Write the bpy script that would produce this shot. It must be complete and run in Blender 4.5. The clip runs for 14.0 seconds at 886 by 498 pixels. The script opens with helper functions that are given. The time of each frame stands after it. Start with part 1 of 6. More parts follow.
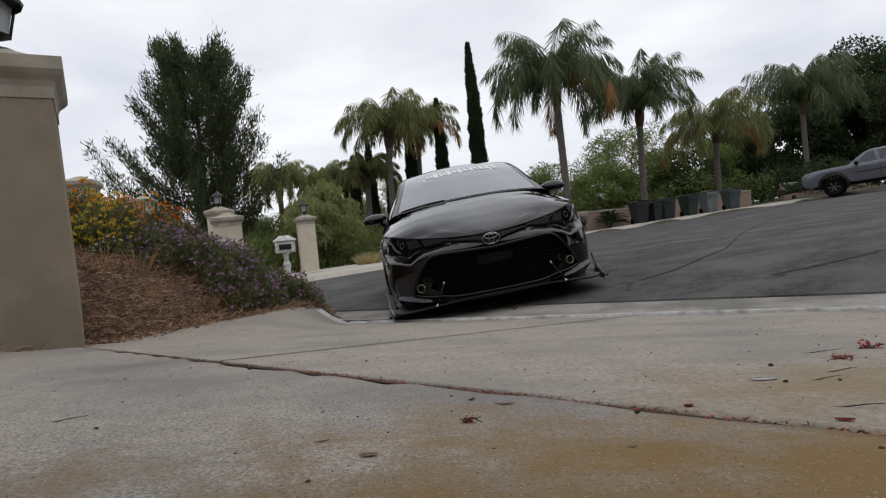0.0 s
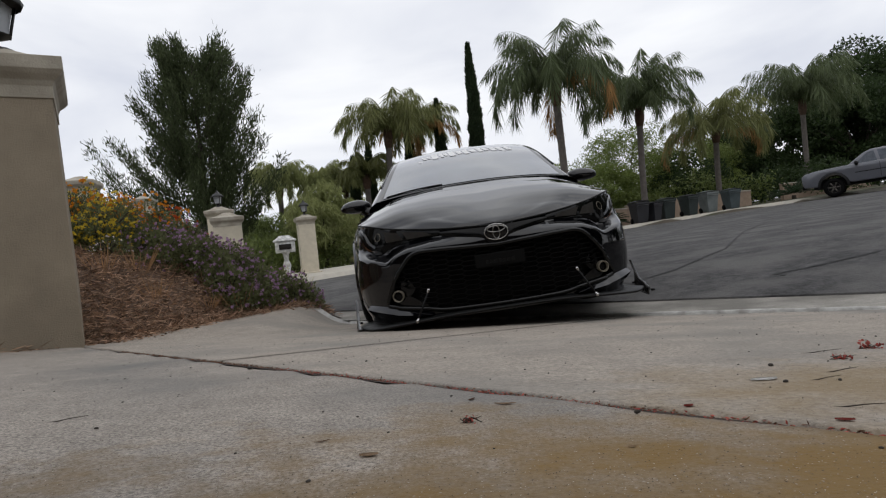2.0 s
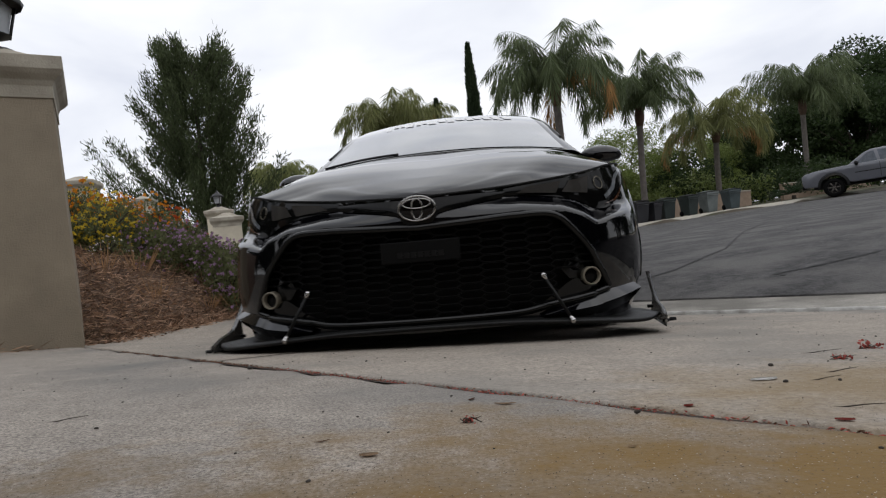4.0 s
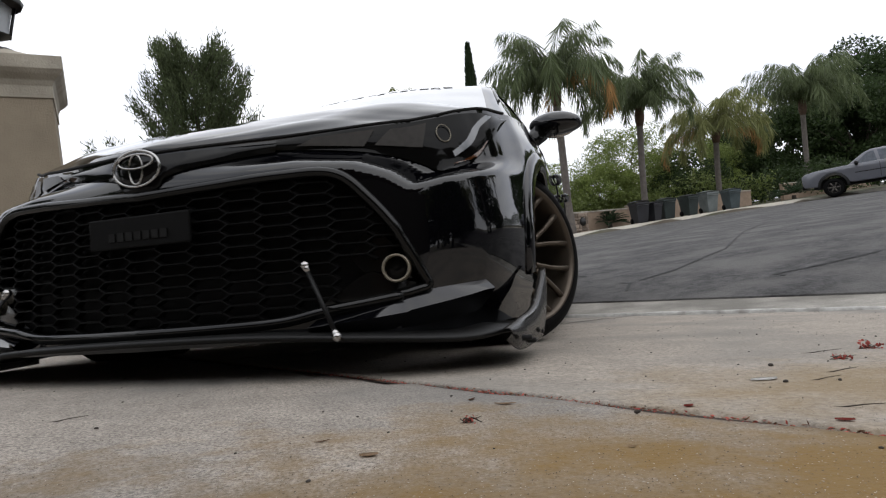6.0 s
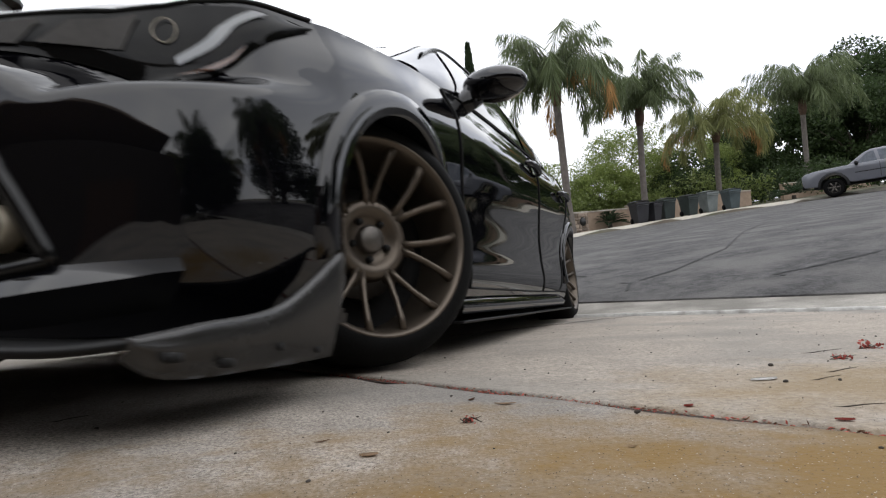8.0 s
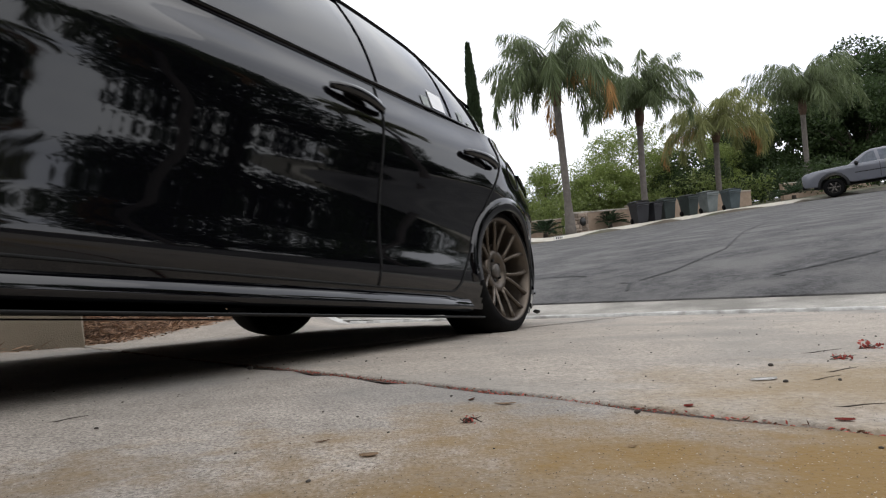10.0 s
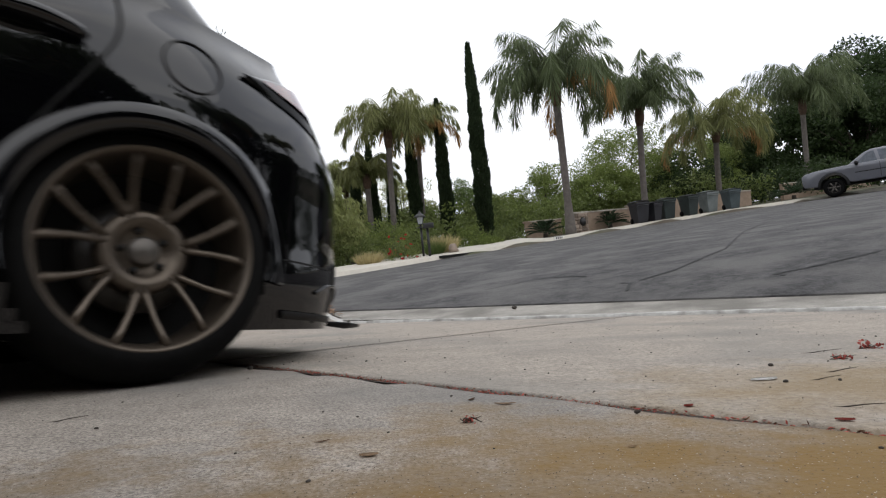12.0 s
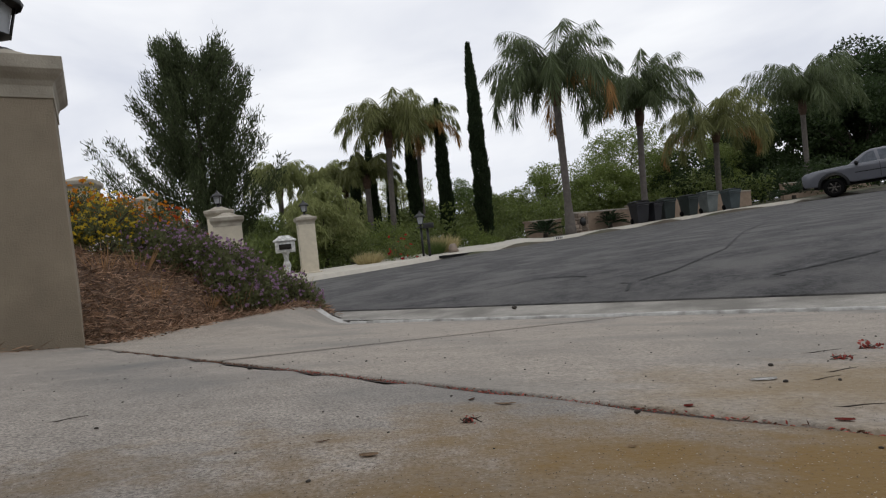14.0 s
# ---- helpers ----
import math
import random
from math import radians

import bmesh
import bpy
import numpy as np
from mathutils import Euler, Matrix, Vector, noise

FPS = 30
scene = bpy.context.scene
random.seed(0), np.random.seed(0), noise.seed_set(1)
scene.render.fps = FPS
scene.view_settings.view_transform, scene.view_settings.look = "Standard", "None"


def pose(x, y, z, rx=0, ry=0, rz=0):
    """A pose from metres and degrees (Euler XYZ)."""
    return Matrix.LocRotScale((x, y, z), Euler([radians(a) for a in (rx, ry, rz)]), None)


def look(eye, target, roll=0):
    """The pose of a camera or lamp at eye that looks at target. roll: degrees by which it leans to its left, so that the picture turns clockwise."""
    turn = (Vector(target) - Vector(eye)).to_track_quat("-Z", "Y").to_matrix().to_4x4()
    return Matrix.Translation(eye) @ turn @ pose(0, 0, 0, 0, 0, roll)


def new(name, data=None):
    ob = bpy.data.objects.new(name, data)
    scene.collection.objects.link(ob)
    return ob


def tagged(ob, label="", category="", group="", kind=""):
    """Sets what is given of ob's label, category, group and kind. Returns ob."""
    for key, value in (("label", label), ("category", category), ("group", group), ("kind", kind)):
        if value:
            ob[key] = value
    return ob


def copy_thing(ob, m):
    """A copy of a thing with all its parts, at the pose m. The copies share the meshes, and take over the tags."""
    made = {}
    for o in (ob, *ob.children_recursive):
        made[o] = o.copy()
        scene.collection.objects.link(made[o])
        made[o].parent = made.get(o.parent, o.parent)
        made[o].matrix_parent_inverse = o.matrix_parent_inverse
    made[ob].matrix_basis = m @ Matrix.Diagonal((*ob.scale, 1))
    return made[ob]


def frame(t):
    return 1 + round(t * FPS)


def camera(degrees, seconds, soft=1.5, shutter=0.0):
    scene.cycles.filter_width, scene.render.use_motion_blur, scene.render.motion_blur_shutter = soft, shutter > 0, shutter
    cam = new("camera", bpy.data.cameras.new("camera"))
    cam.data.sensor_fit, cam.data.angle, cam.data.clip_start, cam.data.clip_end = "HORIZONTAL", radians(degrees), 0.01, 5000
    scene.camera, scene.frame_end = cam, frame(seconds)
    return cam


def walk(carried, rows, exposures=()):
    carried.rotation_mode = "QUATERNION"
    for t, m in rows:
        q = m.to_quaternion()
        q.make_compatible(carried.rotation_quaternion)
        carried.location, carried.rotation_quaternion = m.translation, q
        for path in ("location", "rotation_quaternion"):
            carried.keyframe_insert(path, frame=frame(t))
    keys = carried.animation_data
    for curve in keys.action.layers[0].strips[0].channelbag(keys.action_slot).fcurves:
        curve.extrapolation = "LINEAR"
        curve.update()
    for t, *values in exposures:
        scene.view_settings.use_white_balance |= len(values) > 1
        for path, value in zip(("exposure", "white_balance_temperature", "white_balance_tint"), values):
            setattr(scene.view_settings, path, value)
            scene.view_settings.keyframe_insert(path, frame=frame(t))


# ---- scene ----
EXPOSURES = ((0.0, 0.15), (3.0, 0.2), (5.3, 0.55), (6.5, 0.84), (8.0, 1.06), (11.0, 0.98), (12.0, 0.72), (12.3, 0.65), (12.6, 0.3), (13.0, 0.14), (14.0, 0.14))
# ---- camera: stands still, close above the driveway, leaning a little ----
cam = camera(73.7, 14.0, soft=1.2, shutter=0.5)
EYE = Vector((0, 0, 0.15))
rest = look(EYE, (0, 10, 0.15), -6.0)
walk(cam, [(0.0, rest), (14.0, rest)], exposures=EXPOSURES)

# ---- world: a bright overcast sky ----
world = bpy.data.worlds.new("overcast_sky")
scene.world = world
world.use_nodes = True


def sky():
    nt = world.node_tree
    n, l = nt.nodes, nt.links
    bg = n["Background"]
    bg.inputs["Strength"].default_value = 1.0
    tex = n.new("ShaderNodeTexSky")
    tex.sky_type, tex.sun_disc = "NISHITA", False
    tex.sun_elevation, tex.sun_rotation = radians(58), radians(140)
    dim = n.new("ShaderNodeVectorMath")
    dim.operation = "SCALE"
    dim.inputs["Scale"].default_value = 0.05
    l.new(tex.outputs["Color"], dim.inputs[0])
    co = n.new("ShaderNodeTexCoord")
    mp = n.new("ShaderNodeMapping")
    mp.inputs["Scale"].default_value = (1.0, 1.0, 3.2)
    l.new(co.outputs["Generated"], mp.inputs["Vector"])
    cloud = n.new("ShaderNodeTexNoise")
    cloud.inputs["Scale"].default_value, cloud.inputs["Detail"].default_value = 2.1, 5.0
    cloud.inputs["Roughness"].default_value, cloud.inputs["Distortion"].default_value = 0.5, 0.4
    l.new(mp.outputs["Vector"], cloud.inputs["Vector"])
    ramp = n.new("ShaderNodeValToRGB")
    e = ramp.color_ramp.elements
    e[0].position, e[0].color = 0.30, (0.63, 0.66, 0.75, 1)
    e[1].position, e[1].color = 0.68, (0.97, 0.98, 1.0, 1)
    l.new(cloud.outputs["Fac"], ramp.inputs["Fac"])
    mix = n.new("ShaderNodeMix")
    mix.data_type = "RGBA"
    mix.inputs["Factor"].default_value = 0.93
    l.new(dim.outputs["Vector"], mix.inputs["A"])
    l.new(ramp.outputs["Color"], mix.inputs["B"])
    l.new(mix.outputs["Result"], bg.inputs["Color"])


sky()
sun = new("sun", bpy.data.lights.new("sun", "SUN"))
sun.data.energy, sun.data.angle, sun.data.color = 0.5, radians(90), (1.0, 0.96, 0.9)
sun.matrix_world = look((6, -6, 15), (0, 0, 0))


# ---- materials ----
def material(name, color, rough=0.7, metal=0.0, vary=0.25, scale=8.0, bump=0.0, bump_scale=60.0, coat=0.0, spec=0.5, random_tint=0.0, second=None, second_scale=1.3, second_cut=(0.45, 0.65), island=False, trans=0.0, speckle=0.0, speckle_scale=200.0):
    """A base colour broken up by noise at two scales, with fine relief."""
    m = bpy.data.materials.new(name)
    m.use_nodes = True
    nt = m.node_tree
    n, l = nt.nodes, nt.links
    b = n["Principled BSDF"]
    b.inputs["Roughness"].default_value, b.inputs["Metallic"].default_value = rough, metal
    b.inputs["Coat Weight"].default_value, b.inputs["Specular IOR Level"].default_value = coat, spec
    b.inputs["Coat Roughness"].default_value = 0.03
    b.inputs["Transmission Weight"].default_value = trans
    co = n.new("ShaderNodeTexCoord")
    ns = n.new("ShaderNodeTexNoise")
    ns.inputs["Scale"].default_value, ns.inputs["Detail"].default_value, ns.inputs["Roughness"].default_value = scale, 7, 0.6
    l.new(co.outputs["Object"], ns.inputs["Vector"])
    ramp = n.new("ShaderNodeValToRGB")
    e = ramp.color_ramp.elements
    e[0].position, e[1].position = 0.3, 0.7
    e[0].color = (*[c * (1 - vary) for c in color], 1)
    e[1].color = (*[min(1, c * (1 + vary)) for c in color], 1)
    l.new(ns.outputs["Fac"], ramp.inputs["Fac"])
    out = ramp.outputs["Color"]
    if speckle:
        n3 = n.new("ShaderNodeTexNoise")
        n3.inputs["Scale"].default_value, n3.inputs["Detail"].default_value, n3.inputs["Roughness"].default_value = speckle_scale, 6, 0.8
        l.new(co.outputs["Object"], n3.inputs["Vector"])
        m3 = n.new("ShaderNodeMapRange")
        m3.inputs["From Min"].default_value, m3.inputs["From Max"].default_value = 0.33, 0.67
        m3.inputs["To Min"].default_value, m3.inputs["To Max"].default_value = 1 - speckle, 1 + speckle
        l.new(n3.outputs["Fac"], m3.inputs["Value"])
        h3 = n.new("ShaderNodeHueSaturation")
        l.new(m3.outputs["Result"], h3.inputs["Value"])
        l.new(out, h3.inputs["Color"])
        out = h3.outputs["Color"]
    if second:
        n2 = n.new("ShaderNodeTexNoise")
        n2.inputs["Scale"].default_value, n2.inputs["Detail"].default_value = second_scale, 6
        l.new(co.outputs["Object"], n2.inputs["Vector"])
        cut = n.new("ShaderNodeMapRange")
        cut.inputs["From Min"].default_value, cut.inputs["From Max"].default_value = second_cut
        l.new(n2.outputs["Fac"], cut.inputs["Value"])
        mx = n.new("ShaderNodeMix")
        mx.data_type = "RGBA"
        l.new(cut.outputs["Result"], mx.inputs["Factor"])
        l.new(out, mx.inputs["A"])
        mx.inputs["B"].default_value = (*second, 1)
        out = mx.outputs["Result"]
    if random_tint:
        src = n.new("ShaderNodeNewGeometry") if island else n.new("ShaderNodeObjectInfo")
        hsv = n.new("ShaderNodeHueSaturation")
        mr = n.new("ShaderNodeMapRange")
        mr.inputs["To Min"].default_value, mr.inputs["To Max"].default_value = 1 - random_tint, 1 + random_tint
        l.new(src.outputs["Random Per Island" if island else "Random"], mr.inputs["Value"])
        l.new(mr.outputs["Result"], hsv.inputs["Value"])
        l.new(out, hsv.inputs["Color"])
        out = hsv.outputs["Color"]
    l.new(out, b.inputs["Base Color"])
    if bump:
        nb = n.new("ShaderNodeTexNoise")
        nb.inputs["Scale"].default_value, nb.inputs["Detail"].default_value = bump_scale, 5
        l.new(co.outputs["Object"], nb.inputs["Vector"])
        bp = n.new("ShaderNodeBump")
        bp.inputs["Strength"].default_value, bp.inputs["Distance"].default_value = bump, 0.01
        l.new(nb.outputs["Fac"], bp.inputs["Height"])
        l.new(bp.outputs["Normal"], b.inputs["Normal"])
    return m


def leafy(name, color, tint=0.45, rough=0.55, through_light=0.38):
    """Leaves: each one its own tone, with a little light through them."""
    m = material(name, color, rough, vary=0.2, scale=1.2, random_tint=tint, island=True, spec=0.15)
    b = m.node_tree.nodes["Principled BSDF"]
    b.inputs["Subsurface Weight"].default_value = 0.0
    tr = m.node_tree.nodes.new("ShaderNodeBsdfTranslucent")
    tr.inputs["Color"].default_value = (*[min(1, c * 1.4) for c in color], 1)
    mx = m.node_tree.nodes.new("ShaderNodeMixShader")
    mx.inputs["Fac"].default_value = through_light
    out = m.node_tree.nodes["Material Output"]
    m.node_tree.links.new(b.outputs["BSDF"], mx.inputs[1])
    m.node_tree.links.new(tr.outputs["BSDF"], mx.inputs[2])
    m.node_tree.links.new(mx.outputs["Shader"], out.inputs["Surface"])
    return m


M_paint = material("black_car_paint", (0.0016, 0.0016, 0.0024), 0.03, vary=0.15, scale=3, spec=0.5, coat=0.1)
M_gloss = material("gloss_black_trim", (0.003, 0.003, 0.003), 0.08, vary=0.1, spec=0.32)
M_satin = material("satin_black_plastic", (0.005, 0.005, 0.005), 0.45, spec=0.22, vary=0.2, scale=40, bump=0.1, bump_scale=300)
M_grille = material("dull_black_grille", (0.003, 0.003, 0.003), 0.6, vary=0.2, scale=50, spec=0.12)
# near-black colour stands in for shade in gaps and hollows; also on bolts
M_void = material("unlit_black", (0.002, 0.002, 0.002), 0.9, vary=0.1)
M_glass_dark = material("tinted_glass", (0.006, 0.007, 0.008), 0.02, vary=0.05, spec=0.6)
# pale blue-grey base paints the mirrored sky into the glass
M_glass_sky = material("sky_toned_glass", (0.095, 0.112, 0.14), 0.05, vary=0.2, coat=1.0, spec=0.9)
M_lens = material("smoked_lens", (0.004, 0.004, 0.004), 0.05, vary=0.1, spec=0.14)
M_lampgrey = material("smoked_reflector", (0.024, 0.021, 0.018), 0.35, vary=0.3, scale=60, spec=0.2)
M_lightbar = material("clear_light_guide", (0.13, 0.14, 0.155), 0.15, vary=0.1, coat=1.0)
M_chrome = material("chrome", (0.42, 0.41, 0.40), 0.15, 1.0, vary=0.05)
M_brass = material("dull_brass_ring", (0.22, 0.195, 0.15), 0.4, 0.3, vary=0.1)
M_bronze = material("satin_bronze_wheel", (0.095, 0.077, 0.060), 0.38, 0.7, vary=0.1, scale=20)
M_capsilver = material("machined_cap", (0.11, 0.10, 0.09), 0.4, 0.7, vary=0.15, scale=60)
M_tyre = material("tyre_rubber", (0.004, 0.004, 0.004), 0.8, spec=0.1, vary=0.25, scale=30, bump=0.15, bump_scale=120)
M_steel = material("brake_steel", (0.05, 0.048, 0.046), 0.35, 0.9, vary=0.2, scale=40)
M_red = material("tail_lamp_red", (0.10, 0.004, 0.005), 0.08, vary=0.2, coat=1.0)
M_amber = material("amber_marker", (0.07, 0.022, 0.006), 0.15, vary=0.1, coat=1.0)
M_script = material("white_vinyl", (0.75, 0.75, 0.75), 0.5, vary=0.05)
M_sticker = material("pale_window_sticker", (0.22, 0.24, 0.22), 0.5, vary=0.5, scale=45)
M_smokefin = material("smoked_acrylic", (0.022, 0.021, 0.020), 0.2, vary=0.2, scale=15, coat=0.15)
M_white = material("white_paint", (0.7, 0.69, 0.66), 0.55, vary=0.12, scale=6, bump=0.1)
M_iron = material("black_iron", (0.012, 0.012, 0.012), 0.5, vary=0.2)


# ---- mesh helpers ----
def part(name, bm, mat, parent=None, label="", smooth=True):
    """One mesh object, under a thing or a part where one is given."""
    me = bpy.data.meshes.new(name)
    bm.normal_update()
    bm.to_mesh(me)
    bm.free()
    me.materials.append(mat)
    if smooth:
        me.polygons.foreach_set("use_smooth", [True] * len(me.polygons))
    ob = new(name, me)
    if parent:
        ob.parent = parent
    return tagged(ob, label)


def add_box(bm, m, size, bevel=0.0):
    g = bmesh.new()
    bmesh.ops.create_cube(g, size=1, matrix=Matrix.Diagonal((*size, 1)))
    if bevel:
        bmesh.ops.bevel(g, geom=g.edges[:], offset=bevel, segments=2, affect="EDGES", profile=0.6)
    g.transform(m)
    me = bpy.data.meshes.new("tmp")
    g.to_mesh(me)
    g.free()
    bm.from_mesh(me)
    bpy.data.meshes.remove(me)


def add_cyl(bm, m, r1, r2, h, n=20):
    """A cone along z, from z = 0 to h, placed by m."""
    bmesh.ops.create_cone(bm, cap_ends=True, segments=n, radius1=r1, radius2=r2, depth=h, matrix=m @ Matrix.Translation((0, 0, h / 2)))


def add_ball(bm, m, u=16, v=10):
    bmesh.ops.create_uvsphere(bm, u_segments=u, v_segments=v, radius=1, matrix=m)


def add_grid(bm, fn, nu, nv, closed=False):
    """A sheet of (nu + 1) x (nv + 1) points fn(u, v), u and v from 0 to 1."""
    rows = [[bm.verts.new(fn(i / nu, j / nv)) for j in range(nv + 1)] for i in range(nu + 1 - closed)]
    for i in range(nu):
        a, b = rows[i], rows[(i + 1) % len(rows)]
        for j in range(nv):
            bm.faces.new((a[j], b[j], b[j + 1], a[j + 1]))
    return rows


def add_lathe(bm, m, profile, n=32):
    """Turn (radius, height) points round z, placed by m."""
    rows = [[bm.verts.new(m @ Vector((r * math.cos(2 * math.pi * i / n), r * math.sin(2 * math.pi * i / n), h))) for r, h in profile] for i in range(n)]
    for i in range(n):
        a, b = rows[i], rows[(i + 1) % n]
        for j in range(len(profile) - 1):
            bm.faces.new((a[j], b[j], b[j + 1], a[j + 1]))


def add_tube(bm, pts, radius, n=6, closed=False, flat=1.0):
    """A tube along points; radius a number or one for each point; flat squeezes it in its second direction."""
    pts = [Vector(p) for p in pts]
    k = len(pts)
    rad = radius if isinstance(radius, (list, tuple)) else [radius] * k
    rings = []
    side = None
    for i in range(k):
        if closed:
            d = pts[(i + 1) % k] - pts[i - 1]
        else:
            d = pts[min(i + 1, k - 1)] - pts[max(i - 1, 0)]
        d = d.normalized() if d.length > 1e-9 else Vector((0, 0, 1))
        if side is None:
            side = d.orthogonal().normalized()
        side = (side - d * side.dot(d))
        side = side.normalized() if side.length > 1e-6 else d.orthogonal().normalized()
        up = d.cross(side)
        rings.append([bm.verts.new(pts[i] + rad[i] * (math.cos(2 * math.pi * j / n) * side + flat * math.sin(2 * math.pi * j / n) * up)) for j in range(n)])
    for i in range(k if closed else k - 1):
        a, b = rings[i], rings[(i + 1) % k]
        for j in range(n):
            bm.faces.new((a[j], a[(j + 1) % n], b[(j + 1) % n], b[j]))
    if not closed:
        bm.faces.new(rings[0][::-1])
        bm.faces.new(rings[-1])


def spline(values, s):
    """A smooth curve through evenly spaced values, at s counted in values."""
    k = len(values)
    i = min(max(int(math.floor(s)), 0), k - 2)
    t = s - i
    a, b, c, d = (values[max(i - 1, 0)], values[i], values[i + 1], values[min(i + 2, k - 1)])
    return 0.5 * ((2 * b) + (c - a) * t + (2 * a - 5 * b + 4 * c - d) * t * t + (3 * b - a - 3 * c + d) * t ** 3)


def along(xs, ys, x):
    return float(np.interp(x, xs, ys))


def smooth01(t):
    t = min(max(t, 0.0), 1.0)
    return t * t * (3 - 2 * t)
# ---- the lie of the land ----
GX, GY = 0.77, 3.90                 # a point on the gutter's line
EX, EYD = 0.810, -0.586             # the way along the gutter
NX, NY = 0.586, 0.810               # the way across it, into the street


def across(x, y):
    return (x - GX) * NX + (y - GY) * NY


def drive_z(x, y):
    z = -0.010 - 0.052 * x - 0.086 * y
    z = z if z < 0 else 0.6 * z
    flare = 0.21 * smooth01((-x - 0.86) / 0.45) * min(max((y - 3.7) / 1.6, 0), 1)
    # past the gate the drive climbs steeply towards the house
    climb = 0.19 * smooth01(-(x + 0.78 * y + 0.1) / 1.9)
    return z + flare + climb


def street_z(x, y):
    s = max(across(x, y), 0.0)
    far = -0.19 + 0.047 * (x - 0.48) + 0.0053 * (y - 22) + 0.06 * math.exp(-((s - 5) / 4) ** 2)
    w = 1 - math.exp(-max(s - 0.42, 0) / 0.9)
    return (-0.372 + 0.05 * min(s, 0.45)) * (1 - w) + far * w


KERB_X = (-16, -9, -6, -4, 0.5, 5.6, 13.5, 16, 18, 22, 40, 80)
KERB_Y = (7, 9.5, 13.5, 18, 22, 25, 27.6, 26.3, 24.6, 21.5, 8.5, -20)


def kerb_y(x):
    return (along(KERB_X, KERB_Y, x - 1) + along(KERB_X, KERB_Y, x) + along(KERB_X, KERB_Y, x + 1)) / 3


def bank_z(x, y):
    """The planted bank between driveway and street."""
    d1 = (x + 1.22) * -0.87 + (y - 5.45) * 0.49
    d2 = -across(x, y) - 0.14
    d = min(d1, 2.2 * d2)
    base = -0.20 + 0.03 * min(max(-x - 2, 0), 6)
    if d <= 0:
        return base + 0.5 * d
    return base + 0.78 * d / (1 + (d / 1.35) ** 2) ** 0.5 + 0.03 * noise.noise(Vector((x * 2.2, y * 2.2, 0)))


def land_z(x, y):
    """Everything beyond the paved parts."""
    if y > kerb_y(x) - 0.5 and x > -30:
        return street_z(x, min(y, 60)) + 0.13
    return min(street_z(x, y), drive_z(x, y) if y < 6 else 9) - 0.12


M_conc = material("weathered_concrete", (0.298, 0.260, 0.218), 0.85, vary=0.13, scale=9, bump=0.35, bump_scale=160, second=(0.19, 0.178, 0.158), second_scale=1.6, second_cut=(0.47, 0.72), speckle=0.5, speckle_scale=90)
M_conc_near = material("stained_concrete", (0.26, 0.230, 0.197), 0.82, vary=0.16, scale=12, bump=0.45, bump_scale=150, second=(0.15, 0.143, 0.132), second_scale=1.8, second_cut=(0.45, 0.7), speckle=0.95, speckle_scale=210)
M_gutter = material("gutter_concrete", (0.29, 0.272, 0.240), 0.85, speckle=0.35, speckle_scale=120, vary=0.15, scale=14, bump=0.35, bump_scale=140, second=(0.15, 0.14, 0.12), second_scale=2.2)
M_lip = material("worn_pale_lip", (0.48, 0.47, 0.445), 0.8, vary=0.2, scale=30, bump=0.6, bump_scale=70, second=(0.24, 0.23, 0.21), second_scale=9)
M_road = material("old_asphalt", (0.040, 0.038, 0.038), 0.85, vary=0.6, scale=7, bump=1.0, bump_scale=60, second=(0.088, 0.084, 0.080), second_scale=1.6, second_cut=(0.44, 0.62), speckle=0.85, speckle_scale=17)
M_crack = material("tar_crack", (0.012, 0.012, 0.012), 0.8, vary=0.3)
M_walk = material("pale_sidewalk", (0.47, 0.44, 0.38), 0.85, vary=0.1, scale=5, bump=0.2)
M_earth = material("dry_earth", (0.075, 0.06, 0.04), 0.95, vary=0.35, scale=3, bump=0.5, bump_scale=20, second=(0.05, 0.06, 0.022), second_scale=0.35)
M_jointdirt = material("joint_dirt", (0.040, 0.027, 0.020), 0.95, vary=0.5, scale=60, bump=0.5)
M_mulch = material("brown_mulch", (0.13, 0.085, 0.06), 0.95, vary=0.4, scale=22, bump=0.9, bump_scale=45)


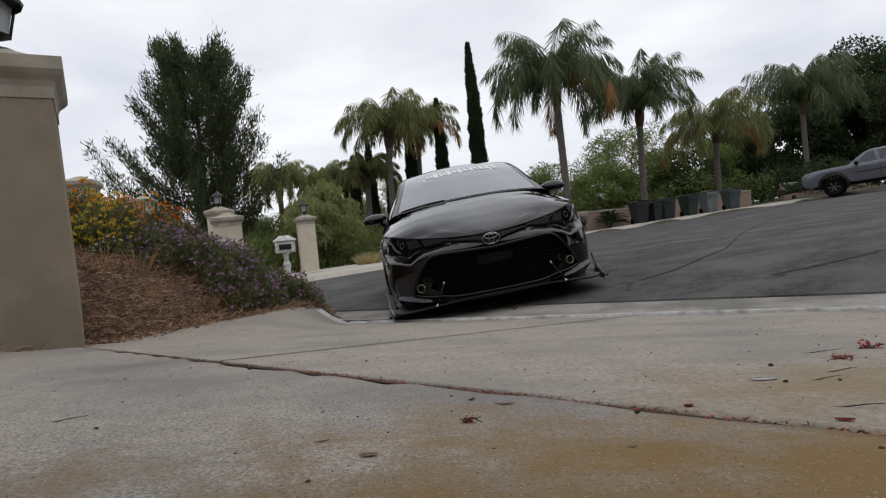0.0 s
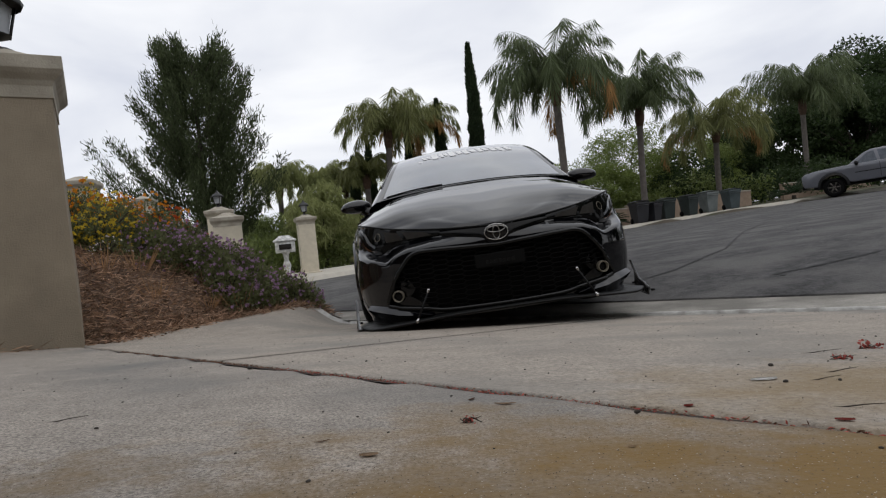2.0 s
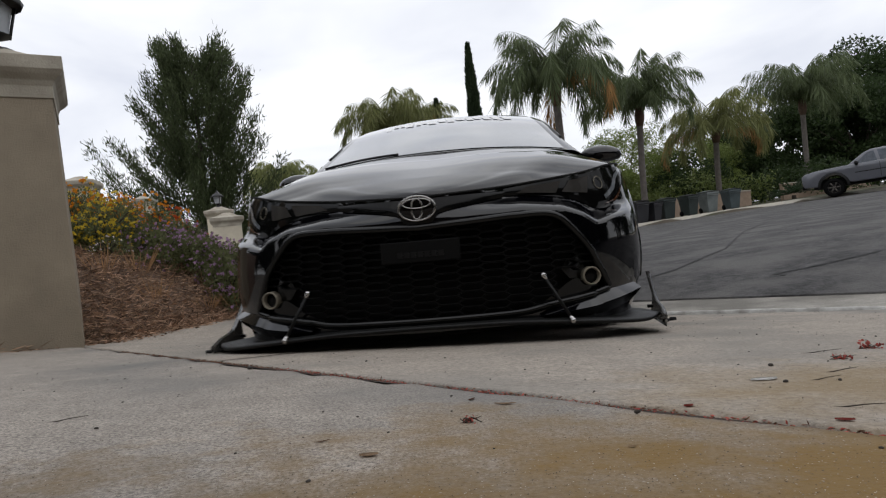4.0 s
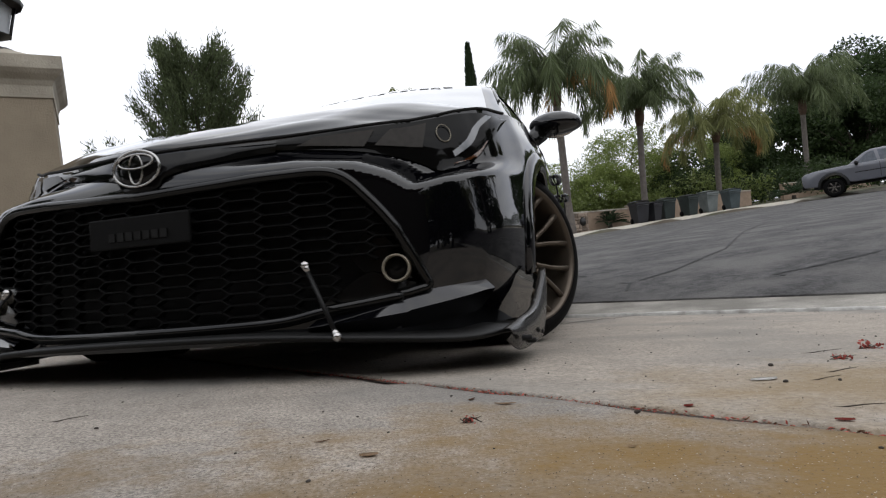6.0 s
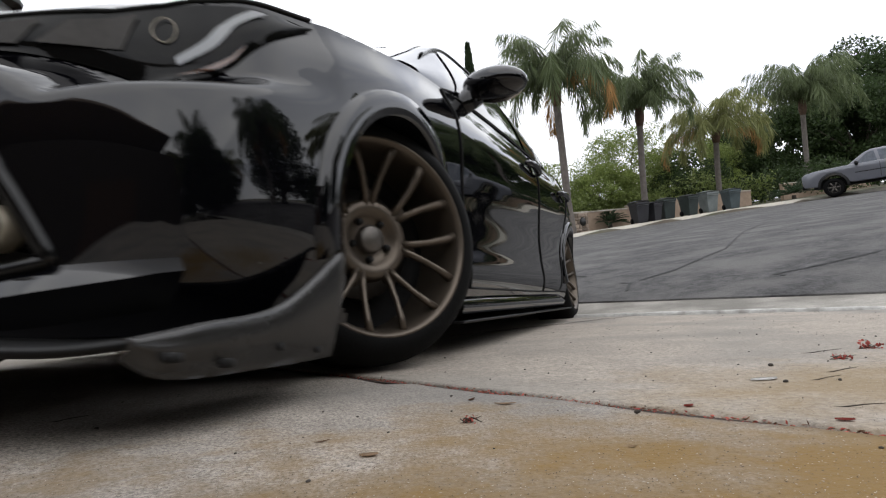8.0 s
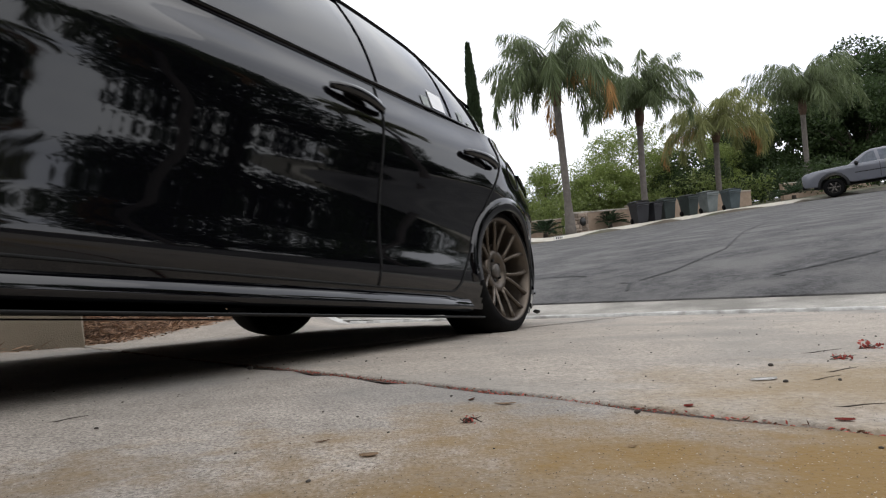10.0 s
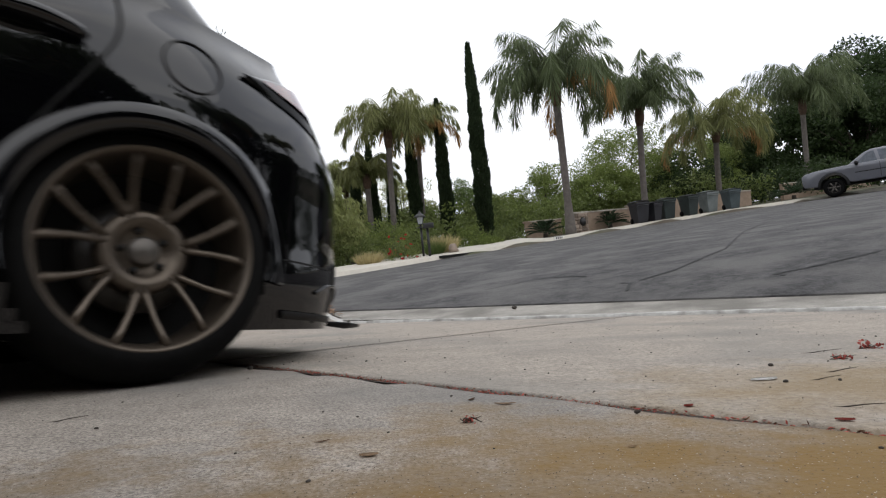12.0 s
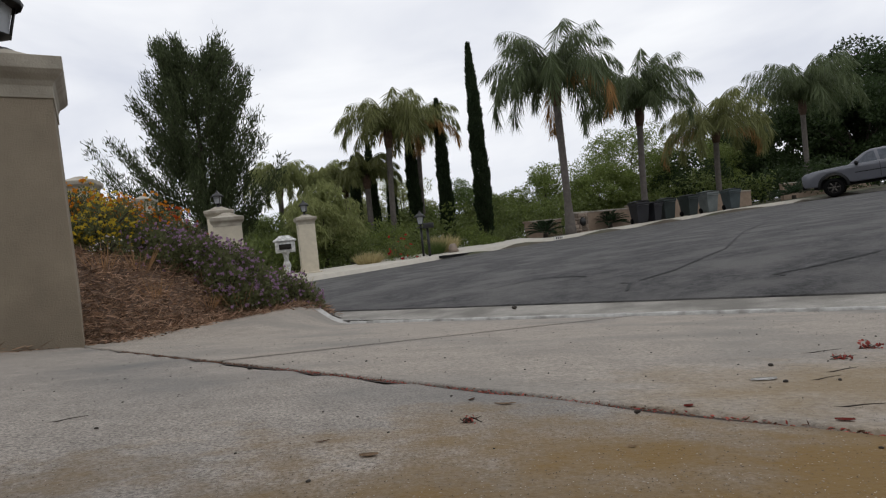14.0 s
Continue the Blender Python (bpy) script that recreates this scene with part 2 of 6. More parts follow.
def stain(m, spots):
    """Rust-brown water stains with a shape of their own, and pale grit, on a slab."""
    nt = m.node_tree
    n, l = nt.nodes, nt.links
    b = n["Principled BSDF"]
    old = b.inputs["Base Color"].links[0].from_socket
    co = n.new("ShaderNodeTexCoord")
    for (cx, cy), spread, colour, most in spots:
        mp = n.new("ShaderNodeMapping")
        mp.inputs["Location"].default_value = (-cx, -cy, 0)
        l.new(co.outputs["Object"], mp.inputs["Vector"])
        sc = n.new("ShaderNodeVectorMath")
        sc.operation = "MULTIPLY"
        sc.inputs[1].default_value = (*spread, 0)
        l.new(mp.outputs["Vector"], sc.inputs[0])
        ln = n.new("ShaderNodeVectorMath")
        ln.operation = "LENGTH"
        l.new(sc.outputs["Vector"], ln.inputs[0])
        ns = n.new("ShaderNodeTexNoise")
        ns.inputs["Scale"].default_value, ns.inputs["Detail"].default_value, ns.inputs["Roughness"].default_value = 6.5, 9, 0.68
        l.new(co.outputs["Object"], ns.inputs["Vector"])
        ad = n.new("ShaderNodeMath")
        ad.operation = "MULTIPLY_ADD"
        ad.inputs[1].default_value = 2.2
        l.new(ns.outputs["Fac"], ad.inputs[0])
        l.new(ln.outputs["Value"], ad.inputs[2])
        mr = n.new("ShaderNodeMapRange")
        mr.inputs["From Min"].default_value, mr.inputs["From Max"].default_value = 2.1, 1.25
        mr.inputs["To Max"].default_value = most
        l.new(ad.outputs["Value"], mr.inputs["Value"])
        mx = n.new("ShaderNodeMix")
        mx.data_type = "RGBA"
        mx.inputs["B"].default_value = (*colour, 1)
        l.new(mr.outputs["Result"], mx.inputs["Factor"])
        l.new(old, mx.inputs["A"])
        old = mx.outputs["Result"]
    vo = n.new("ShaderNodeTexVoronoi")
    vo.inputs["Scale"].default_value = 95
    l.new(co.outputs["Object"], vo.inputs["Vector"])
    gr = n.new("ShaderNodeMapRange")
    gr.inputs["From Min"].default_value, gr.inputs["From Max"].default_value = 0.16, 0.05
    gr.inputs["To Max"].default_value = 0.5
    l.new(vo.outputs["Distance"], gr.inputs["Value"])
    pick = n.new("ShaderNodeMath")
    pick.operation = "GREATER_THAN"
    pick.inputs[1].default_value = 0.72
    sep = n.new("ShaderNodeSeparateColor")
    l.new(vo.outputs["Color"], sep.inputs["Color"])
    l.new(sep.outputs["Red"], pick.inputs[0])
    mu = n.new("ShaderNodeMath")
    mu.operation = "MULTIPLY"
    l.new(gr.outputs["Result"], mu.inputs[0])
    l.new(pick.outputs["Value"], mu.inputs[1])
    m2 = n.new("ShaderNodeMix")
    m2.data_type = "RGBA"
    m2.inputs["B"].default_value = (0.42, 0.40, 0.36, 1)
    l.new(mu.outputs["Value"], m2.inputs["Factor"])
    l.new(mx.outputs["Result"], m2.inputs["A"])
    l.new(m2.outputs["Result"], b.inputs["Base Color"])


stain(M_conc_near, (((-0.22, 0.34), (0.75, 3.0), (0.098, 0.074, 0.046), 0.85), ((0.44, 0.47), (1.05, 2.2), (0.180, 0.105, 0.024), 0.95)))
stain(M_conc, (((0.66, 0.86), (1.9, 2.6), (0.215, 0.150, 0.070), 0.75),))

# the driveway's slabs: u runs along the long joint, v across it towards the street
JX, JY = -0.757, 1.909
UX, UY = 0.675, -0.738
VX, VY = 0.738, 0.675


def slab(name, fn, nu, nv, parent, mat, label=""):
    """A slab of concrete with worn edges, thick at its rim."""
    bm = bmesh.new()
    rows = add_grid(bm, fn, nu, nv)
    rim = [r[0] for r in rows] + rows[-1][1:] + [r[-1] for r in rows[::-1]][1:] + rows[0][::-1][1:-1]
    low = [bm.verts.new(v.co + Vector((0, 0, -0.06))) for v in rim]
    for i in range(len(rim)):
        j = (i + 1) % len(rim)
        bm.faces.new((rim[i], low[i], low[j], rim[j]))
    bmesh.ops.recalc_face_normals(bm, faces=bm.faces[:])
    return part(name, bm, mat, parent, label)


def worn(p, amount=0.006, f=9.0):
    return amount * noise.noise(Vector((p * f, 3.1, 0.7)))


def edge_drop(t, width=0.006):
    """How far a slab's rounded edge falls, by the distance to the joint."""
    return 0.006 * max(0.0, 1 - t / width) ** 2


def at_uv(u, v):
    return JX + UX * u + VX * v, JY + UY * u + VY * v


def driveway():
    drive = tagged(new("driveway"), "pale weathered concrete driveway in jointed slabs, stained rust-brown", "driveway", kind="structure")

    def near(a, b):
        u = -6 + 14 * a
        v = -0.006 - 8.5 * (1 - (1 - b) ** 0.34) ** 1.0 if b > 0 else -0.006
        v += worn(u) if b < 0.02 else 0
        x, y = at_uv(u, v)
        return x, y, drive_z(x, y) - edge_drop(-v - 0.006)

    def far(a, b, lo, hi):
        u = lo + (hi - lo) * a
        x0, y0 = at_uv(u, 0)
        reach = -across(x0, y0) / (VX * NX + VY * NY) - 0.075
        v = 0.006 + (reach - 0.006) * b ** 1.6 + (worn(u + 7) if b < 0.02 else 0)
        x, y = at_uv(u, v)
        return x, y, drive_z(x, y) - edge_drop(v - 0.006)

    slab("slab", near, 140, 60, drive, M_conc_near)
    slab("slab", lambda a, b: far(a, b, 0.006 + 0.0, 6.5), 90, 60, drive, M_conc)
    slab("slab", lambda a, b: far(a, b, -6.0, -0.006), 90, 60, drive, M_conc)
    bm = bmesh.new()
    add_grid(bm, lambda a, b: (lambda x, y: (x, y, drive_z(x, y) - 0.028))(*at_uv(-6 + 13 * a, -0.4 + 6 * b)), 60, 20)
    part("joint_bed", bm, M_jointdirt, drive, "dark dirt in the joints")
    for lo, hi, w, along_v in ((0.0, 2.75, 0.0060, True), (-5.5, 6.0, 0.0105, False)):
        bm = bmesh.new()

        def fill(a, b):
            p, q = lo + (hi - lo) * a, (2 * b - 1) * w
            x, y = at_uv(q, p) if along_v else at_uv(p, q)
            return x, y, drive_z(x, y) + (0.0008 if along_v else -0.0060)
        add_grid(bm, fill, 160, 2)
        part("joint_filler", bm, M_jointdirt, drive, "dark dirt filling the joint")
    return drive


def gutter_xy(a, s):
    return GX + EX * a + NX * s, GY + EYD * a + NY * s


def gutter():
    g = tagged(new("gutter"), "worn concrete gutter with a pale chipped lip", "gutter", kind="structure")

    def pan(a, b):
        q, s = -16 + 56 * a, -0.02 + 0.47 * b
        x, y = gutter_xy(q, s)
        return x, y, street_z(x, y) - 0.004 + (0.004 if b < 0.05 else 0)

    def lip(a, b):
        q, s = -1.95 + 42 * a ** 1.7, -0.078 + 0.072 * b
        x, y = gutter_xy(q, s + 0.006 * noise.noise(Vector((q * 6, b, 0))))
        z = min(-0.362, drive_z(*gutter_xy(q, -0.08)) + 0.006) + 0.012 * math.sin(math.pi * min(b * 1.3, 1)) + 0.004 * noise.noise(Vector((q * 11, b * 3, 2)))
        return x, y, z - (0.05 if b in (0, 1) else 0)

    bm = bmesh.new()
    add_grid(bm, pan, 160, 8)
    part("pan", bm, M_gutter, g)
    bm = bmesh.new()
    add_grid(bm, lip, 300, 6)
    part("lip", bm, M_lip, g, "pale worn concrete lip")


def kerb_left():
    """The kerb beside the driveway: it ramps down to the gutter in a wing."""
    bm = bmesh.new()
    prof = [(-0.30, -0.2), (-0.30, 0.0), (-0.27, 0.006), (-0.10, 0.004), (-0.05, -0.012), (0.0, -1.0), (0.02, -1.1)]

    def fn(a, b):
        q = -1.93 - 14 * a ** 2.4
        s, k = prof[int(round(b * (len(prof) - 1)))]
        x, y = gutter_xy(q, s)
        rise = 0.225 * smooth01((-1.90 - q) / 0.62) - 0.034
        base = street_z(*gutter_xy(q, 0.0))
        z = base + rise * (1 + k if k < -0.5 else 1) + (k if k >= -0.5 and k > -0.15 else 0) * 1.0
        if k == -0.2:
            z = base + rise - 0.1
        if k <= -1.0:
            z = base + (k + 1.0) * 0.1
            x, y = gutter_xy(q, s + 0.05)
        return x, y, z

    add_grid(bm, fn, 60, len(prof) - 1)
    tagged(part("kerb", bm, M_lip), "worn pale kerb ramping down beside the driveway", "kerb", kind="structure")


def road():
    bm = bmesh.new()

    def fn(a, b):
        q = -15 + 60 * a
        x0, y0 = gutter_xy(q, 0.44 + 0.012 * noise.noise(Vector((q * 5, 0, 9))) + 0.006 * noise.noise(Vector((q * 23, 0, 4))))
        xf = -12 + 62 * a ** 0.9
        yf = kerb_y(xf) - 0.4
        t = b ** 2.2
        x, y = x0 + (xf - x0) * t, y0 + (yf - y0) * t
        return x, y, street_z(x, y) + (0.008 if b > 0 else -0.03)

    add_grid(bm, fn, 260, 90)
    tagged(part("road", bm, M_road), "grey cracked asphalt street rising to one side", "road", kind="structure")
    # open cracks in the asphalt
    cr = bmesh.new()
    for pts in CRACKS:
        line = []
        for (xa, ya), (xb, yb) in zip(pts, pts[1:]):
            k = max(2, int(math.hypot(xb - xa, yb - ya) / 0.12))
            for i in range(k):
                t = i / k
                x, y = xa + (xb - xa) * t, ya + (yb - ya) * t
                w = 0.10 * noise.noise(Vector((x * 1.7, y * 1.7, 5))) + 0.03 * noise.noise(Vector((x * 9, y * 9, 1)))
                line.append((x + w * 0.5, y + w))
        for (xa, ya), (xb, yb) in zip(line, line[1:]):
            d = Vector((xb - xa, yb - ya, 0))
            if d.length < 1e-6:
                continue
            h = 0.008 + 0.012 * abs(noise.noise(Vector((xa * 3, ya * 3, 8))))
            o = Vector((-d.y, d.x, 0)).normalized() * h
            quad = [Vector((xa, ya, 0)) + o, Vector((xa, ya, 0)) - o, Vector((xb, yb, 0)) - o, Vector((xb, yb, 0)) + o]
            cr.faces.new([cr.verts.new((p.x, p.y, street_z(p.x, p.y) + 0.0125)) for p in quad])
    tagged(part("road_cracks", cr, M_crack, smooth=False), "dark open cracks running through the asphalt", "crack", kind="stuff")


def far_pavement():
    """Kerb and sidewalk along the far side of the street."""
    def walkway(a, b):
        x = -14 + 18.5 * a
        x2, y2 = x - 0.5 * b * 1.9, kerb_y(x) + (-0.18 + 3.0 * b)
        return x2, y2, street_z(x, kerb_y(x)) + 0.13 + 0.13 * b

    bm = bmesh.new()
    add_grid(bm, walkway, 60, 6)
    tagged(part("pavement", bm, M_walk), "pale concrete sidewalk along the far kerb", "sidewalk", kind="structure")
    bm = bmesh.new()

    def face(a, b):
        x = -14 + 74 * a
        off = (-0.62, -0.40, -0.36, -0.20, 0.0)[int(round(b * 4))]
        z = (0.012, 0.015, 0.14, 0.15, 0.14)[int(round(b * 4))]
        return x, kerb_y(x) + off, street_z(x, kerb_y(x)) + z

    add_grid(bm, face, 200, 4)
    tagged(part("far_kerb", bm, M_walk), "pale concrete kerb on the far side of the street", "kerb", kind="structure")


def ground():
    bm = bmesh.new()
    xs = [-400, -200, -100, -60, -40] + [-30 + i for i in range(81)] + [60, 80, 120, 200, 400]
    ys = [-300, -100, -40, -20, -10, -5, -2] + [i for i in range(1, 60)] + [70, 90, 130, 200, 400, 800]
    g = [[bm.verts.new((x, y, land_z(x, y))) for y in ys] for x in xs]
    for i in range(len(xs) - 1):
        for j in range(len(ys) - 1):
            bm.faces.new((g[i][j], g[i + 1][j], g[i + 1][j + 1], g[i][j + 1]))
    tagged(part("ground", bm, M_earth), "dry earth and low growth beyond the pavement", "ground", kind="structure")


def bank():
    bm = bmesh.new()
    add_grid(bm, lambda a, b: (lambda x, y: (x, y, bank_z(x, y)))(-9 + 8.2 * a, 2.6 + 7.4 * b), 110, 100)
    tagged(part("planted_bank", bm, M_mulch), "sloping bank covered in brown mulch", "bank", kind="structure")


CRACKS = (
    ((2.26, 3.95), (2.24, 4.05), (2.6, 4.1), (3.2, 4.2)),
    ((1.52, 4.7), (1.94, 4.96), (2.75, 5.78), (3.92, 7.71), (8.12, 13.72)),
    ((6.17, 20.3), (7.35, 17.4), (11.31, 19.72)),
    ((2.53, 8.43), (3.92, 8.79), (6.01, 7.99)),
    ((0.8, 9.09), (1.56, 7.68), (2.25, 6.87), (2.89, 5.99)),
    ((0.37, 5.71), (0.95, 5.86), (1.38, 5.37)),
    ((-1.5, 9.2), (1.5, 11.2), (5.0, 12.9), (9.0, 14.2), (13.0, 14.6)),
    ((0.5, 14.2), (4.5, 16.6), (9.0, 18.4), (14.0, 18.6)),
    ((3.9, 7.7), (4.6, 7.5), (5.4, 7.7)),
    ((1.3, 4.35), (1.42, 4.62), (1.35, 4.9)),
)
driveway()
gutter()
kerb_left()
road()
far_pavement()
ground()
bank()
# ---- plants ----
M_bark = material("grey_palm_bark", (0.115, 0.10, 0.088), 0.9, vary=0.25, scale=6, bump=0.6, bump_scale=18)
M_boot = material("brown_palm_boots", (0.085, 0.05, 0.032), 0.9, vary=0.4, scale=9, bump=0.8, bump_scale=25)
M_wood = material("dark_tree_bark", (0.05, 0.04, 0.03), 0.9, vary=0.3, scale=8, bump=0.6)
L_palm = leafy("palm_leaf", (0.10, 0.125, 0.06), 0.4, 0.42)
L_palm2 = leafy("olive_palm_leaf", (0.17, 0.18, 0.07), 0.4, 0.42)
L_dead = leafy("dead_palm_leaf", (0.30, 0.175, 0.07), 0.35, 0.7)
L_pine = leafy("pine_needles", (0.062, 0.078, 0.036), 0.45, 0.6)
L_cyp = leafy("cypress_leaf", (0.034, 0.050, 0.024), 0.5, 0.6)
L_broad = leafy("pepper_tree_leaf", (0.135, 0.17, 0.048), 0.5, 0.5)
L_dark = leafy("dark_oak_leaf", (0.032, 0.050, 0.018), 0.5, 0.5)
L_pale = leafy("fresh_leaf", (0.12, 0.165, 0.055), 0.4, 0.5)
L_agave = leafy("cycad_leaf", (0.028, 0.048, 0.022), 0.4, 0.4)
L_hedge = leafy("hedge_leaf", (0.13, 0.16, 0.055), 0.5, 0.5)
L_straw = leafy("straw_grass", (0.40, 0.34, 0.18), 0.35, 0.7)
L_willow = leafy("hanging_olive_leaf", (0.23, 0.25, 0.10), 0.4, 0.5)
L_lantana = leafy("lantana_leaf", (0.125, 0.135, 0.062), 0.5, 0.6)
L_purple = leafy("purple_blossom", (0.36, 0.23, 0.35), 0.4, 0.6)
L_orange = leafy("orange_blossom", (0.55, 0.22, 0.02), 0.35, 0.6)
L_yellow = leafy("yellow_blossom", (0.55, 0.42, 0.05), 0.3, 0.6)
L_redor = leafy("red_orange_blossom", (0.42, 0.08, 0.025), 0.35, 0.6)
L_rose = leafy("red_rose", (0.42, 0.02, 0.03), 0.3, 0.6)
L_white = leafy("white_blossom", (0.65, 0.6, 0.62), 0.2, 0.6)
L_mulch = leafy("dry_needles_and_chips", (0.33, 0.215, 0.145), 0.85, 0.8, 0.05)
L_dry = leafy("dry_stalks", (0.34, 0.21, 0.11), 0.4, 0.8)


def leaves(name, centre, ahead, length, width, mat, parent=None, label="", roll=None, seed=1, fold=0.0):
    """Many small leaves at once: each a lozenge from centre along ahead."""
    rng = np.random.default_rng(seed)
    c, d = np.asarray(centre, float), np.asarray(ahead, float)
    k = len(c)
    d = d / np.maximum(np.linalg.norm(d, axis=1, keepdims=True), 1e-9)
    r = rng.normal(size=(k, 3)) if roll is None else np.broadcast_to(np.asarray(roll, float), (k, 3)) + 0.35 * rng.normal(size=(k, 3))
    w = np.cross(d, r)
    w /= np.maximum(np.linalg.norm(w, axis=1, keepdims=True), 1e-9)
    L, W = np.broadcast_to(length, (k,))[:, None], np.broadcast_to(width, (k,))[:, None]
    v = np.stack([c, c + d * L * 0.45 + w * W * 0.5, c + d * L, c + d * L * 0.45 - w * W * 0.5], 1).reshape(-1, 3)
    me = bpy.data.meshes.new(name)
    me.vertices.add(4 * k)
    me.vertices.foreach_set("co", v.ravel())
    me.loops.add(4 * k)
    me.loops.foreach_set("vertex_index", np.arange(4 * k))
    me.polygons.add(k)
    me.polygons.foreach_set("loop_start", np.arange(0, 4 * k, 4))
    me.update(calc_edges=True)
    me.materials.append(mat)
    ob = new(name, me)
    if parent:
        ob.parent = parent
    return tagged(ob, label)


def unit(rng, k):
    v = rng.normal(size=(k, 3))
    return v / np.linalg.norm(v, axis=1, keepdims=True)


def palm(name, height, spread, seed, label, lean=(0.0, 0.0), fronds=30, mat=None, dead=0, trunk=0.17, upright=0.0):
    """A feather palm: ringed trunk, brown boots under the crown, arching fronds with hanging leaflets."""
    rng = np.random.default_rng(seed)
    tree = tagged(new(name), label, "palm tree", "palms along the street")
    lx, ly = lean
    def stem(t):
        return Vector((lx * t * t, ly * t * t, height * t))
    bm = bmesh.new()
    n = 26
    add_tube(bm, [stem(i / n * 0.97) - Vector((0, 0, 0.25 if i == 0 else 0)) for i in range(n + 1)], [trunk * (1.35 - 0.5 * min(i / 6, 1)) * (1 + 0.05 * (i % 2)) for i in range(n + 1)], 12)
    part("trunk", bm, M_bark, tree)
    bm = bmesh.new()
    add_tube(bm, [stem(0.84 + 0.03 * i) for i in range(7)], [trunk * k for k in (0.86, 1.15, 1.3, 1.38, 1.3, 1.2, 0.8)], 10)
    part("leaf_base", bm, M_boot, tree, "shaggy brown leaf bases")
    top = np.array(stem(1.0))
    stalks = bmesh.new()
    groups = {0: [[], [], []], 1: [[], [], []]}
    for i in range(fronds):
        az = 2.39996 * i + rng.uniform(-0.3, 0.3)
        q = (i + 0.5) / fronds
        elev = radians(86 - (60 - 22 * upright) * q ** 0.9 + rng.uniform(-7, 7))
        L = spread * (1.04 + rng.uniform(-0.12, 0.12)) * (0.86 + 0.2 * q)
        h = np.array([math.cos(az), math.sin(az), 0])
        bend = radians(100 + 62 * q + rng.uniform(-14, 14)) * (1 - 0.4 * upright * (1 - q))
        pts, p = [], top.copy()
        for j in range(13):
            t = j / 12
            pts.append(p.copy())
            ang = elev - bend * t ** 1.35
            p = p + (h * math.cos(ang) + np.array([0, 0, math.sin(ang)])) * L / 12
        add_tube(stalks, [Vector(p) for p in pts], [0.030 * (1 - 0.85 * j / 12) for j in range(13)], 4)
        pts = np.array(pts)
        k = 84
        t = np.linspace(0.16, 1.0, k)
        pos = np.stack([np.interp(t * 12, range(13), pts[:, c]) for c in range(3)], 1)
        tang = np.gradient(pos, axis=0)
        tang /= np.linalg.norm(tang, axis=1, keepdims=True)
        sidew = np.cross(tang, [0, 0, 1.0])
        sidew /= np.maximum(np.linalg.norm(sidew, axis=1, keepdims=True), 1e-6)
        which = 1 if i >= fronds - dead else 0
        for sgn in (-1, 1):
            d = sidew * sgn * 0.42 + tang * 0.40 + np.array([0, 0, -0.95 - 0.2 * q]) + 0.2 * rng.normal(size=(k, 3))
            ln = L * 0.27 * (0.45 + 0.75 * np.sin(np.pi * np.clip(t * 0.92, 0, 1))) * rng.uniform(0.75, 1.2, k)
            for store, val in zip(groups[which], (pos, d, ln)):
                store.append(val)
    part("stalk", stalks, M_boot if dead > fronds / 2 else (mat or L_palm), tree)
    for which, (a, b, c) in groups.items():
        if a:
            leaves("fronds" if which == 0 else "dead_fronds", np.concatenate(a), np.concatenate(b), np.concatenate(c), 0.042, (mat or L_palm) if which == 0 else L_dead, tree, "" if which == 0 else "yellow-brown dying fronds", seed=seed)
    return tree


def cypress(height, width, seed):
    rng = np.random.default_rng(seed)
    tree = tagged(new("cypress_tree"), "tall narrow dark green cypress", "cypress", "cypresses behind the street")
    bm = bmesh.new()
    add_tube(bm, [Vector((0, 0, height * t - (0.3 if t == 0 else 0))) for t in (0, 0.3, 0.6, 0.9)], [0.13, 0.1, 0.06, 0.02], 8)
    part("trunk", bm, M_wood, tree)
    k = int(2400 * height)
    t = rng.uniform(0.03, 1, k) ** 0.9
    prof = np.interp(t, (0, 0.06, 0.2, 0.6, 0.85, 1), (0.5, 0.85, 1.0, 0.80, 0.5, 0.06)) * width * 0.43
    az = rng.uniform(0, 2 * np.pi, k)
    rr = prof * rng.uniform(0.55, 1.0, k) ** 0.5 * (1 + 0.22 * np.sin(az * 3 + t * 23) * np.sin(t * 41))
    c = np.stack([rr * np.cos(az), rr * np.sin(az), t * height], 1)
    d = np.stack([0.3 * np.cos(az), 0.3 * np.sin(az), np.ones(k)], 1) + 0.22 * rng.normal(size=(k, 3))
    leaves("foliage", c, d, rng.uniform(0.10, 0.26, k), rng.uniform(0.035, 0.075, k), L_cyp, tree, seed=seed)
    return tree


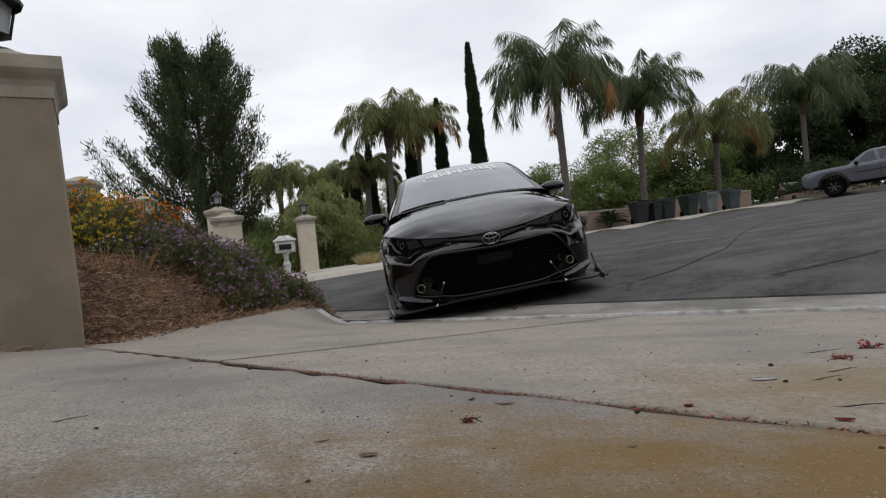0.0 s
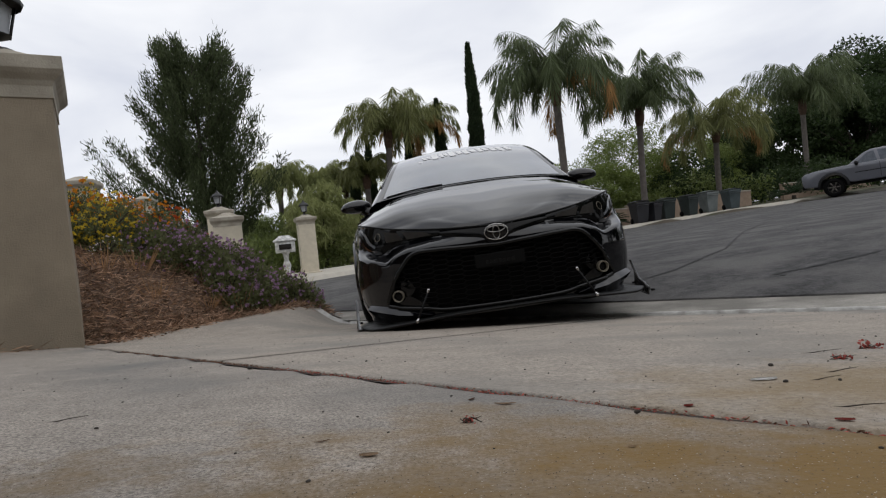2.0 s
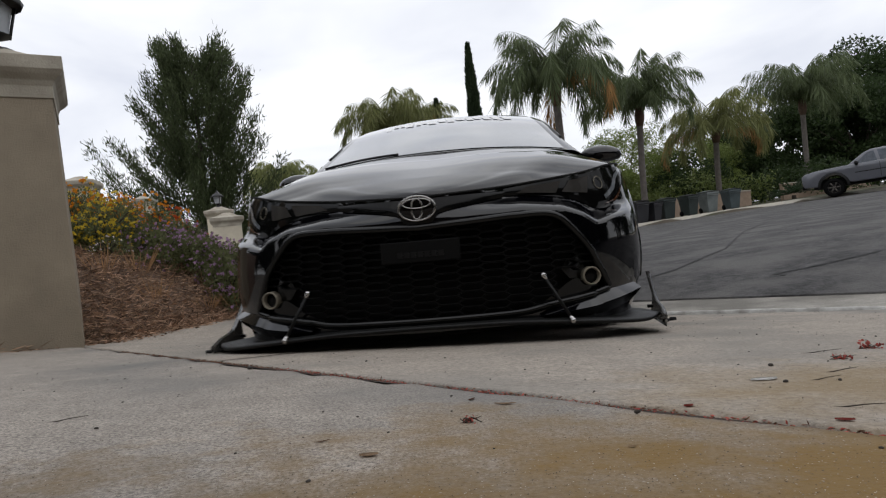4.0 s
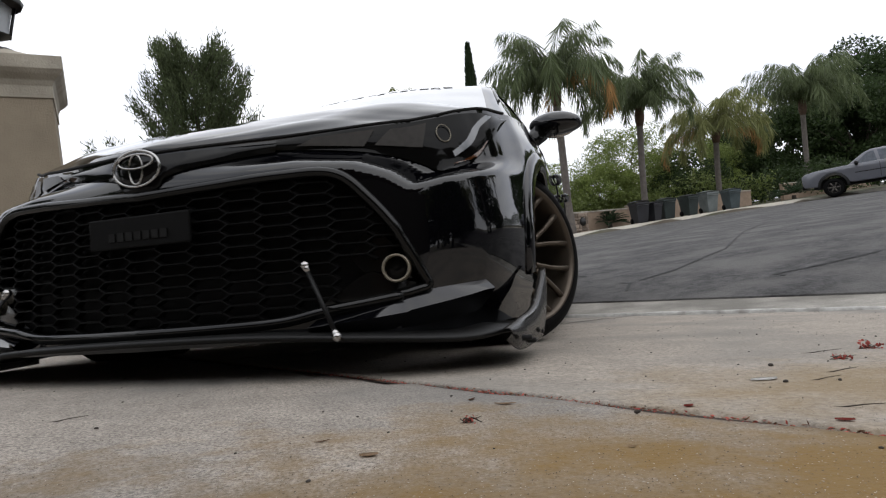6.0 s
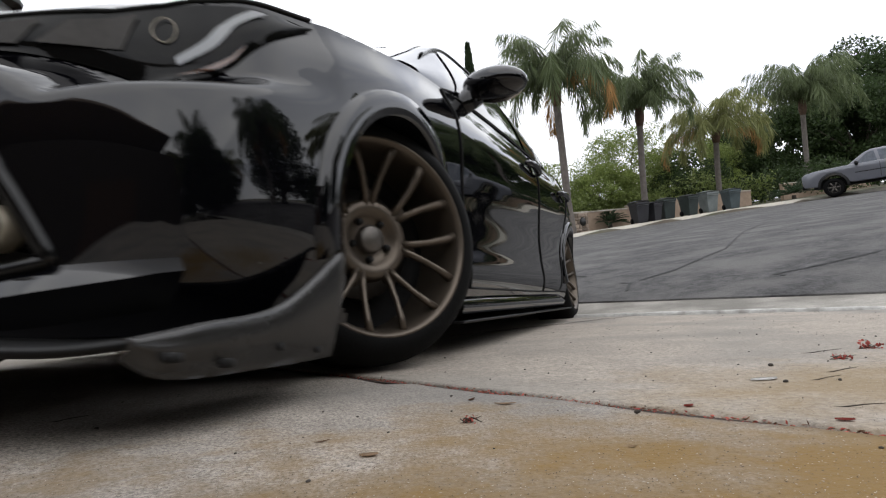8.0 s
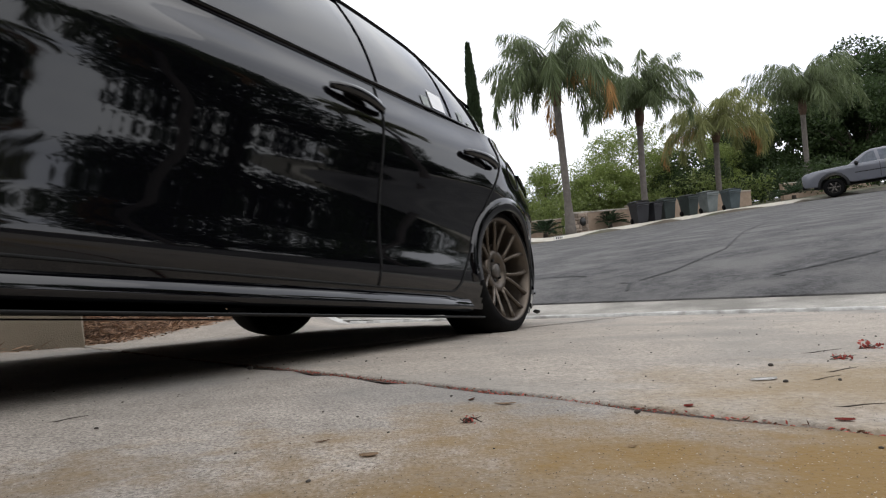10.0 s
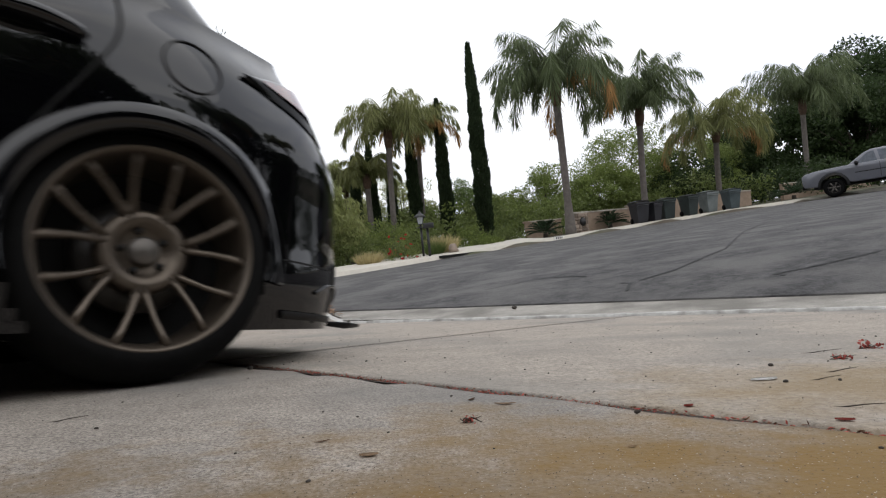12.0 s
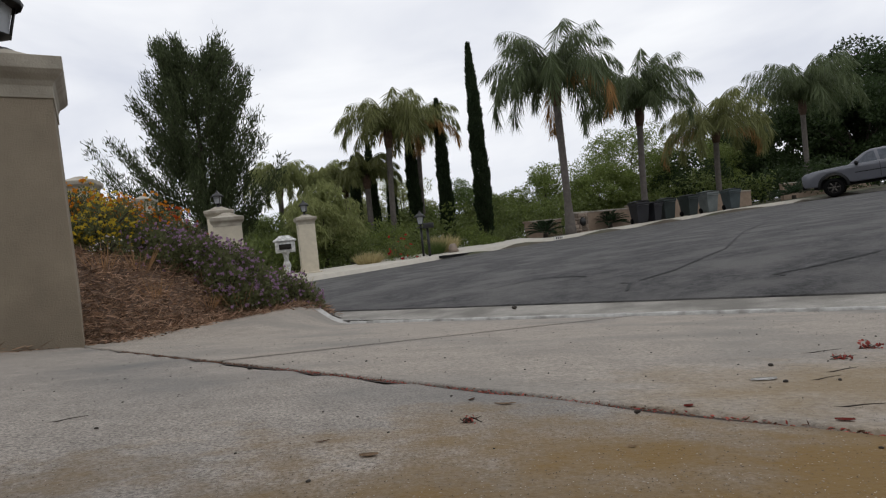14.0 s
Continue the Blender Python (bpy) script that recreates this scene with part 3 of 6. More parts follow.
def broad_tree(name, height, width, seed, mat, label, low=0.15, leaf=0.22, amount=9000, clumps=42, category="tree", hang=0.0):
    """Trunk, forking limbs, and a crown of leaf clumps with gaps between them."""
    rng = np.random.default_rng(seed)
    tree = tagged(new(name), label, category)
    bm = bmesh.new()
    trunk_top = height * (low + 0.25)
    add_tube(bm, [Vector((0, 0, -0.3)), Vector((0.03 * width, 0, trunk_top * 0.5)), Vector((0, 0.02 * width, trunk_top))], [0.035 * height, 0.026 * height, 0.018 * height], 8)
    cc = []
    for i in range(clumps):
        u = unit(rng, 1)[0] * rng.uniform(0.35, 1.0) ** 0.5
        z = height * (low + (1 - low) * (0.5 + 0.44 * u[2]))
        shape = 1.0 - 0.35 * max(0, u[2]) ** 2
        cc.append((u[0] * width * 0.46 * shape, u[1] * width * 0.46 * shape, z))
    for c in cc[::3]:
        a, b = Vector((0, 0.02 * width, trunk_top * rng.uniform(0.7, 1))), Vector(c)
        add_tube(bm, [a, a.lerp(b, 0.5) + Vector((0, 0, 0.05 * height)), b], [0.012 * height, 0.007 * height, 0.002 * height], 5)
    part("trunk", bm, M_wood, tree)
    cc = np.array(cc)
    per = amount // clumps
    size = rng.uniform(0.11, 0.2, clumps) * (width + height) / 2
    pos = np.repeat(cc, per, 0) + unit(rng, per * clumps) * (np.repeat(size, per) * rng.uniform(0.3, 1, per * clumps) ** 0.4)[:, None] * np.array([1, 1, 0.75])
    keep = pos[:, 2] > 0.05
    pos = pos[keep]
    d = unit(rng, len(pos)) + np.array([0, 0, 0.25 - hang * 1.6])
    leaves("crown", pos, d, rng.uniform(0.6, 1.3, len(pos)) * leaf * (1 + hang), rng.uniform(0.35, 0.6, len(pos)) * leaf * (1 - 0.4 * hang), mat, tree, seed=seed)
    return tree


def pine(height, width, seed):
    rng = np.random.default_rng(seed)
    tree = tagged(new("pine_tree"), "bushy dark green pine with upswept branch tips", "pine tree")
    bm = bmesh.new()
    add_tube(bm, [Vector((0, 0, height * t - (0.3 if t == 0 else 0))) for t in (0, 0.3, 0.6, 0.95)], [0.24, 0.18, 0.11, 0.03], 10)
    P, D = [], []
    n = 120
    for i in range(n):
        t = 0.13 + 0.84 * (i / n)
        az = 2.39996 * i + rng.uniform(-0.3, 0.3)
        reach = width / 2 * float(np.interp(t, (0.1, 0.25, 0.45, 0.7, 0.88, 1.0), (0.72, 0.95, 0.82, 0.72, 0.58, 0.26))) * rng.uniform(0.55, 1.15)
        if math.cos(az) < -0.5 and t < 0.42:
            reach *= 1.42
        h = np.array([math.cos(az), math.sin(az), 0])
        pts = [np.array([0, 0, height * t]) + h * reach * s + np.array([0, 0, reach * (0.06 * s + 0.66 * s ** 2.4)]) for s in np.linspace(0, 1, 7)]
        add_tube(bm, [Vector(p) for p in pts], [0.035 * (1 - 0.8 * k / 6) for k in range(7)], 4)
        m = 480
        s = rng.uniform(0.22, 1.04, m) ** 0.75
        pos = np.stack([np.interp(s * 6, range(7), np.array(pts)[:, c]) for c in range(3)], 1) + rng.normal(size=(m, 3)) * np.array([0.15, 0.15, 0.18])
        P.append(pos)
        D.append(h * 0.35 + np.array([0, 0, 0.95]) + 0.42 * rng.normal(size=(m, 3)))
    part("trunk", bm, M_wood, tree)
    P, D = np.concatenate(P), np.concatenate(D)
    leaves("needles", P, D, rng.uniform(0.14, 0.34, len(P)), rng.uniform(0.03, 0.055, len(P)), L_pine, tree, seed=seed)
    return tree


def rosette(name, radius, count, seed, mat, label, rise=0.9):
    """A cycad: stiff arching leaves from a low stem."""
    rng = np.random.default_rng(seed)
    t = tagged(new(name), label, "cycad")
    P, D, L = [], [], []
    bm = bmesh.new()
    add_cyl(bm, pose(0, 0, -0.1), 0.13, 0.10, 0.3, 8)
    for i in range(count):
        az, el = 2.39996 * i, radians(rng.uniform(12, 75))
        h = np.array([math.cos(az), math.sin(az), 0])
        s = np.linspace(0.15, 1, 22)
        pts = h * (radius * s * math.cos(el) * 1.1)[:, None] + np.array([0, 0, 1]) * (0.2 + radius * rise * (s * math.sin(el) - 0.35 * s ** 2))[:, None]
        add_tube(bm, [Vector(p) for p in pts[::3]], 0.010, 3)
        tang = np.gradient(pts, axis=0)
        tang /= np.linalg.norm(tang, axis=1, keepdims=True)
        side = np.cross(tang, [0, 0, 1.0])
        for sgn in (-1, 1):
            P.append(pts)
            D.append(side * sgn + tang * 0.5 + np.array([0, 0, 0.25]))
            L.append(radius * 0.24 * np.sin(np.pi * (0.12 + 0.83 * s)))
    part("stem", bm, M_wood, t)
    leaves("leaves", np.concatenate(P), np.concatenate(D), np.concatenate(L), 0.028, mat, t, seed=seed)
    return t


def grass_clump(name, radius, height, seed, mat, label, count=900):
    rng = np.random.default_rng(seed)
    t = tagged(new(name), label, "ornamental grass")
    az, r = rng.uniform(0, 2 * np.pi, count), radius * 0.45 * rng.uniform(0, 1, count) ** 0.5
    c = np.stack([r * np.cos(az), r * np.sin(az), np.zeros(count) - 0.02], 1)
    d = np.stack([np.cos(az) * r / radius * 1.8, np.sin(az) * r / radius * 1.8, np.ones(count)], 1) + 0.14 * rng.normal(size=(count, 3))
    leaves("grass", c, d, height * rng.uniform(0.6, 1.1, count), 0.018 * height / 0.6, mat, t, seed=seed)
    return t


def flower_bush(name, radius, height, seed, blossom, label, flowers=160, leaf=0.045, amount=1500, foliage=None, fsize=0.020, category="flowering bush", group=""):
    """A low bush: stems, small leaves, and blossom heads on its outside, each head a tuft of petals."""
    rng = np.random.default_rng(seed)
    t = tagged(new(name), label, category, group)
    bm = bmesh.new()
    for i in range(16):
        az, k = rng.uniform(0, 6.28), rng.uniform(0.3, 1)
        add_tube(bm, [Vector((0, 0, -0.05)), Vector((math.cos(az) * radius * k * 0.5, math.sin(az) * radius * k * 0.5, height * 0.55)), Vector((math.cos(az) * radius * k, math.sin(az) * radius * k, height * rng.uniform(0.6, 0.95)))], [0.008, 0.005, 0.002], 4)
    part("stem", bm, M_wood, t)
    u = unit(rng, amount)
    u[:, 2] = np.abs(u[:, 2])
    rad = rng.uniform(0.25, 1, amount) ** 0.45 * (1 + 0.25 * np.sin(u[:, 0] * 7 + seed) * np.cos(u[:, 1] * 6))
    pos = u * rad[:, None] * np.array([radius, radius, height])
    d = u + 0.8 * rng.normal(size=(amount, 3))
    leaves("leaves", pos, d, rng.uniform(0.6, 1.3, amount) * leaf, rng.uniform(0.4, 0.7, amount) * leaf, foliage or L_lantana, t, seed=seed)
    u = unit(rng, flowers)
    u[:, 2] = np.abs(u[:, 2]) * 1.1
    c = u * (rng.uniform(0.9, 1.06, flowers) * (1 + 0.25 * np.sin(u[:, 0] * 7 + seed) * np.cos(u[:, 1] * 6)))[:, None] * np.array([radius, radius, height])
    m = 9
    cc = np.repeat(c, m, 0)
    dd = np.repeat(u, m, 0) * 0.6 + unit(rng, m * flowers)
    leaves("blossoms", cc, dd, fsize * rng.uniform(0.7, 1.2, m * flowers), fsize * 0.8, blossom, t, seed=seed + 1)
    return t


def stand(ob, x, y, z, turn=0.0):
    ob.matrix_basis = pose(x, y, z, 0, 0, turn) @ Matrix.Diagonal((*ob.scale, 1))
    return ob


def far_z(x, y):
    return street_z(x, min(y, 60)) + 0.13


# trees along and behind the street
pine_tree = stand(pine(10.3, 6.5, 3), -10.15, 26.0, far_z(-10.15, 26))
for x, y, h, sp, seed, kw in (
        (5.55, 25.4, 6.55, 3.7, 11, dict(lean=(-0.05, 0), fronds=33, dead=2, trunk=0.18)),
        (9.95, 28.6, 5.5, 3.4, 12, dict(lean=(0.2, 0), fronds=24, upright=0.9)),
        (15.2, 32.0, 4.3, 3.5, 13, dict(lean=(0.15, 0), fronds=23, mat=L_palm2, dead=2)),
        (22.9, 36.5, 5.9, 3.9, 14, dict(lean=(0.1, 0), fronds=30, upright=0.7)),
        (-2.35, 30.0, 6.7, 3.1, 15, dict(lean=(0.2, 0), fronds=24, mat=L_palm2)),
        (-0.95, 34.0, 7.2, 3.0, 16, dict(lean=(0.2, 0), fronds=24, mat=L_palm2, dead=7)),
        (-9.0, 34.0, 5.3, 2.4, 17, dict(fronds=24, mat=L_willow)),
        (-6.9, 36.0, 5.2, 2.3, 18, dict(fronds=22, mat=L_willow)),
        (-5.6, 36.5, 5.0, 2.2, 19, dict(fronds=22, mat=L_palm2)),
        (-3.6, 31.0, 4.6, 2.1, 20, dict(fronds=22, mat=L_palm2))):
    stand(palm("palm_tree", h, sp, seed, "feather palm with a grey trunk and drooping fronds", **kw), x, y, far_z(x, y))
for x, y, h, w, seed in ((2.46, 32.0, 10.9, 1.0, 21), (0.47, 33.0, 8.4, 0.85, 22), (-1.27, 33.0, 8.0, 0.8, 23), (-3.7, 34.0, 6.9, 0.75, 24), (-4.65, 34.0, 6.1, 0.7, 25), (-2.7, 35.0, 5.8, 0.7, 26)):
    stand(cypress(h, w, seed), x, y, far_z(x, y))
BROAD = (
    ("pepper_tree", 13.6, 42.0, 7.2, 7.0, 31, L_broad, 0.05, 11000, 0.6), ("pepper_tree", 7.6, 41.0, 5.0, 6.0, 32, L_broad, 0.0, 9000, 0.4),
    ("pepper_tree", 4.2, 42.0, 3.8, 4.5, 33, L_broad, 0.0, 7000, 0.4), ("pepper_tree", 19.0, 44.0, 6.2, 6.5, 34, L_broad, 0.0, 9000, 0.6),
    ("oak_tree", 27.5, 46.0, 7.4, 8.0, 35, L_dark, 0.0, 11000, 0.0), ("oak_tree", 34.5, 47.0, 12.0, 9.5, 36, L_dark, 0.0, 14000, 0.0),
    ("oak_tree", 31.0, 43.0, 8.5, 7.5, 37, L_dark, 0.0, 11000, 0.0), ("oak_tree", 40.0, 47.0, 12.5, 9.0, 38, L_dark, 0.0, 12000, 0.0),
    ("oak_tree", 23.5, 45.0, 6.6, 6.5, 39, L_dark, 0.0, 9000, 0.0),
    ("young_tree", 1.9, 38.0, 5.0, 2.6, 40, L_pale, 0.1, 3500, 0.0), ("pepper_tree", -2.4, 40.0, 6.0, 5.5, 41, L_willow, 0.0, 9000, 0.5),
    ("pepper_tree", -6.0, 40.0, 4.6, 6.0, 42, L_willow, 0.0, 9000, 0.6), ("pepper_tree", -12.5, 42.0, 4.6, 7.0, 43, L_broad, 0.0, 9000, 0.5),
    ("pepper_tree", 10.6, 38.0, 4.2, 5.0, 44, L_broad, 0.0, 8000, 0.5), ("pepper_tree", 16.5, 38.5, 4.0, 5.5, 45, L_dark, 0.0, 8000, 0.3),
    ("oak_tree", -20.5, 38.0, 5.0, 7.0, 46, L_dark, 0.0, 8000, 0.0), ("willow_tree", -4.9, 24.5, 3.9, 3.4, 47, L_willow, 0.1, 8000, 0.9),
    ("hedge_tree", -1.2, 36.0, 3.2, 5.0, 48, L_hedge, 0.0, 7000, 0.0), ("hedge_tree", 2.8, 36.5, 2.8, 3.4, 49, L_hedge, 0.0, 6000, 0.0),
    ("hedge_tree", -8.5, 31.0, 3.6, 5.0, 50, L_hedge, 0.0, 7000, 0.2))
broad = []
for name, x, y, h, w, seed, mat, low, amount, hang in BROAD:
    label = {"pepper_tree": "loose green pepper tree with hanging foliage", "oak_tree": "dense dark green oak", "young_tree": "slender young tree with fresh green leaves",
             "willow_tree": "low tree with long hanging olive foliage", "hedge_tree": "dense dark green shrub"}[name]
    broad.append(stand(broad_tree(name, h, w, seed, mat, label, low, 0.15 if name != "oak_tree" else 0.30, 2 * amount, 46 if name != "oak_tree" else 70, hang=hang), x, y, far_z(x, y) - 0.1))
def undergrowth(name, mat, seed, k, lo, hi, x0, x1):
    rng = np.random.default_rng(seed)
    x = rng.uniform(x0, x1, k)
    y = np.array([kerb_y(a) for a in x]) + rng.uniform(lo, hi, k)
    top = 1.9 + 1.1 * np.array([noise.noise(Vector((a * 0.35, b * 0.3, seed))) for a, b in zip(x, y)])
    z = np.array([far_z(a, b) for a, b in zip(x, y)]) + rng.uniform(0, 1, k) ** 0.7 * top
    tagged(leaves(name, np.stack([x, y, z], 1), unit(rng, k) + np.array([0, 0, 0.2]), rng.uniform(0.14, 0.3, k), rng.uniform(0.07, 0.14, k), mat, seed=seed), "thick green undergrowth behind the gardens", "undergrowth", kind="stuff")


undergrowth("undergrowth", L_broad, 81, 17000, 9.5, 14, -26, 19)
undergrowth("undergrowth", L_hedge, 82, 17000, 8.5, 13, -26, 19)
undergrowth("undergrowth", L_dark, 83, 16000, 9.5, 14, 18, 46)
# trees out of the camera's sight, mirrored in the car's paint
for k, x, y, s in ((5, 22, 4, 0), (6, 30, -8, 40), (8, 24, -18, 80), (5, 8, -26, 10), (7, -6, -28, 120), (6, -24, -16, 60), (5, -22, 4, 200), (8, 16, -30, 20), (4, 34, 14, 90), (5, -30, -4, 20), (4, 13, -14, 75), (8, -20, -9, 140), (6, 13, -7, 15), (4, 17, -6, 230)):
    copy_thing(broad[k], pose(x, y, drive_z(0, 0) - 0.3, 0, 0, s))
spare = [o for o in scene.objects if o.name.startswith("palm_tree") and not o.parent]
for k, x, y, s in ((0, 15, 2, 30), (2, 18, -4, 100), (0, 13, -8, 200), (4, 19, 10, 250), (2, 12, -10, 300), (0, -15, -6, 10)):
    copy_thing(spare[k], pose(x, y, 0.1, 0, 0, s))

# planting along the far pavement
for x, y, r, seed in ((8.05, 28.2, 1.05, 61), (4.9, 28.0, 1.15, 62), (18.6, 31.0, 1.45, 63)):
    stand(rosette("cycad", r, 34, seed, L_agave, "dark green cycad with stiff arching leaves"), x, y, far_z(x, y))
stand(grass_clump("fountain_grass", 0.65, 0.62, 65, L_straw, "pale dry clump of fountain grass"), -2.75, 21.7, far_z(-2.75, 21.7))
stand(grass_clump("fountain_grass", 0.6, 0.85, 66, L_straw, "pale dry clump of fountain grass"), 0.0, 23.4, far_z(0, 23.4))
stand(grass_clump("fountain_grass", 0.45, 0.7, 67, L_pale, "yellow-green clump of grass"), -0.35, 23.0, far_z(-0.35, 23))
stand(flower_bush("rose_bush", 0.65, 0.85, 68, L_rose, "dark green rose bush with red blossoms", 26, 0.07, 1600, L_hedge, 0.075, "rose bush"), -1.55, 22.2, far_z(-1.55, 22.2))
for x, y, r, h, seed in ((-3.6, 24.0, 1.3, 1.5, 71), (-2.2, 25.5, 1.4, 1.7, 72), (-0.8, 26.5, 1.3, 1.5, 73), (1.2, 27.5, 1.2, 1.1, 74), (3.0, 28.5, 1.1, 0.8, 75), (-5.8, 23.0, 1.2, 1.4, 76), (6.2, 31.0, 1.2, 1.0, 77), (1.9, 26.2, 0.8, 0.5, 78)):
    stand(flower_bush("shrub", r, h, seed, L_hedge, "dense dark green garden shrub", 20, 0.10, 2600, L_hedge if seed % 2 else L_broad, 0.06, "shrub"), x, y, far_z(x, y) - 0.05)

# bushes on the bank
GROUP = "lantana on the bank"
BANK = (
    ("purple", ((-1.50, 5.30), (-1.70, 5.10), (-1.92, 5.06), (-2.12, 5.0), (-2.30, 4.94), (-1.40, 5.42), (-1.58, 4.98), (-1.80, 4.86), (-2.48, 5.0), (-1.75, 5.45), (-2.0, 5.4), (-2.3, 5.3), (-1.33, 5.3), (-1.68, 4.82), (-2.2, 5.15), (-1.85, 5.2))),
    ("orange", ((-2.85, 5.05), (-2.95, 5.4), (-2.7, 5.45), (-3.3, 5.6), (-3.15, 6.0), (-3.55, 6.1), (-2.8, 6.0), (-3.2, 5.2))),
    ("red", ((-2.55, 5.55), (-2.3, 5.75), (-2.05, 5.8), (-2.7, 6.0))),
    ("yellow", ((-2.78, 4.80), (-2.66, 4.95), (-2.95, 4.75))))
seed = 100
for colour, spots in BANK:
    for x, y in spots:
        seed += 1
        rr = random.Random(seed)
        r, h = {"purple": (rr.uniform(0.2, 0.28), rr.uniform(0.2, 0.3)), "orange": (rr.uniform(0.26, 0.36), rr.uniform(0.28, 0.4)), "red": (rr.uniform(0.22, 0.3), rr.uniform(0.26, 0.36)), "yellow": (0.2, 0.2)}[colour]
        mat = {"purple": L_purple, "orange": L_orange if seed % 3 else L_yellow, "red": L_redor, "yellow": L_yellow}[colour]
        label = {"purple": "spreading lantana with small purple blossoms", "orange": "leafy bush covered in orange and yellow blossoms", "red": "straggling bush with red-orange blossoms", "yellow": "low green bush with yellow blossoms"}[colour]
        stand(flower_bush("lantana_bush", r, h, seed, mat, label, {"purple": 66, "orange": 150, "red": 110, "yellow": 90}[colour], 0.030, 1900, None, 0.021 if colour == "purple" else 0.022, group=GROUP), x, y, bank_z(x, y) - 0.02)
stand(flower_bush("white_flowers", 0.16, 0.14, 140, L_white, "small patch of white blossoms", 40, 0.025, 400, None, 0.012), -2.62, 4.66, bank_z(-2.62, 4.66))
stand(broad_tree("bare_shrub", 1.1, 1.5, 141, L_dry, "dry brown shrub with thin twigs", 0.0, 0.05, 2500, 40, "shrub"), -3.1, 7.4, bank_z(-3.1, 7.0))
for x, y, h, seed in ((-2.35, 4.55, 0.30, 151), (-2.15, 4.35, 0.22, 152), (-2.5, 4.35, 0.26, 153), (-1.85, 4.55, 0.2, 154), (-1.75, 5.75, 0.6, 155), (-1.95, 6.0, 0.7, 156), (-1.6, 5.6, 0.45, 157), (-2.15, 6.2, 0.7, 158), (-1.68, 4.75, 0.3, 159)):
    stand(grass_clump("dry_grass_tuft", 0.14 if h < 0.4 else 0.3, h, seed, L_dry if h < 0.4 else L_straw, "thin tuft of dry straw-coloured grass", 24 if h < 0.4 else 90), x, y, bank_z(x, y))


def litter():
    """Needles, chips and straw over the bank, as one layer."""
    rng = np.random.default_rng(7)
    k = 38000
    a, b = rng.uniform(0, 1, k), 1.16 * rng.uniform(0, 1, k) ** 1.5 - 0.16
    x = -1.25 + (-2.75 + 1.25) * a + -0.87 * 1.25 * b + 0.05 * rng.normal(size=k)
    y = 5.45 + (3.2 - 5.45) * a + 0.49 * 1.25 * b + 0.05 * rng.normal(size=k)
    z = np.array([max(bank_z(p, q), drive_z(p, q) if p > -2.9 else -9) for p, q in zip(x, y)]) + rng.uniform(0.0, 0.022, k)
    d = np.stack([rng.normal(size=k), rng.normal(size=k), 0.35 * rng.normal(size=k)], 1)
    tagged(leaves("mulch_litter", np.stack([x, y, z], 1), d, rng.uniform(0.025, 0.11, k), rng.uniform(0.002, 0.009, k), L_mulch), "brown needles, chips and straw over the bank", "mulch", kind="stuff")
    k = 500
    t = rng.uniform(0, 1, k)
    x = -2.45 + 1.15 * t + 0.03 * rng.normal(size=k) + 0.1
    y = 3.25 + 2.1 * t - 0.08 * np.abs(rng.normal(size=k))
    z = np.array([drive_z(p, q) for p, q in zip(x, y)]) + 0.004
    d = np.stack([rng.normal(size=k), rng.normal(size=k), 0.1 * rng.normal(size=k)], 1)
    tagged(leaves("bank_spill", np.stack([x, y, z], 1), d, rng.uniform(0.015, 0.05, k), rng.uniform(0.002, 0.01, k), L_mulch), "dry bits spilled along the bank's edge", "mulch", kind="stuff")


litter()
# ---- the black hatchback: x ahead, y to its left, z up from the ground between its axles ----
BX = (2.185, 2.150, 2.065, 1.895, 1.62, 1.32, 0.95, 0.0, -0.9, -1.30, -1.62, -1.90, -2.06, -2.10)
BY = (0.0, 0.31, 0.605, 0.79, 0.868, 0.890, 0.882, 0.868, 0.866, 0.876, 0.832, 0.70, 0.42, 0.0)
SHOULDER = (0.592, 0.614, 0.656, 0.692, 0.712, 0.75, 0.80, 0.855, 0.895, 0.93, 0.945, 0.955, 0.97, 0.975)
SILL = (0.122, 0.122, 0.118, 0.112, 0.110, 0.115, 0.118, 0.118, 0.118, 0.115, 0.112, 0.110, 0.110, 0.110)
AXLES = (1.32, -1.315)
SIDE_IN = (0.030, 0.002, 0.011, 0.015, 0.009, 0.002, 0.008, 0.050)
CORNER_IN = (0.055, 0.022, 0.005, 0.0, 0.006, 0.018, 0.034, 0.058)
RIDGE_S, RIDGE_Z = (0, 0.5, 1.2, 1.65, 1.95, 2.15, 2.5, 4), (0.510, 0.512, 0.522, 0.512, 0.484, 0.452, 0.470, 0.52)
NOSE_IN = (0.0, 0.0, 0.002, 0.004, 0.008, 0.014, 0.022, 0.036)


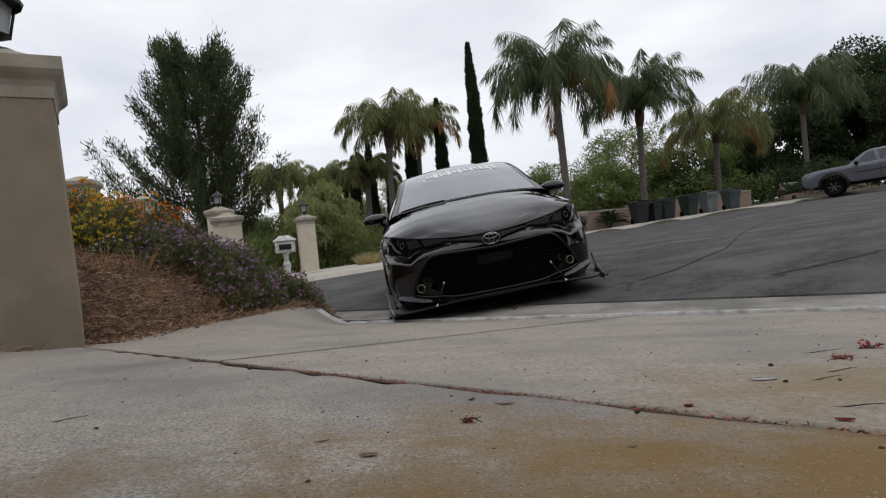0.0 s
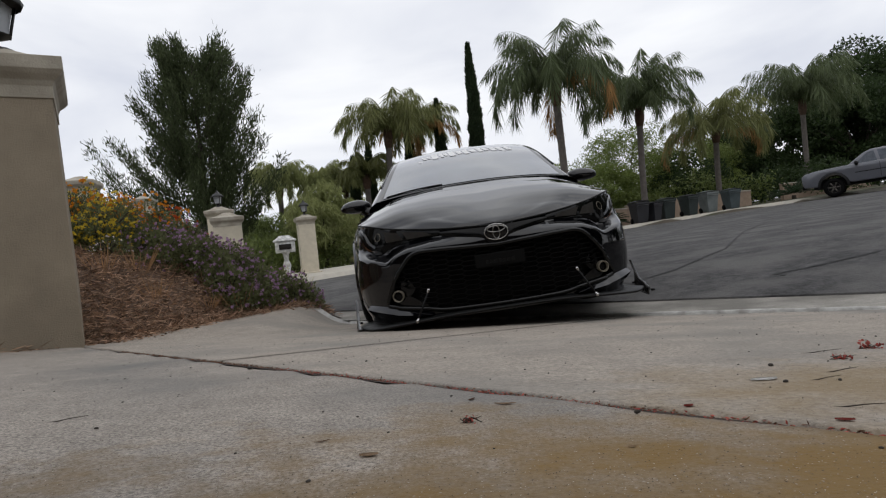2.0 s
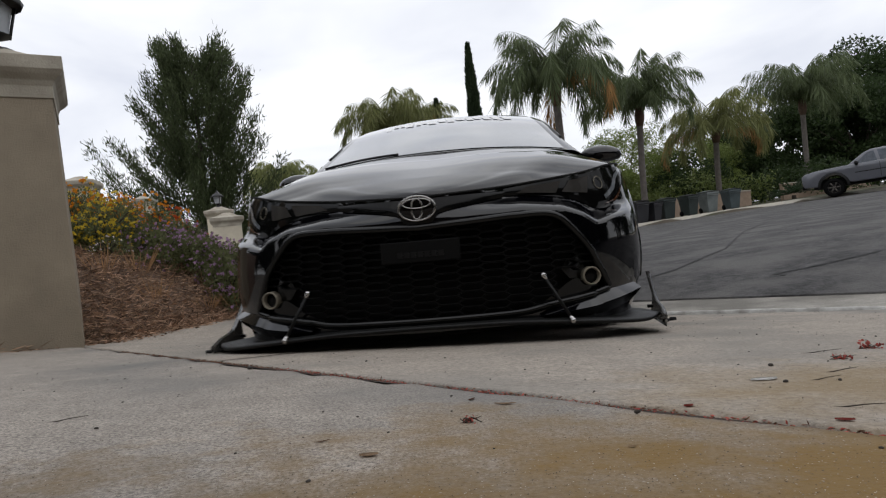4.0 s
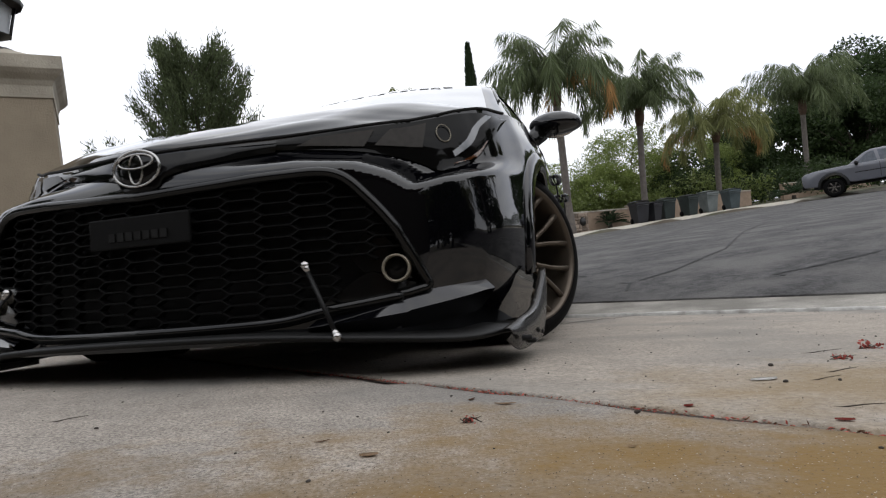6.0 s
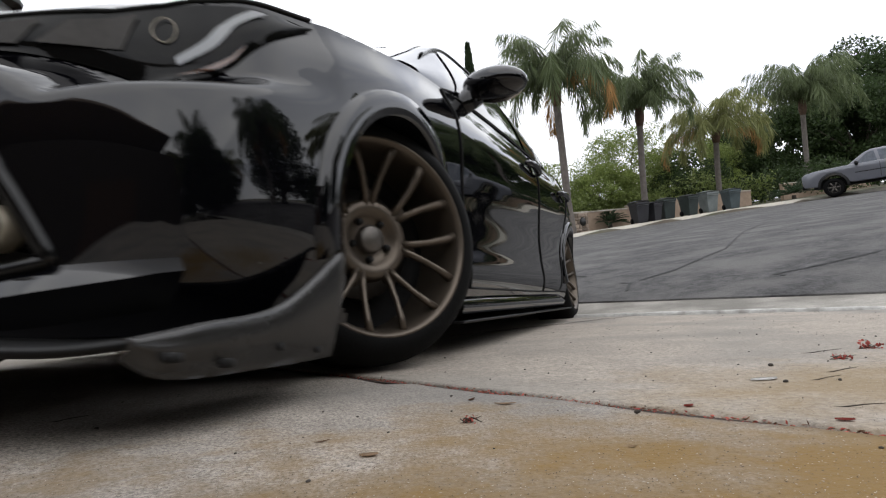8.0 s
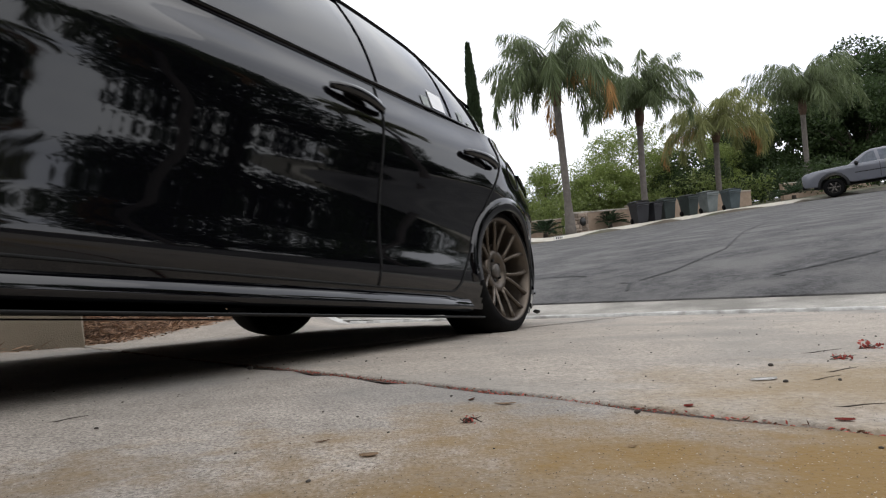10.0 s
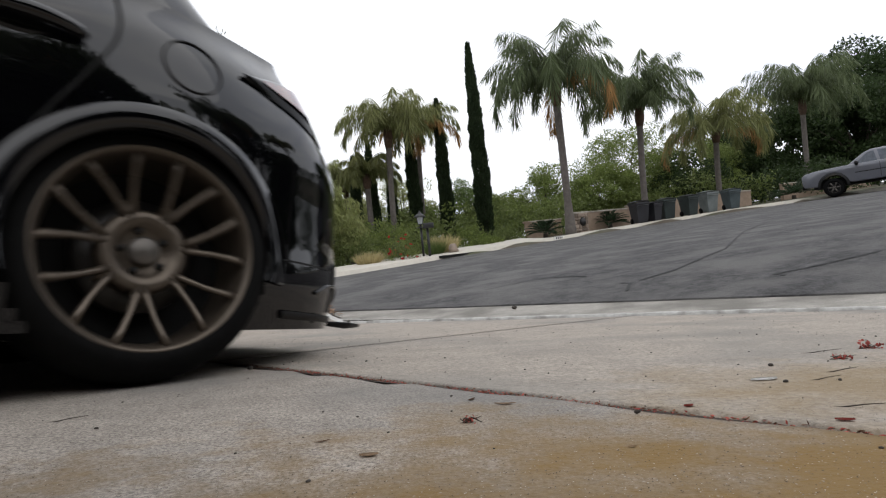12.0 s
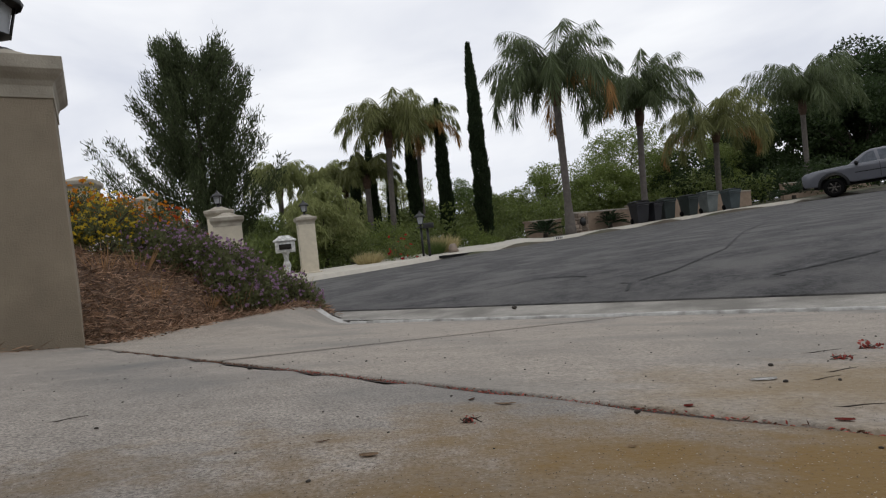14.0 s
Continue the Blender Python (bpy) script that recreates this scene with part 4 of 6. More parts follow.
def body(s, z):
    """A point of the body's skin: s counts along its plan from nose (0) to tail (13), z is its height."""
    lo, hi = spline(SILL, s), spline(SHOULDER, s)
    v = min(max((z - lo) / (hi - lo), 0), 1)
    x, y = spline(BX, s), spline(BY, s)
    flank = smooth01((s - 1.6) / 1.6) * smooth01((12.4 - s) / 1.6)
    corner = smooth01((5.2 - s) / 1.6)
    y -= (spline(SIDE_IN, 7 * v) * (1 - corner) + spline(CORNER_IN, 7 * v) * corner) * flank
    front = smooth01((3.4 - s) / 1.4)
    x -= spline(NOSE_IN, 7 * v) * front
    swept = smooth01((z - along(RIDGE_S, RIDGE_Z, s)) / 0.062)
    x -= swept * along((0, 0.4, 0.9, 1.4, 2.0, 2.4, 3.0, 3.5, 4.2), (0, 0.015, 0.06, 0.105, 0.155, 0.150, 0.118, 0.06, 0), s)
    rear = smooth01((s - 10.2) / 1.5)
    x += rear * (0.03 * smooth01((0.30 - z) / 0.2) + 0.30 * smooth01((z - 0.55) / 0.48))
    y -= 0.13 * smooth01((s - 8.2) / 2.2) * smooth01((z - 0.58) / 0.42)
    if front > 0.3 and s > 2:
        y -= 0.012 * smooth01((0.42 - z) / 0.2) * front
    return Vector((x, max(y, 0.0), z))


def skin(s, z, out=0.0):
    """The same, moved out along the skin's normal."""
    p = body(s, z)
    if not out:
        return p
    a = body(min(s + 0.05, 13), z) - body(max(s - 0.05, 0), z)
    b = body(s, z + 0.01) - body(s, z - 0.01)
    n = a.cross(b)
    n = n.normalized() if n.length > 1e-9 else Vector((1, 0, 0))
    away = Vector((1, 0.1, 0.35)) if s < 1.8 else Vector((0.7, 0.7, 0.35)) if s < 4 else Vector((0, 1, 0.1)) if s < 10 else Vector((-0.7, 0.7, 0.2)) if s < 12 else Vector((-1, 0.1, 0.2))
    if n.dot(away) < 0:
        n = -n
    return p + n * out


def flip(p, side):
    return Vector((p[0], p[1] * side, p[2]))


def skin_patch(bm, top, bottom, side, nu=20, nv=6, out=0.004, bulge=0.0, lean=0.0):
    """A panel on the skin between two lines, each a list of (s, z)."""
    def pick(line, t):
        return spline([p[0] for p in line], t * (len(line) - 1)), spline([p[1] for p in line], t * (len(line) - 1))

    def fn(a, b):
        (s1, z1), (s2, z2) = pick(top, a), pick(bottom, a)
        s, z = s1 + (s2 - s1) * b, z1 + (z2 - z1) * b
        return flip(skin(s, z, out + bulge * math.sin(math.pi * b) + lean * b), side)

    add_grid(bm, fn, nu, nv)


def skin_line(line, side, out, k=8):
    pts = []
    for i in range((len(line) - 1) * k + 1):
        t = i / k
        pts.append(flip(skin(spline([p[0] for p in line], t), spline([p[1] for p in line], t), out), side))
    return pts


GRILLE_TOP = [(0, 0.486), (0.6, 0.494), (1.1, 0.502), (1.52, 0.496), (1.78, 0.43), (2.05, 0.33), (2.30, 0.226)]
GRILLE_LOW = [(0, 0.162), (0.6, 0.162), (1.1, 0.166), (1.4, 0.182), (1.75, 0.195), (2.05, 0.206), (2.30, 0.220)]


def in_grille(s, z):
    if s > 2.30:
        return False
    return along([p[0] for p in GRILLE_LOW], [p[1] for p in GRILLE_LOW], s) < z < along([p[0] for p in GRILLE_TOP], [p[1] for p in GRILLE_TOP], s)


def car_shell(car):
    bm = bmesh.new()
    for side in (1, -1):
        ns, nz = 280, 64
        rows = []
        for i in range(ns + 1):
            s = 13 * i / ns
            lo, hi = spline(SILL, s), spline(SHOULDER, s)
            rows.append([(bm.verts.new(flip(body(s, lo + (hi - lo) * j / nz), side)), s, lo + (hi - lo) * j / nz) for j in range(nz + 1)])
        for i in range(ns):
            for j in range(nz):
                q = (rows[i][j], rows[i + 1][j], rows[i + 1][j + 1], rows[i][j + 1])
                s, z = sum(c[1] for c in q) / 4, sum(c[2] for c in q) / 4
                x = sum(c[0].co.x for c in q) / 4
                if in_grille(s, z) or any(math.hypot(x - ax, (z - 0.307) / 0.93) < 0.300 for ax in AXLES) and 3 < s < 11:
                    continue
                bm.faces.new([c[0] for c in (q if side > 0 else q[::-1])])
        # bonnet and front wings
        def top(a, b):
            s = 6.3 * a
            e = body(s, spline(SHOULDER, s))
            xc = along((0, 1, 2, 3, 4, 5, 6.3), (e.x if s < 0.01 else 2.155, 2.10, 1.98, 1.80, 1.56, 1.3, 1.03), s)
            zc = along((1.0, 1.3, 1.56, 1.8, 1.98, 2.10, 2.155), (0.945, 0.882, 0.818, 0.748, 0.686, 0.636, 0.607), xc)
            r = 1 - b
            p = Vector((xc + (e.x - xc) * r ** 1.15, e.y * r, zc + (e.z - zc) * r ** (2.1 + 0.9 * smooth01(a * 1.6))))
            p.z += 0.006 * math.sin(math.pi * min(r * 1.05, 1)) * smooth01(a * 2) + 0.006 * smooth01((r - 0.5) / 0.15) * smooth01((0.85 - r) / 0.15) * smooth01(a * 3)
            return flip(p, side)

        add_grid(bm, top, 60, 26)
    bmesh.ops.remove_doubles(bm, verts=bm.verts[:], dist=0.0008)
    bmesh.ops.recalc_face_normals(bm, faces=bm.faces[:])
    part("body", bm, M_paint, car)
    for name, m, size in (("floor_pan", pose(0.0, 0, 0.20), (3.9, 1.14, 0.10)), ("sill_box", pose(0.0, 0, 0.30), (1.7, 1.58, 0.25)), ("cabin_tub", pose(-0.2, 0, 0.62), (2.9, 1.2, 0.5))):
        bm = bmesh.new()
        add_box(bm, m, size, 0.02)
        part(name, bm, M_void, car)


CAB_C = ((1.06, 0.935), (0.76, 1.085), (0.42, 1.240), (0.08, 1.335), (-0.40, 1.368), (-0.90, 1.360), (-1.28, 1.330), (-1.54, 1.280), (-1.70, 1.12), (-1.86, 0.985))
CAB_E = ((0.98, 0.725, 0.890), (0.70, 0.670, 1.035), (0.40, 0.608, 1.190), (0.08, 0.568, 1.282), (-0.40, 0.562, 1.312), (-0.90, 0.556, 1.302), (-1.24, 0.540, 1.262), (-1.43, 0.525, 1.180), (-1.53, 0.54, 1.04), (-1.62, 0.55, 0.955))
CAB_B = ((0.98, 0.785, 0.805), (0.66, 0.812, 0.825), (0.36, 0.815, 0.84), (0.06, 0.812, 0.855), (-0.40, 0.808, 0.874), (-0.90, 0.790, 0.905), (-1.24, 0.742, 0.940), (-1.42, 0.705, 0.945), (-1.52, 0.67, 0.945), (-1.60, 0.63, 0.945))


def cab_side(t, u, out=0.0):
    """The cabin's flank: t counts along it, u rises from belt (0) to roof edge (1)."""
    e = Vector([spline([c[k] for c in CAB_E], t) for k in range(3)])
    b = Vector([spline([c[k] for c in CAB_B], t) for k in range(3)])
    p = b.lerp(e, u)
    p.y += 0.028 * math.sin(math.pi * u) + out
    p.z += out * 0.3
    return p


def cab_top(t, r, out=0.0):
    e = Vector([spline([c[k] for c in CAB_E], t) for k in range(3)])
    c = Vector((spline([c[0] for c in CAB_C], t), 0, spline([c[1] for c in CAB_C], t)))
    p = c.lerp(e, r)
    p.z = c.z + (e.z - c.z) * r ** 2.2
    p.x = c.x + (e.x - c.x) * r ** 2.0
    k = smooth01((3.4 - t) / 2)
    p.z += out * (1 - 0.4 * k)
    p.x += out * (0.7 * k - 0.8 * smooth01((t - 6.8) / 1))
    return p


def car_cabin(car):
    bm = bmesh.new()
    for side in (1, -1):
        add_grid(bm, lambda a, b: flip(cab_top(9 * a, b), side), 60, 14)
        add_grid(bm, lambda a, b: flip(cab_side(9 * a, b), side), 60, 8)
    bmesh.ops.remove_doubles(bm, verts=bm.verts[:], dist=0.001)
    bmesh.ops.recalc_face_normals(bm, faces=bm.faces[:])
    part("roof", bm, M_paint, car)
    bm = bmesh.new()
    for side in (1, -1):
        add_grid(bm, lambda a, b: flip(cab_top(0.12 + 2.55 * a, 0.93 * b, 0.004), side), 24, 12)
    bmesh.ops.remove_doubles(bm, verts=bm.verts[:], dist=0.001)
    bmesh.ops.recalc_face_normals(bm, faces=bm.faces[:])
    ws = part("windscreen", bm, M_glass_sky, car, "sloping windscreen with the sky's sheen painted into its pale tone")
    # script across the top of the windscreen: unreadable strokes
    bm = bmesh.new()
    rnd = random.Random(4)
    x = -0.34
    while x < 0.36:
        w, h = rnd.uniform(0.022, 0.05), rnd.uniform(0.22, 0.5)
        sl = 0.02
        c = 2.05
        q = []
        for yy, tt in ((x, c + h / 2), (x + w, c + h / 2), (x + w + sl, c - h / 2), (x + sl, c - h / 2)):
            q.append(bm.verts.new(flip(cab_top(tt, abs(yy) / 0.6, 0.008), 1 if yy > 0 else -1)))
        bm.faces.new(q)
        x += w + rnd.uniform(0.008, 0.02)
    q = [bm.verts.new(flip(cab_top(tt, abs(yy) / 0.6, 0.008), 1 if yy > 0 else -1)) for yy, tt in ((-0.36, 1.86), (0.36, 1.86), (0.36, 1.79), (-0.36, 1.79))]
    bm.faces.new(q)
    part("windscreen_script", bm, M_script, ws, "white script across the glass, drawn as bars", False)
    for side in (1, -1):
        for name, pts in (("front_window", ((0.95, 3.84))), ("rear_window", ((4.02, 5.02))), ("quarter_window", ((5.10, 6.02)))):
            bm = bmesh.new()
            t0, t1 = pts

            def fn(a, b):
                t = t0 + (t1 - t0) * a
                lo, hi = 0.05, 0.93
                if name == "front_window":
                    hi = 0.93 * min(1, 0.25 + (t - t0) / 1.3)
                if name == "quarter_window":
                    hi = 0.93 - 0.86 * a ** 1.6
                return flip(cab_side(t, lo + (hi - lo) * b, 0.005), side)

            add_grid(bm, fn, 24, 8)
            bmesh.ops.recalc_face_normals(bm, faces=bm.faces[:])
            part(name, bm, M_glass_dark, car, "dark tinted side glass")
        if side > 0:
            for t0, t1, u0, u1, mt in ((4.72, 4.95, 0.07, 0.27, M_script), (4.58, 4.68, 0.06, 0.17, M_sticker), (5.28, 5.42, 0.07, 0.20, M_sticker), (5.55, 5.68, 0.06, 0.12, M_sticker)):
                bm = bmesh.new()
                add_grid(bm, lambda a, b: cab_side(t0 + (t1 - t0) * a, u0 + (u1 - u0) * b, 0.008), 3, 3)
                part("window_sticker", bm, mt, car, "small sticker on the tinted glass")
        bm = bmesh.new()
        add_tube(bm, [flip(cab_side(0.5 + 5.6 * i / 40, 0.03, 0.008), side) for i in range(41)], 0.008, 5, flat=0.6)
        part("belt_trim", bm, M_gloss, car)
        bm = bmesh.new()
        add_tube(bm, [flip(cab_side(0.9 + 5.2 * i / 40, 0.96 - max(0, (i - 31) / 9) ** 1.6 * 0.9, 0.006), side) for i in range(41)], 0.008, 5, flat=0.6)
        part("window_frame", bm, M_gloss, car)
    bm = bmesh.new()
    for side in (1, -1):
        add_grid(bm, lambda a, b: flip(cab_top(7.25 + 1.35 * a, 0.86 * b, 0.006), side), 12, 8)
    bmesh.ops.recalc_face_normals(bm, faces=bm.faces[:])
    part("hatch_window", bm, M_glass_dark, car, "dark tinted rear glass")
    bm = bmesh.new()

    def wing(a, b):
        y = -0.50 + a
        k = 1 - 0.10 * (2 * a - 1) ** 2
        prof = ((-1.26, 0.0), (-1.42, -0.004), (-1.55, -0.016), (-1.60, -0.030), (-1.55, -0.048), (-1.42, -0.052), (-1.26, -0.04))
        x, z = prof[int(round(b * 6))]
        return x * k - 1.42 * (1 - k), y, 1.318 + z - 0.05 * (2 * a - 1) ** 2

    add_grid(bm, wing, 30, 6)
    bmesh.ops.recalc_face_normals(bm, faces=bm.faces[:])
    part("spoiler", bm, M_paint, car, "roof spoiler over the hatch")
    # wipers at the foot of the windscreen
    for y0, y1 in ((-0.64, -0.22),):
        bm = bmesh.new()
        add_tube(bm, [flip(cab_top(0.06 + 0.05 * math.sin(i / 10 * 3), abs(y0 + (y1 - y0) * i / 10) / 0.72, 0.018), 1 if y0 + (y1 - y0) * i / 10 > 0 else -1) for i in range(11)], 0.007, 5)
        part("wiper", bm, M_satin, car)


def car_front(car):
    # grille: near-black backing that paints the shade behind, crash beam, honeycomb bars
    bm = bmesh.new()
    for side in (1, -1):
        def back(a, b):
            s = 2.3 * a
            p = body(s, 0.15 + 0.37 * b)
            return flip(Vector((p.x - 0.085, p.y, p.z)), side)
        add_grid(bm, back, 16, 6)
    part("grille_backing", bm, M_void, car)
    bm = bmesh.new()
    for side in (1, -1):
        skin_patch(bm, [(0, 0.445), (0.8, 0.447), (1.55, 0.44)], [(0, 0.315), (0.8, 0.317), (1.55, 0.32)], side, 14, 2, -0.032)
    bmesh.ops.remove_doubles(bm, verts=bm.verts[:], dist=0.001)
    part("grille_blank", bm, M_grille, car, "solid dark band across the grille")
    bm = bmesh.new()
    w, h = 0.104, 0.027
    hexagon = [(-0.5, 0), (-0.3, 0.5), (0.3, 0.5), (0.5, 0), (0.3, -0.5), (-0.3, -0.5)]
    for j in range(-1, 14):
        for i in range(-10, 11):
            cy, cz = i * w * 0.8, 0.185 + j * h + (h / 2 if i % 2 else 0)
            ring = [(cy + px * w, cz + pz * h) for px, pz in hexagon]
            for k in (0, 1, 2):
                (y0, z0), (y1, z1) = ring[k], ring[k + 1]
                s = float(np.interp(abs((y0 + y1) / 2), BY[:4], (0, 1, 2, 3)))
                if not in_grille(s, (z0 + z1) / 2) or (s > 1.55 and z0 < 0.30):
                    continue
                ends = []
                for yy, zz in ((y0, z0), (y1, z1)):
                    p = body(float(np.interp(abs(yy), BY[:4], (0, 1, 2, 3))), zz)
                    ends.append(Vector((p.x - 0.016, yy, zz)))
                a, b = ends
                d = (b - a)
                up = d.cross(Vector((1, 0, 0))).normalized() * 0.0015
                dx = Vector((0.010, 0, 0))
                v = [bm.verts.new(p) for p in (a - up + dx, b - up + dx, b + up + dx, a + up + dx, a - up * 2 - dx, b - up * 2 - dx, b + up * 2 - dx, a + up * 2 - dx)]
                for f in ((0, 1, 2, 3), (3, 2, 6, 7), (0, 4, 5, 1), (4, 7, 6, 5)):
                    bm.faces.new([v[q] for q in f])
    bmesh.ops.recalc_face_normals(bm, faces=bm.faces[:])
    part("grille_honeycomb", bm, M_grille, car, "black honeycomb grille bars", False)
    # frame of the opening
    bm = bmesh.new()
    top = [flip(p, -1) for p in skin_line(GRILLE_TOP, 1, 0.0)][::-1] + skin_line(GRILLE_TOP, 1, 0.0)[1:]
    low = skin_line(GRILLE_LOW, 1, 0.0)[::-1] + [flip(p, -1) for p in skin_line(GRILLE_LOW, 1, 0.0)][1:]
    add_tube(bm, top + low[1:-1], 0.0135, 8, closed=True)
    part("grille_frame", bm, M_gloss, car, "gloss black frame round the grille")
    for side in (1, -1):
        # blades under the fog lamps
        bm = bmesh.new()
        skin_patch(bm, [(1.42, 0.205), (1.72, 0.262), (1.9, 0.25), (2.2, 0.232)], [(1.30, 0.185), (1.6, 0.19), (1.9, 0.20), (2.2, 0.222)], side, 12, 4, -0.020)
        skin_patch(bm, [(1.60, 0.30), (1.75, 0.36), (1.95, 0.33), (2.18, 0.26)], [(1.70, 0.265), (1.78, 0.265), (1.95, 0.255), (2.18, 0.24)], side, 12, 4, -0.030)
        part("bumper_blade", bm, M_gloss, car)
        bm = bmesh.new()
        skin_patch(bm, [(1.35, 0.165), (1.9, 0.195), (2.3, 0.213), (2.95, 0.225)], [(1.3, 0.150), (1.9, 0.165), (2.3, 0.182), (2.95, 0.210)], side, 14, 4, 0.002, 0.0, 0.032)
        skin_patch(bm, [(1.3, 0.150), (1.9, 0.165), (2.3, 0.182), (2.95, 0.210)], [(1.3, 0.130), (1.9, 0.130), (2.3, 0.132), (2.95, 0.150)], side, 14, 4, 0.034, 0.0, -0.033)
        part("bumper_corner_blade", bm, M_paint, car)
        # fog lamp
        bm = bmesh.new()
        c = flip(skin(1.965, 0.268, -0.004), side)
        m = Matrix.Translation(c) @ pose(0, 0, 0, 0, 90, 12 * side)
        add_lathe(bm, m, [(0.027, -0.02), (0.027, 0.004), (0.029, 0.008), (0.032, 0.007), (0.0335, 0.0), (0.0335, -0.03)], 32)
        fog = part("fog_light", bm, M_brass, car, "fog lamp with a pale metal ring")
        bm = bmesh.new()
        add_lathe(bm, m, [(0.0, -0.012), (0.015, -0.010), (0.028, -0.016)], 24)
        part("fog_lens", bm, M_lens, fog)
        # headlamp: smoked lens over grey reflector cells, ring and light guide
        top = [(0.98, 0.606), (1.5, 0.630), (2.0, 0.651), (2.5, 0.669), (3.0, 0.682), (3.5, 0.688), (3.95, 0.690)]
        low = [(0.98, 0.580), (1.5, 0.570), (2.0, 0.545), (2.36, 0.512), (2.75, 0.535), (3.3, 0.61), (3.95, 0.686)]
        bm = bmesh.new()
        skin_patch(bm, top, low, side, 40, 8, 0.004, 0.006)
        lamp = part("headlight", bm, M_lens, car, "smoked dark headlamp")
        bm = bmesh.new()
        for s0, s1 in ((1.12, 1.60), (1.68, 2.12)):
            skin_patch(bm, [(s0 + 0.12, 0.604 + 0.034 * (s0 - 1)), (s1 + 0.08, 0.604 + 0.038 * (s1 - 1))], [(s0, 0.583), (s1, 0.578)], side, 8, 3, 0.0125)
        part("reflector", bm, M_lampgrey, lamp, "smoky grey reflector cells")
        bm = bmesh.new()
        pts = []
        for i in range(24):
            a = 2 * math.pi * i / 24
            pts.append(flip(skin(2.42 + 0.105 * math.cos(a), 0.617 + 0.024 * math.sin(a), 0.013), side))
        add_tube(bm, pts, 0.0014, 5, closed=True)
        part("projector_ring", bm, M_brass, lamp)
        bm = bmesh.new()
        skin_patch(bm, [(3.45, 0.676), (3.06, 0.634), (2.82, 0.588), (2.52, 0.552)], [(3.30, 0.676), (2.95, 0.638), (2.75, 0.600), (2.50, 0.566)], side, 16, 3, 0.0125)
        part("light_guide", bm, M_lightbar, lamp, "pale hooked daytime light guide")
        bm = bmesh.new()
        skin_patch(bm, [(2.55, 0.532), (2.9, 0.568), (3.15, 0.603)], [(2.50, 0.520), (2.85, 0.552), (3.1, 0.592)], side, 8, 2, 0.0125)
        part("side_marker", bm, M_amber, lamp)
    # central bar behind the badge
    bm = bmesh.new()
    for side in (1, -1):
        skin_patch(bm, [(0, 0.586), (0.5, 0.592), (0.98, 0.600)], [(0, 0.500), (0.22, 0.504), (0.35, 0.535), (0.98, 0.574)], side, 14, 5, 0.004, 0.010)
    part("nose_panel", bm, M_lens, car)
    bm = bmesh.new()
    bx = body(0, 0.555).x + 0.018
    add_tube(bm, [(bx, 0.065 * math.cos(a), 0.555 + 0.043 * math.sin(a)) for a in [2 * math.pi * i / 40 for i in range(40)]], 0.0034, 6, closed=True)
    add_tube(bm, [(bx + 0.002, 0.019 * math.cos(a), 0.553 + 0.036 * math.sin(a)) for a in [2 * math.pi * i / 28 for i in range(28)]], 0.0026, 5, closed=True)
    add_tube(bm, [(bx + 0.002, 0.049 * math.cos(a), 0.572 + 0.017 * math.sin(a)) for a in [2 * math.pi * i / 28 for i in range(28)]], 0.0026, 5, closed=True)
    badge = part("badge", bm, M_chrome, car, "chrome oval badge on the nose")
    bm = bmesh.new()
    add_ball(bm, Matrix.Translation((bx - 0.004, 0, 0.555)) @ Matrix.Diagonal((0.006, 0.062, 0.040, 1)))
    part("badge_disc", bm, M_gloss, badge)
    bm = bmesh.new()
    px = body(0, 0.39).x
    add_box(bm, pose(px - 0.002, 0.0, 0.405), (0.010, 0.28, 0.075), 0.004)
    plate = part("plate_cover", bm, M_grille, car, "black cover plate on the grille", False)
    for i in range(7):
        bm = bmesh.new()
        add_box(bm, pose(px + 0.0045, -0.072 + i * 0.024, 0.395), (0.003, 0.018, 0.020))
        part("plate_mark", bm, M_satin, plate, "faint grey marks", False)
    # shut lines of the bonnet
    bm = bmesh.new()
    pts = []
    for i in range(61):
        s = 4.0 - 8.0 * i / 60
        p = skin(abs(s), spline(SHOULDER, abs(s)), 0.0)
        pts.append(flip(p + Vector((0.001, 0, 0.003)), 1 if s > 0 else -1))
    add_tube(bm, pts, 0.0045, 5)
    part("bonnet_gap", bm, M_void, car)
    # splitter with its end plates, and the rods that hold it
    bm = bmesh.new()
    SX, SY = (2.230, 2.222, 2.185, 2.10, 2.00, 1.85, 1.62), (0.0, 0.30, 0.56, 0.75, 0.828, 0.860, 0.85)
    SZ = (0.140, 0.136, 0.118, 0.100, 0.104, 0.090, 0.080)
    for side in (1, -1):
        def lip(a, b):
            s = 6 * a
            k = (0.80, 1.0, 1.004, 1.0, 0.80)[int(round(b * 4))]
            dz = (0.014, 0.010, 0.003, -0.004, -0.008)[int(round(b * 4))]
            return flip(Vector((1.0 + (spline(SX, s) - 1.0) * k, spline(SY, s) * (k if k > 0.9 else 0.85), spline(SZ, s) + dz)), side)
        add_grid(bm, lip, 44, 4)
    bmesh.ops.recalc_face_normals(bm, faces=bm.faces[:])
    part("splitter", bm, M_satin, car, "thin black front splitter")
